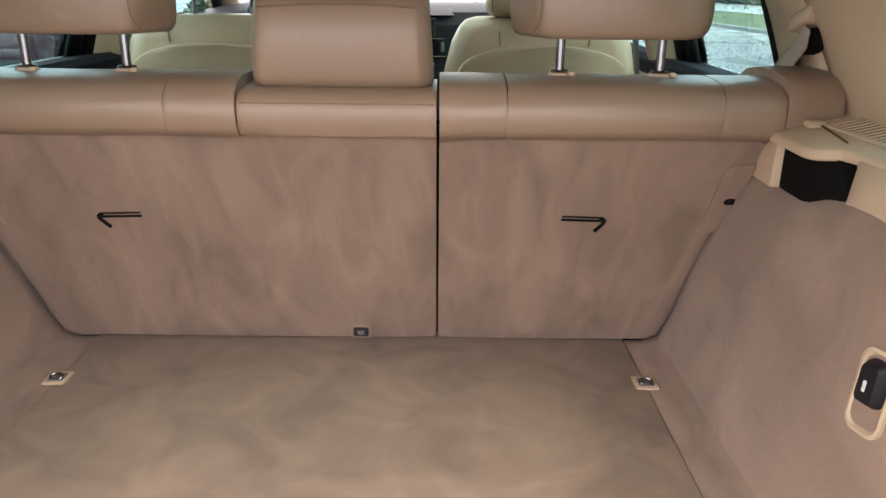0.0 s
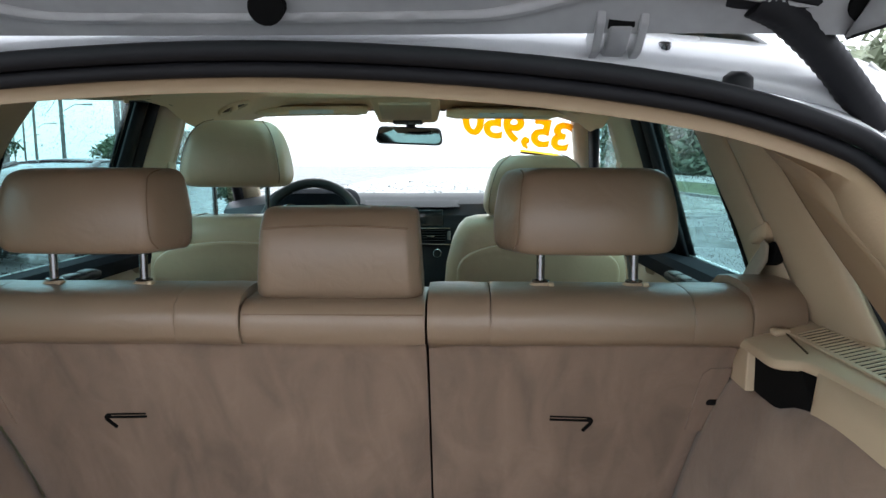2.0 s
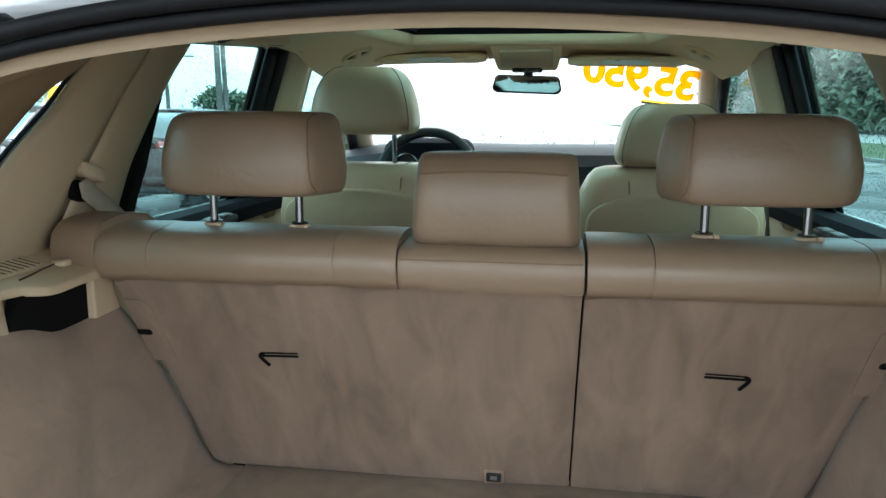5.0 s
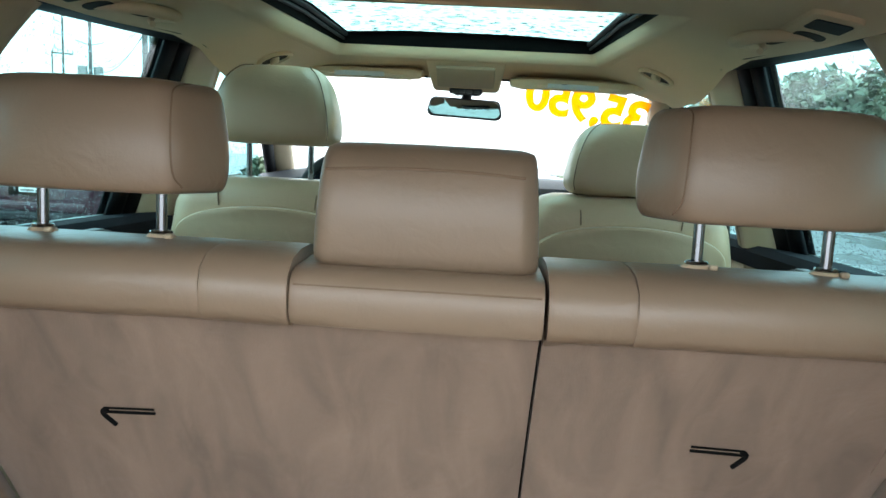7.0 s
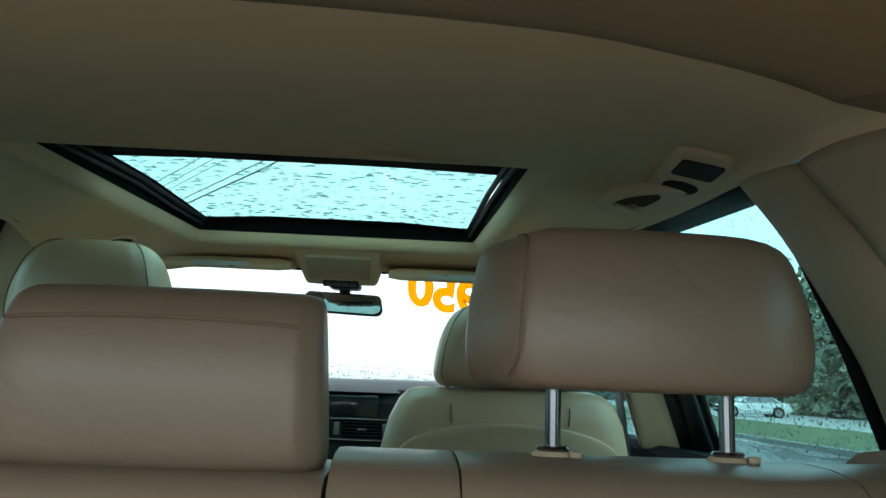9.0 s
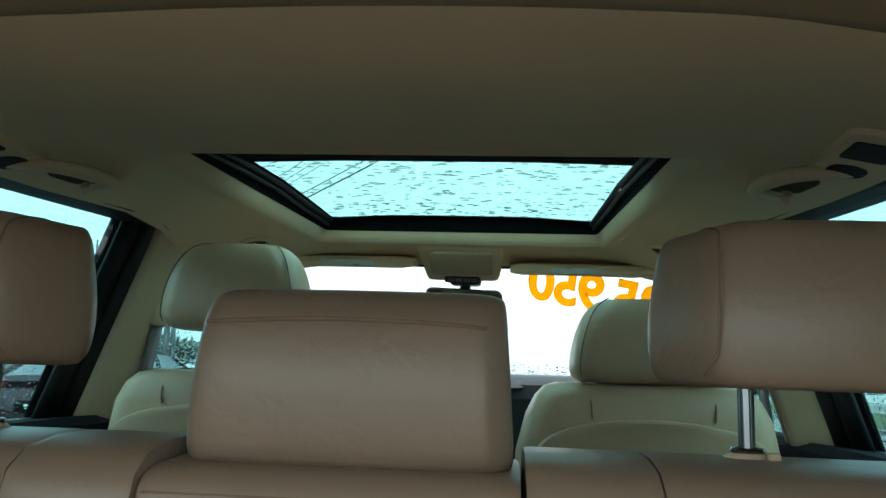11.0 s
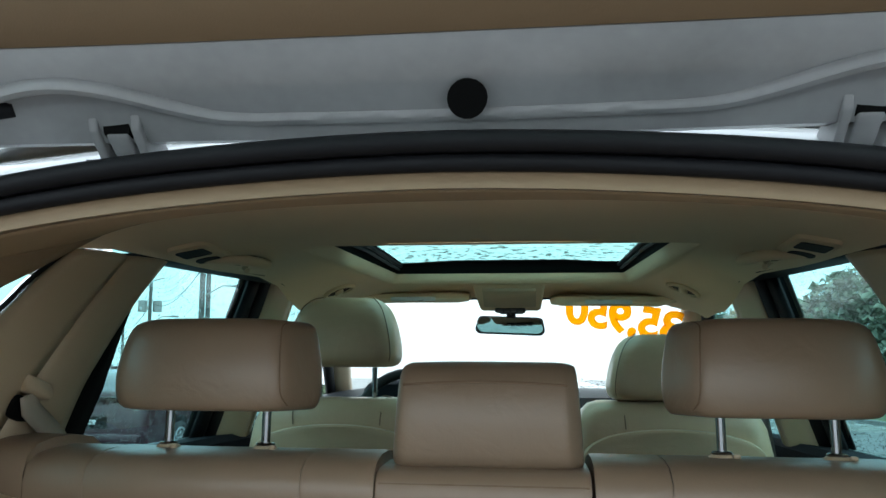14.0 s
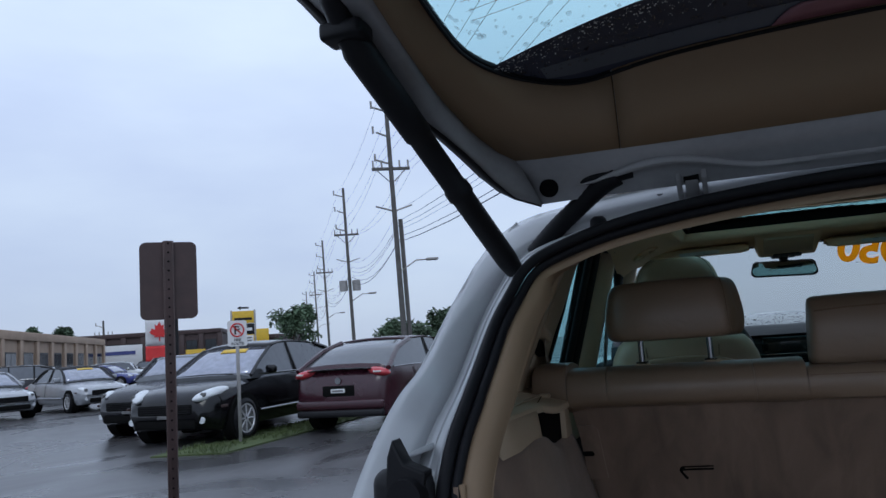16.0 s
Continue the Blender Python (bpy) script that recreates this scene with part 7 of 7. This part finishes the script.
def drops(name, place, n, size, parent, seed, out=1.0, tall=1.0, keep=None, dome=0.26):
    """Scattered drops on a surface given by place(u, v); each a low dome."""
    rng = random.Random(seed)
    bm = bmesh.new()
    for k in range(n):
        u, v = rng.uniform(-1, 1), rng.random()
        if keep and not keep(u, v):
            continue
        c = place(u, v)
        du, dv = (place(u + 0.01, v) - c).normalized(), (place(u, min(1, v + 0.01)) - place(u, min(1, v + 0.01) - 0.01)).normalized()
        nn = du.cross(dv).normalized() * out
        r = size * (0.35 + 1.1 * rng.random() ** 2.2)
        ring0 = [bm.verts.new(c + du * r * math.cos(a) * rng.uniform(0.85, 1.15) + dv * r * tall * math.sin(a) * rng.uniform(0.85, 1.15) + nn * 0.0006) for a in [2 * math.pi * i / 7 for i in range(7)]]
        ring1 = [bm.verts.new(c + du * r * 0.6 * math.cos(a) + dv * r * tall * 0.6 * math.sin(a) + nn * r * dome) for a in [2 * math.pi * i / 7 for i in range(7)]]
        for i in range(7):
            j = (i + 1) % 7
            bm.faces.new((ring0[i], ring0[j], ring1[j], ring1[i]))
        bm.faces.new(ring1)
        bm.faces.new(ring0[::-1])
    ob = part(name, bm, WATER, parent, "scattered rain drops", smooth=80)
    ob["kind"] = "stuff"
    return ob


drops("rain", roof_pane, 1500, 0.0080, sun_roof, 21, 1.0, 0.42, dome=0.27)
drops("rain", lambda u, v: pane_point(u, band_v(u) + (1 - band_v(u)) * v) + Vector((0, 0, 0.004)), 1500, 0.0036, gate, 22, -1.0)
drops("rain", lambda u, v: pane_point(u, band_v(u) * v) + Vector((0, 0, 0.0)), 1300, 0.0026, gate, 23, 1.0, keep=lambda u, v: v > 0.3)
# Opaque white paints the sky's glints onto beads that clear water left dark.
GLINT = surface("painted_glint_beads", (0.75, 0.78, 0.80), 0.08, vary=0.1, bump=0.0, coat=1.0)
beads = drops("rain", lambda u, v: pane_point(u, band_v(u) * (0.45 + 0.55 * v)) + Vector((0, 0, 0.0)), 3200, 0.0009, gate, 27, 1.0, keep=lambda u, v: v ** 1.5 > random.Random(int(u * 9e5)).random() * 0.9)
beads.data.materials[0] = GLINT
drops("rain", lambda u, v: screen_point(u, 0.03 + 0.95 * v) + Vector((0, 0.002, 0.002)), 12000, 0.0036, ws, 24, -1.0, keep=lambda u, v: v > 0.585 + 0.12 * u * u or random.Random(int(u * 1e6)).random() < 0.003, dome=0.55)
for side, win, seed in ((1, SIDE_WINDOWS[1], 25), (-1, SIDE_WINDOWS[-1], 26)):
    drops("rain", lambda u, v: Vector((side * (glass_x(1.245 + 0.40 * v) + 0.002), 0.37 + 0.33 * u, 1.245 + 0.40 * v)), 9500, 0.0018, win, seed, side, dome=0.32, keep=lambda u, v: v < 0.55 or random.Random(int(u * 1e6)).random() < 0.3)
for side, seed in ((1, 28), (-1, 29)):
    drops("rain", lambda u, v: Vector((side * (glass_x(1.25 + 0.40 * v) + 0.002), 1.26 + 0.33 * u, 1.25 + 0.40 * v)), 7000, 0.0024, FRONT_WINDOWS[side], seed, side, dome=0.4, keep=lambda u, v: 1.26 + 0.33 * u < 1.29 + (0.43 - 0.40 * v) * 1.25)
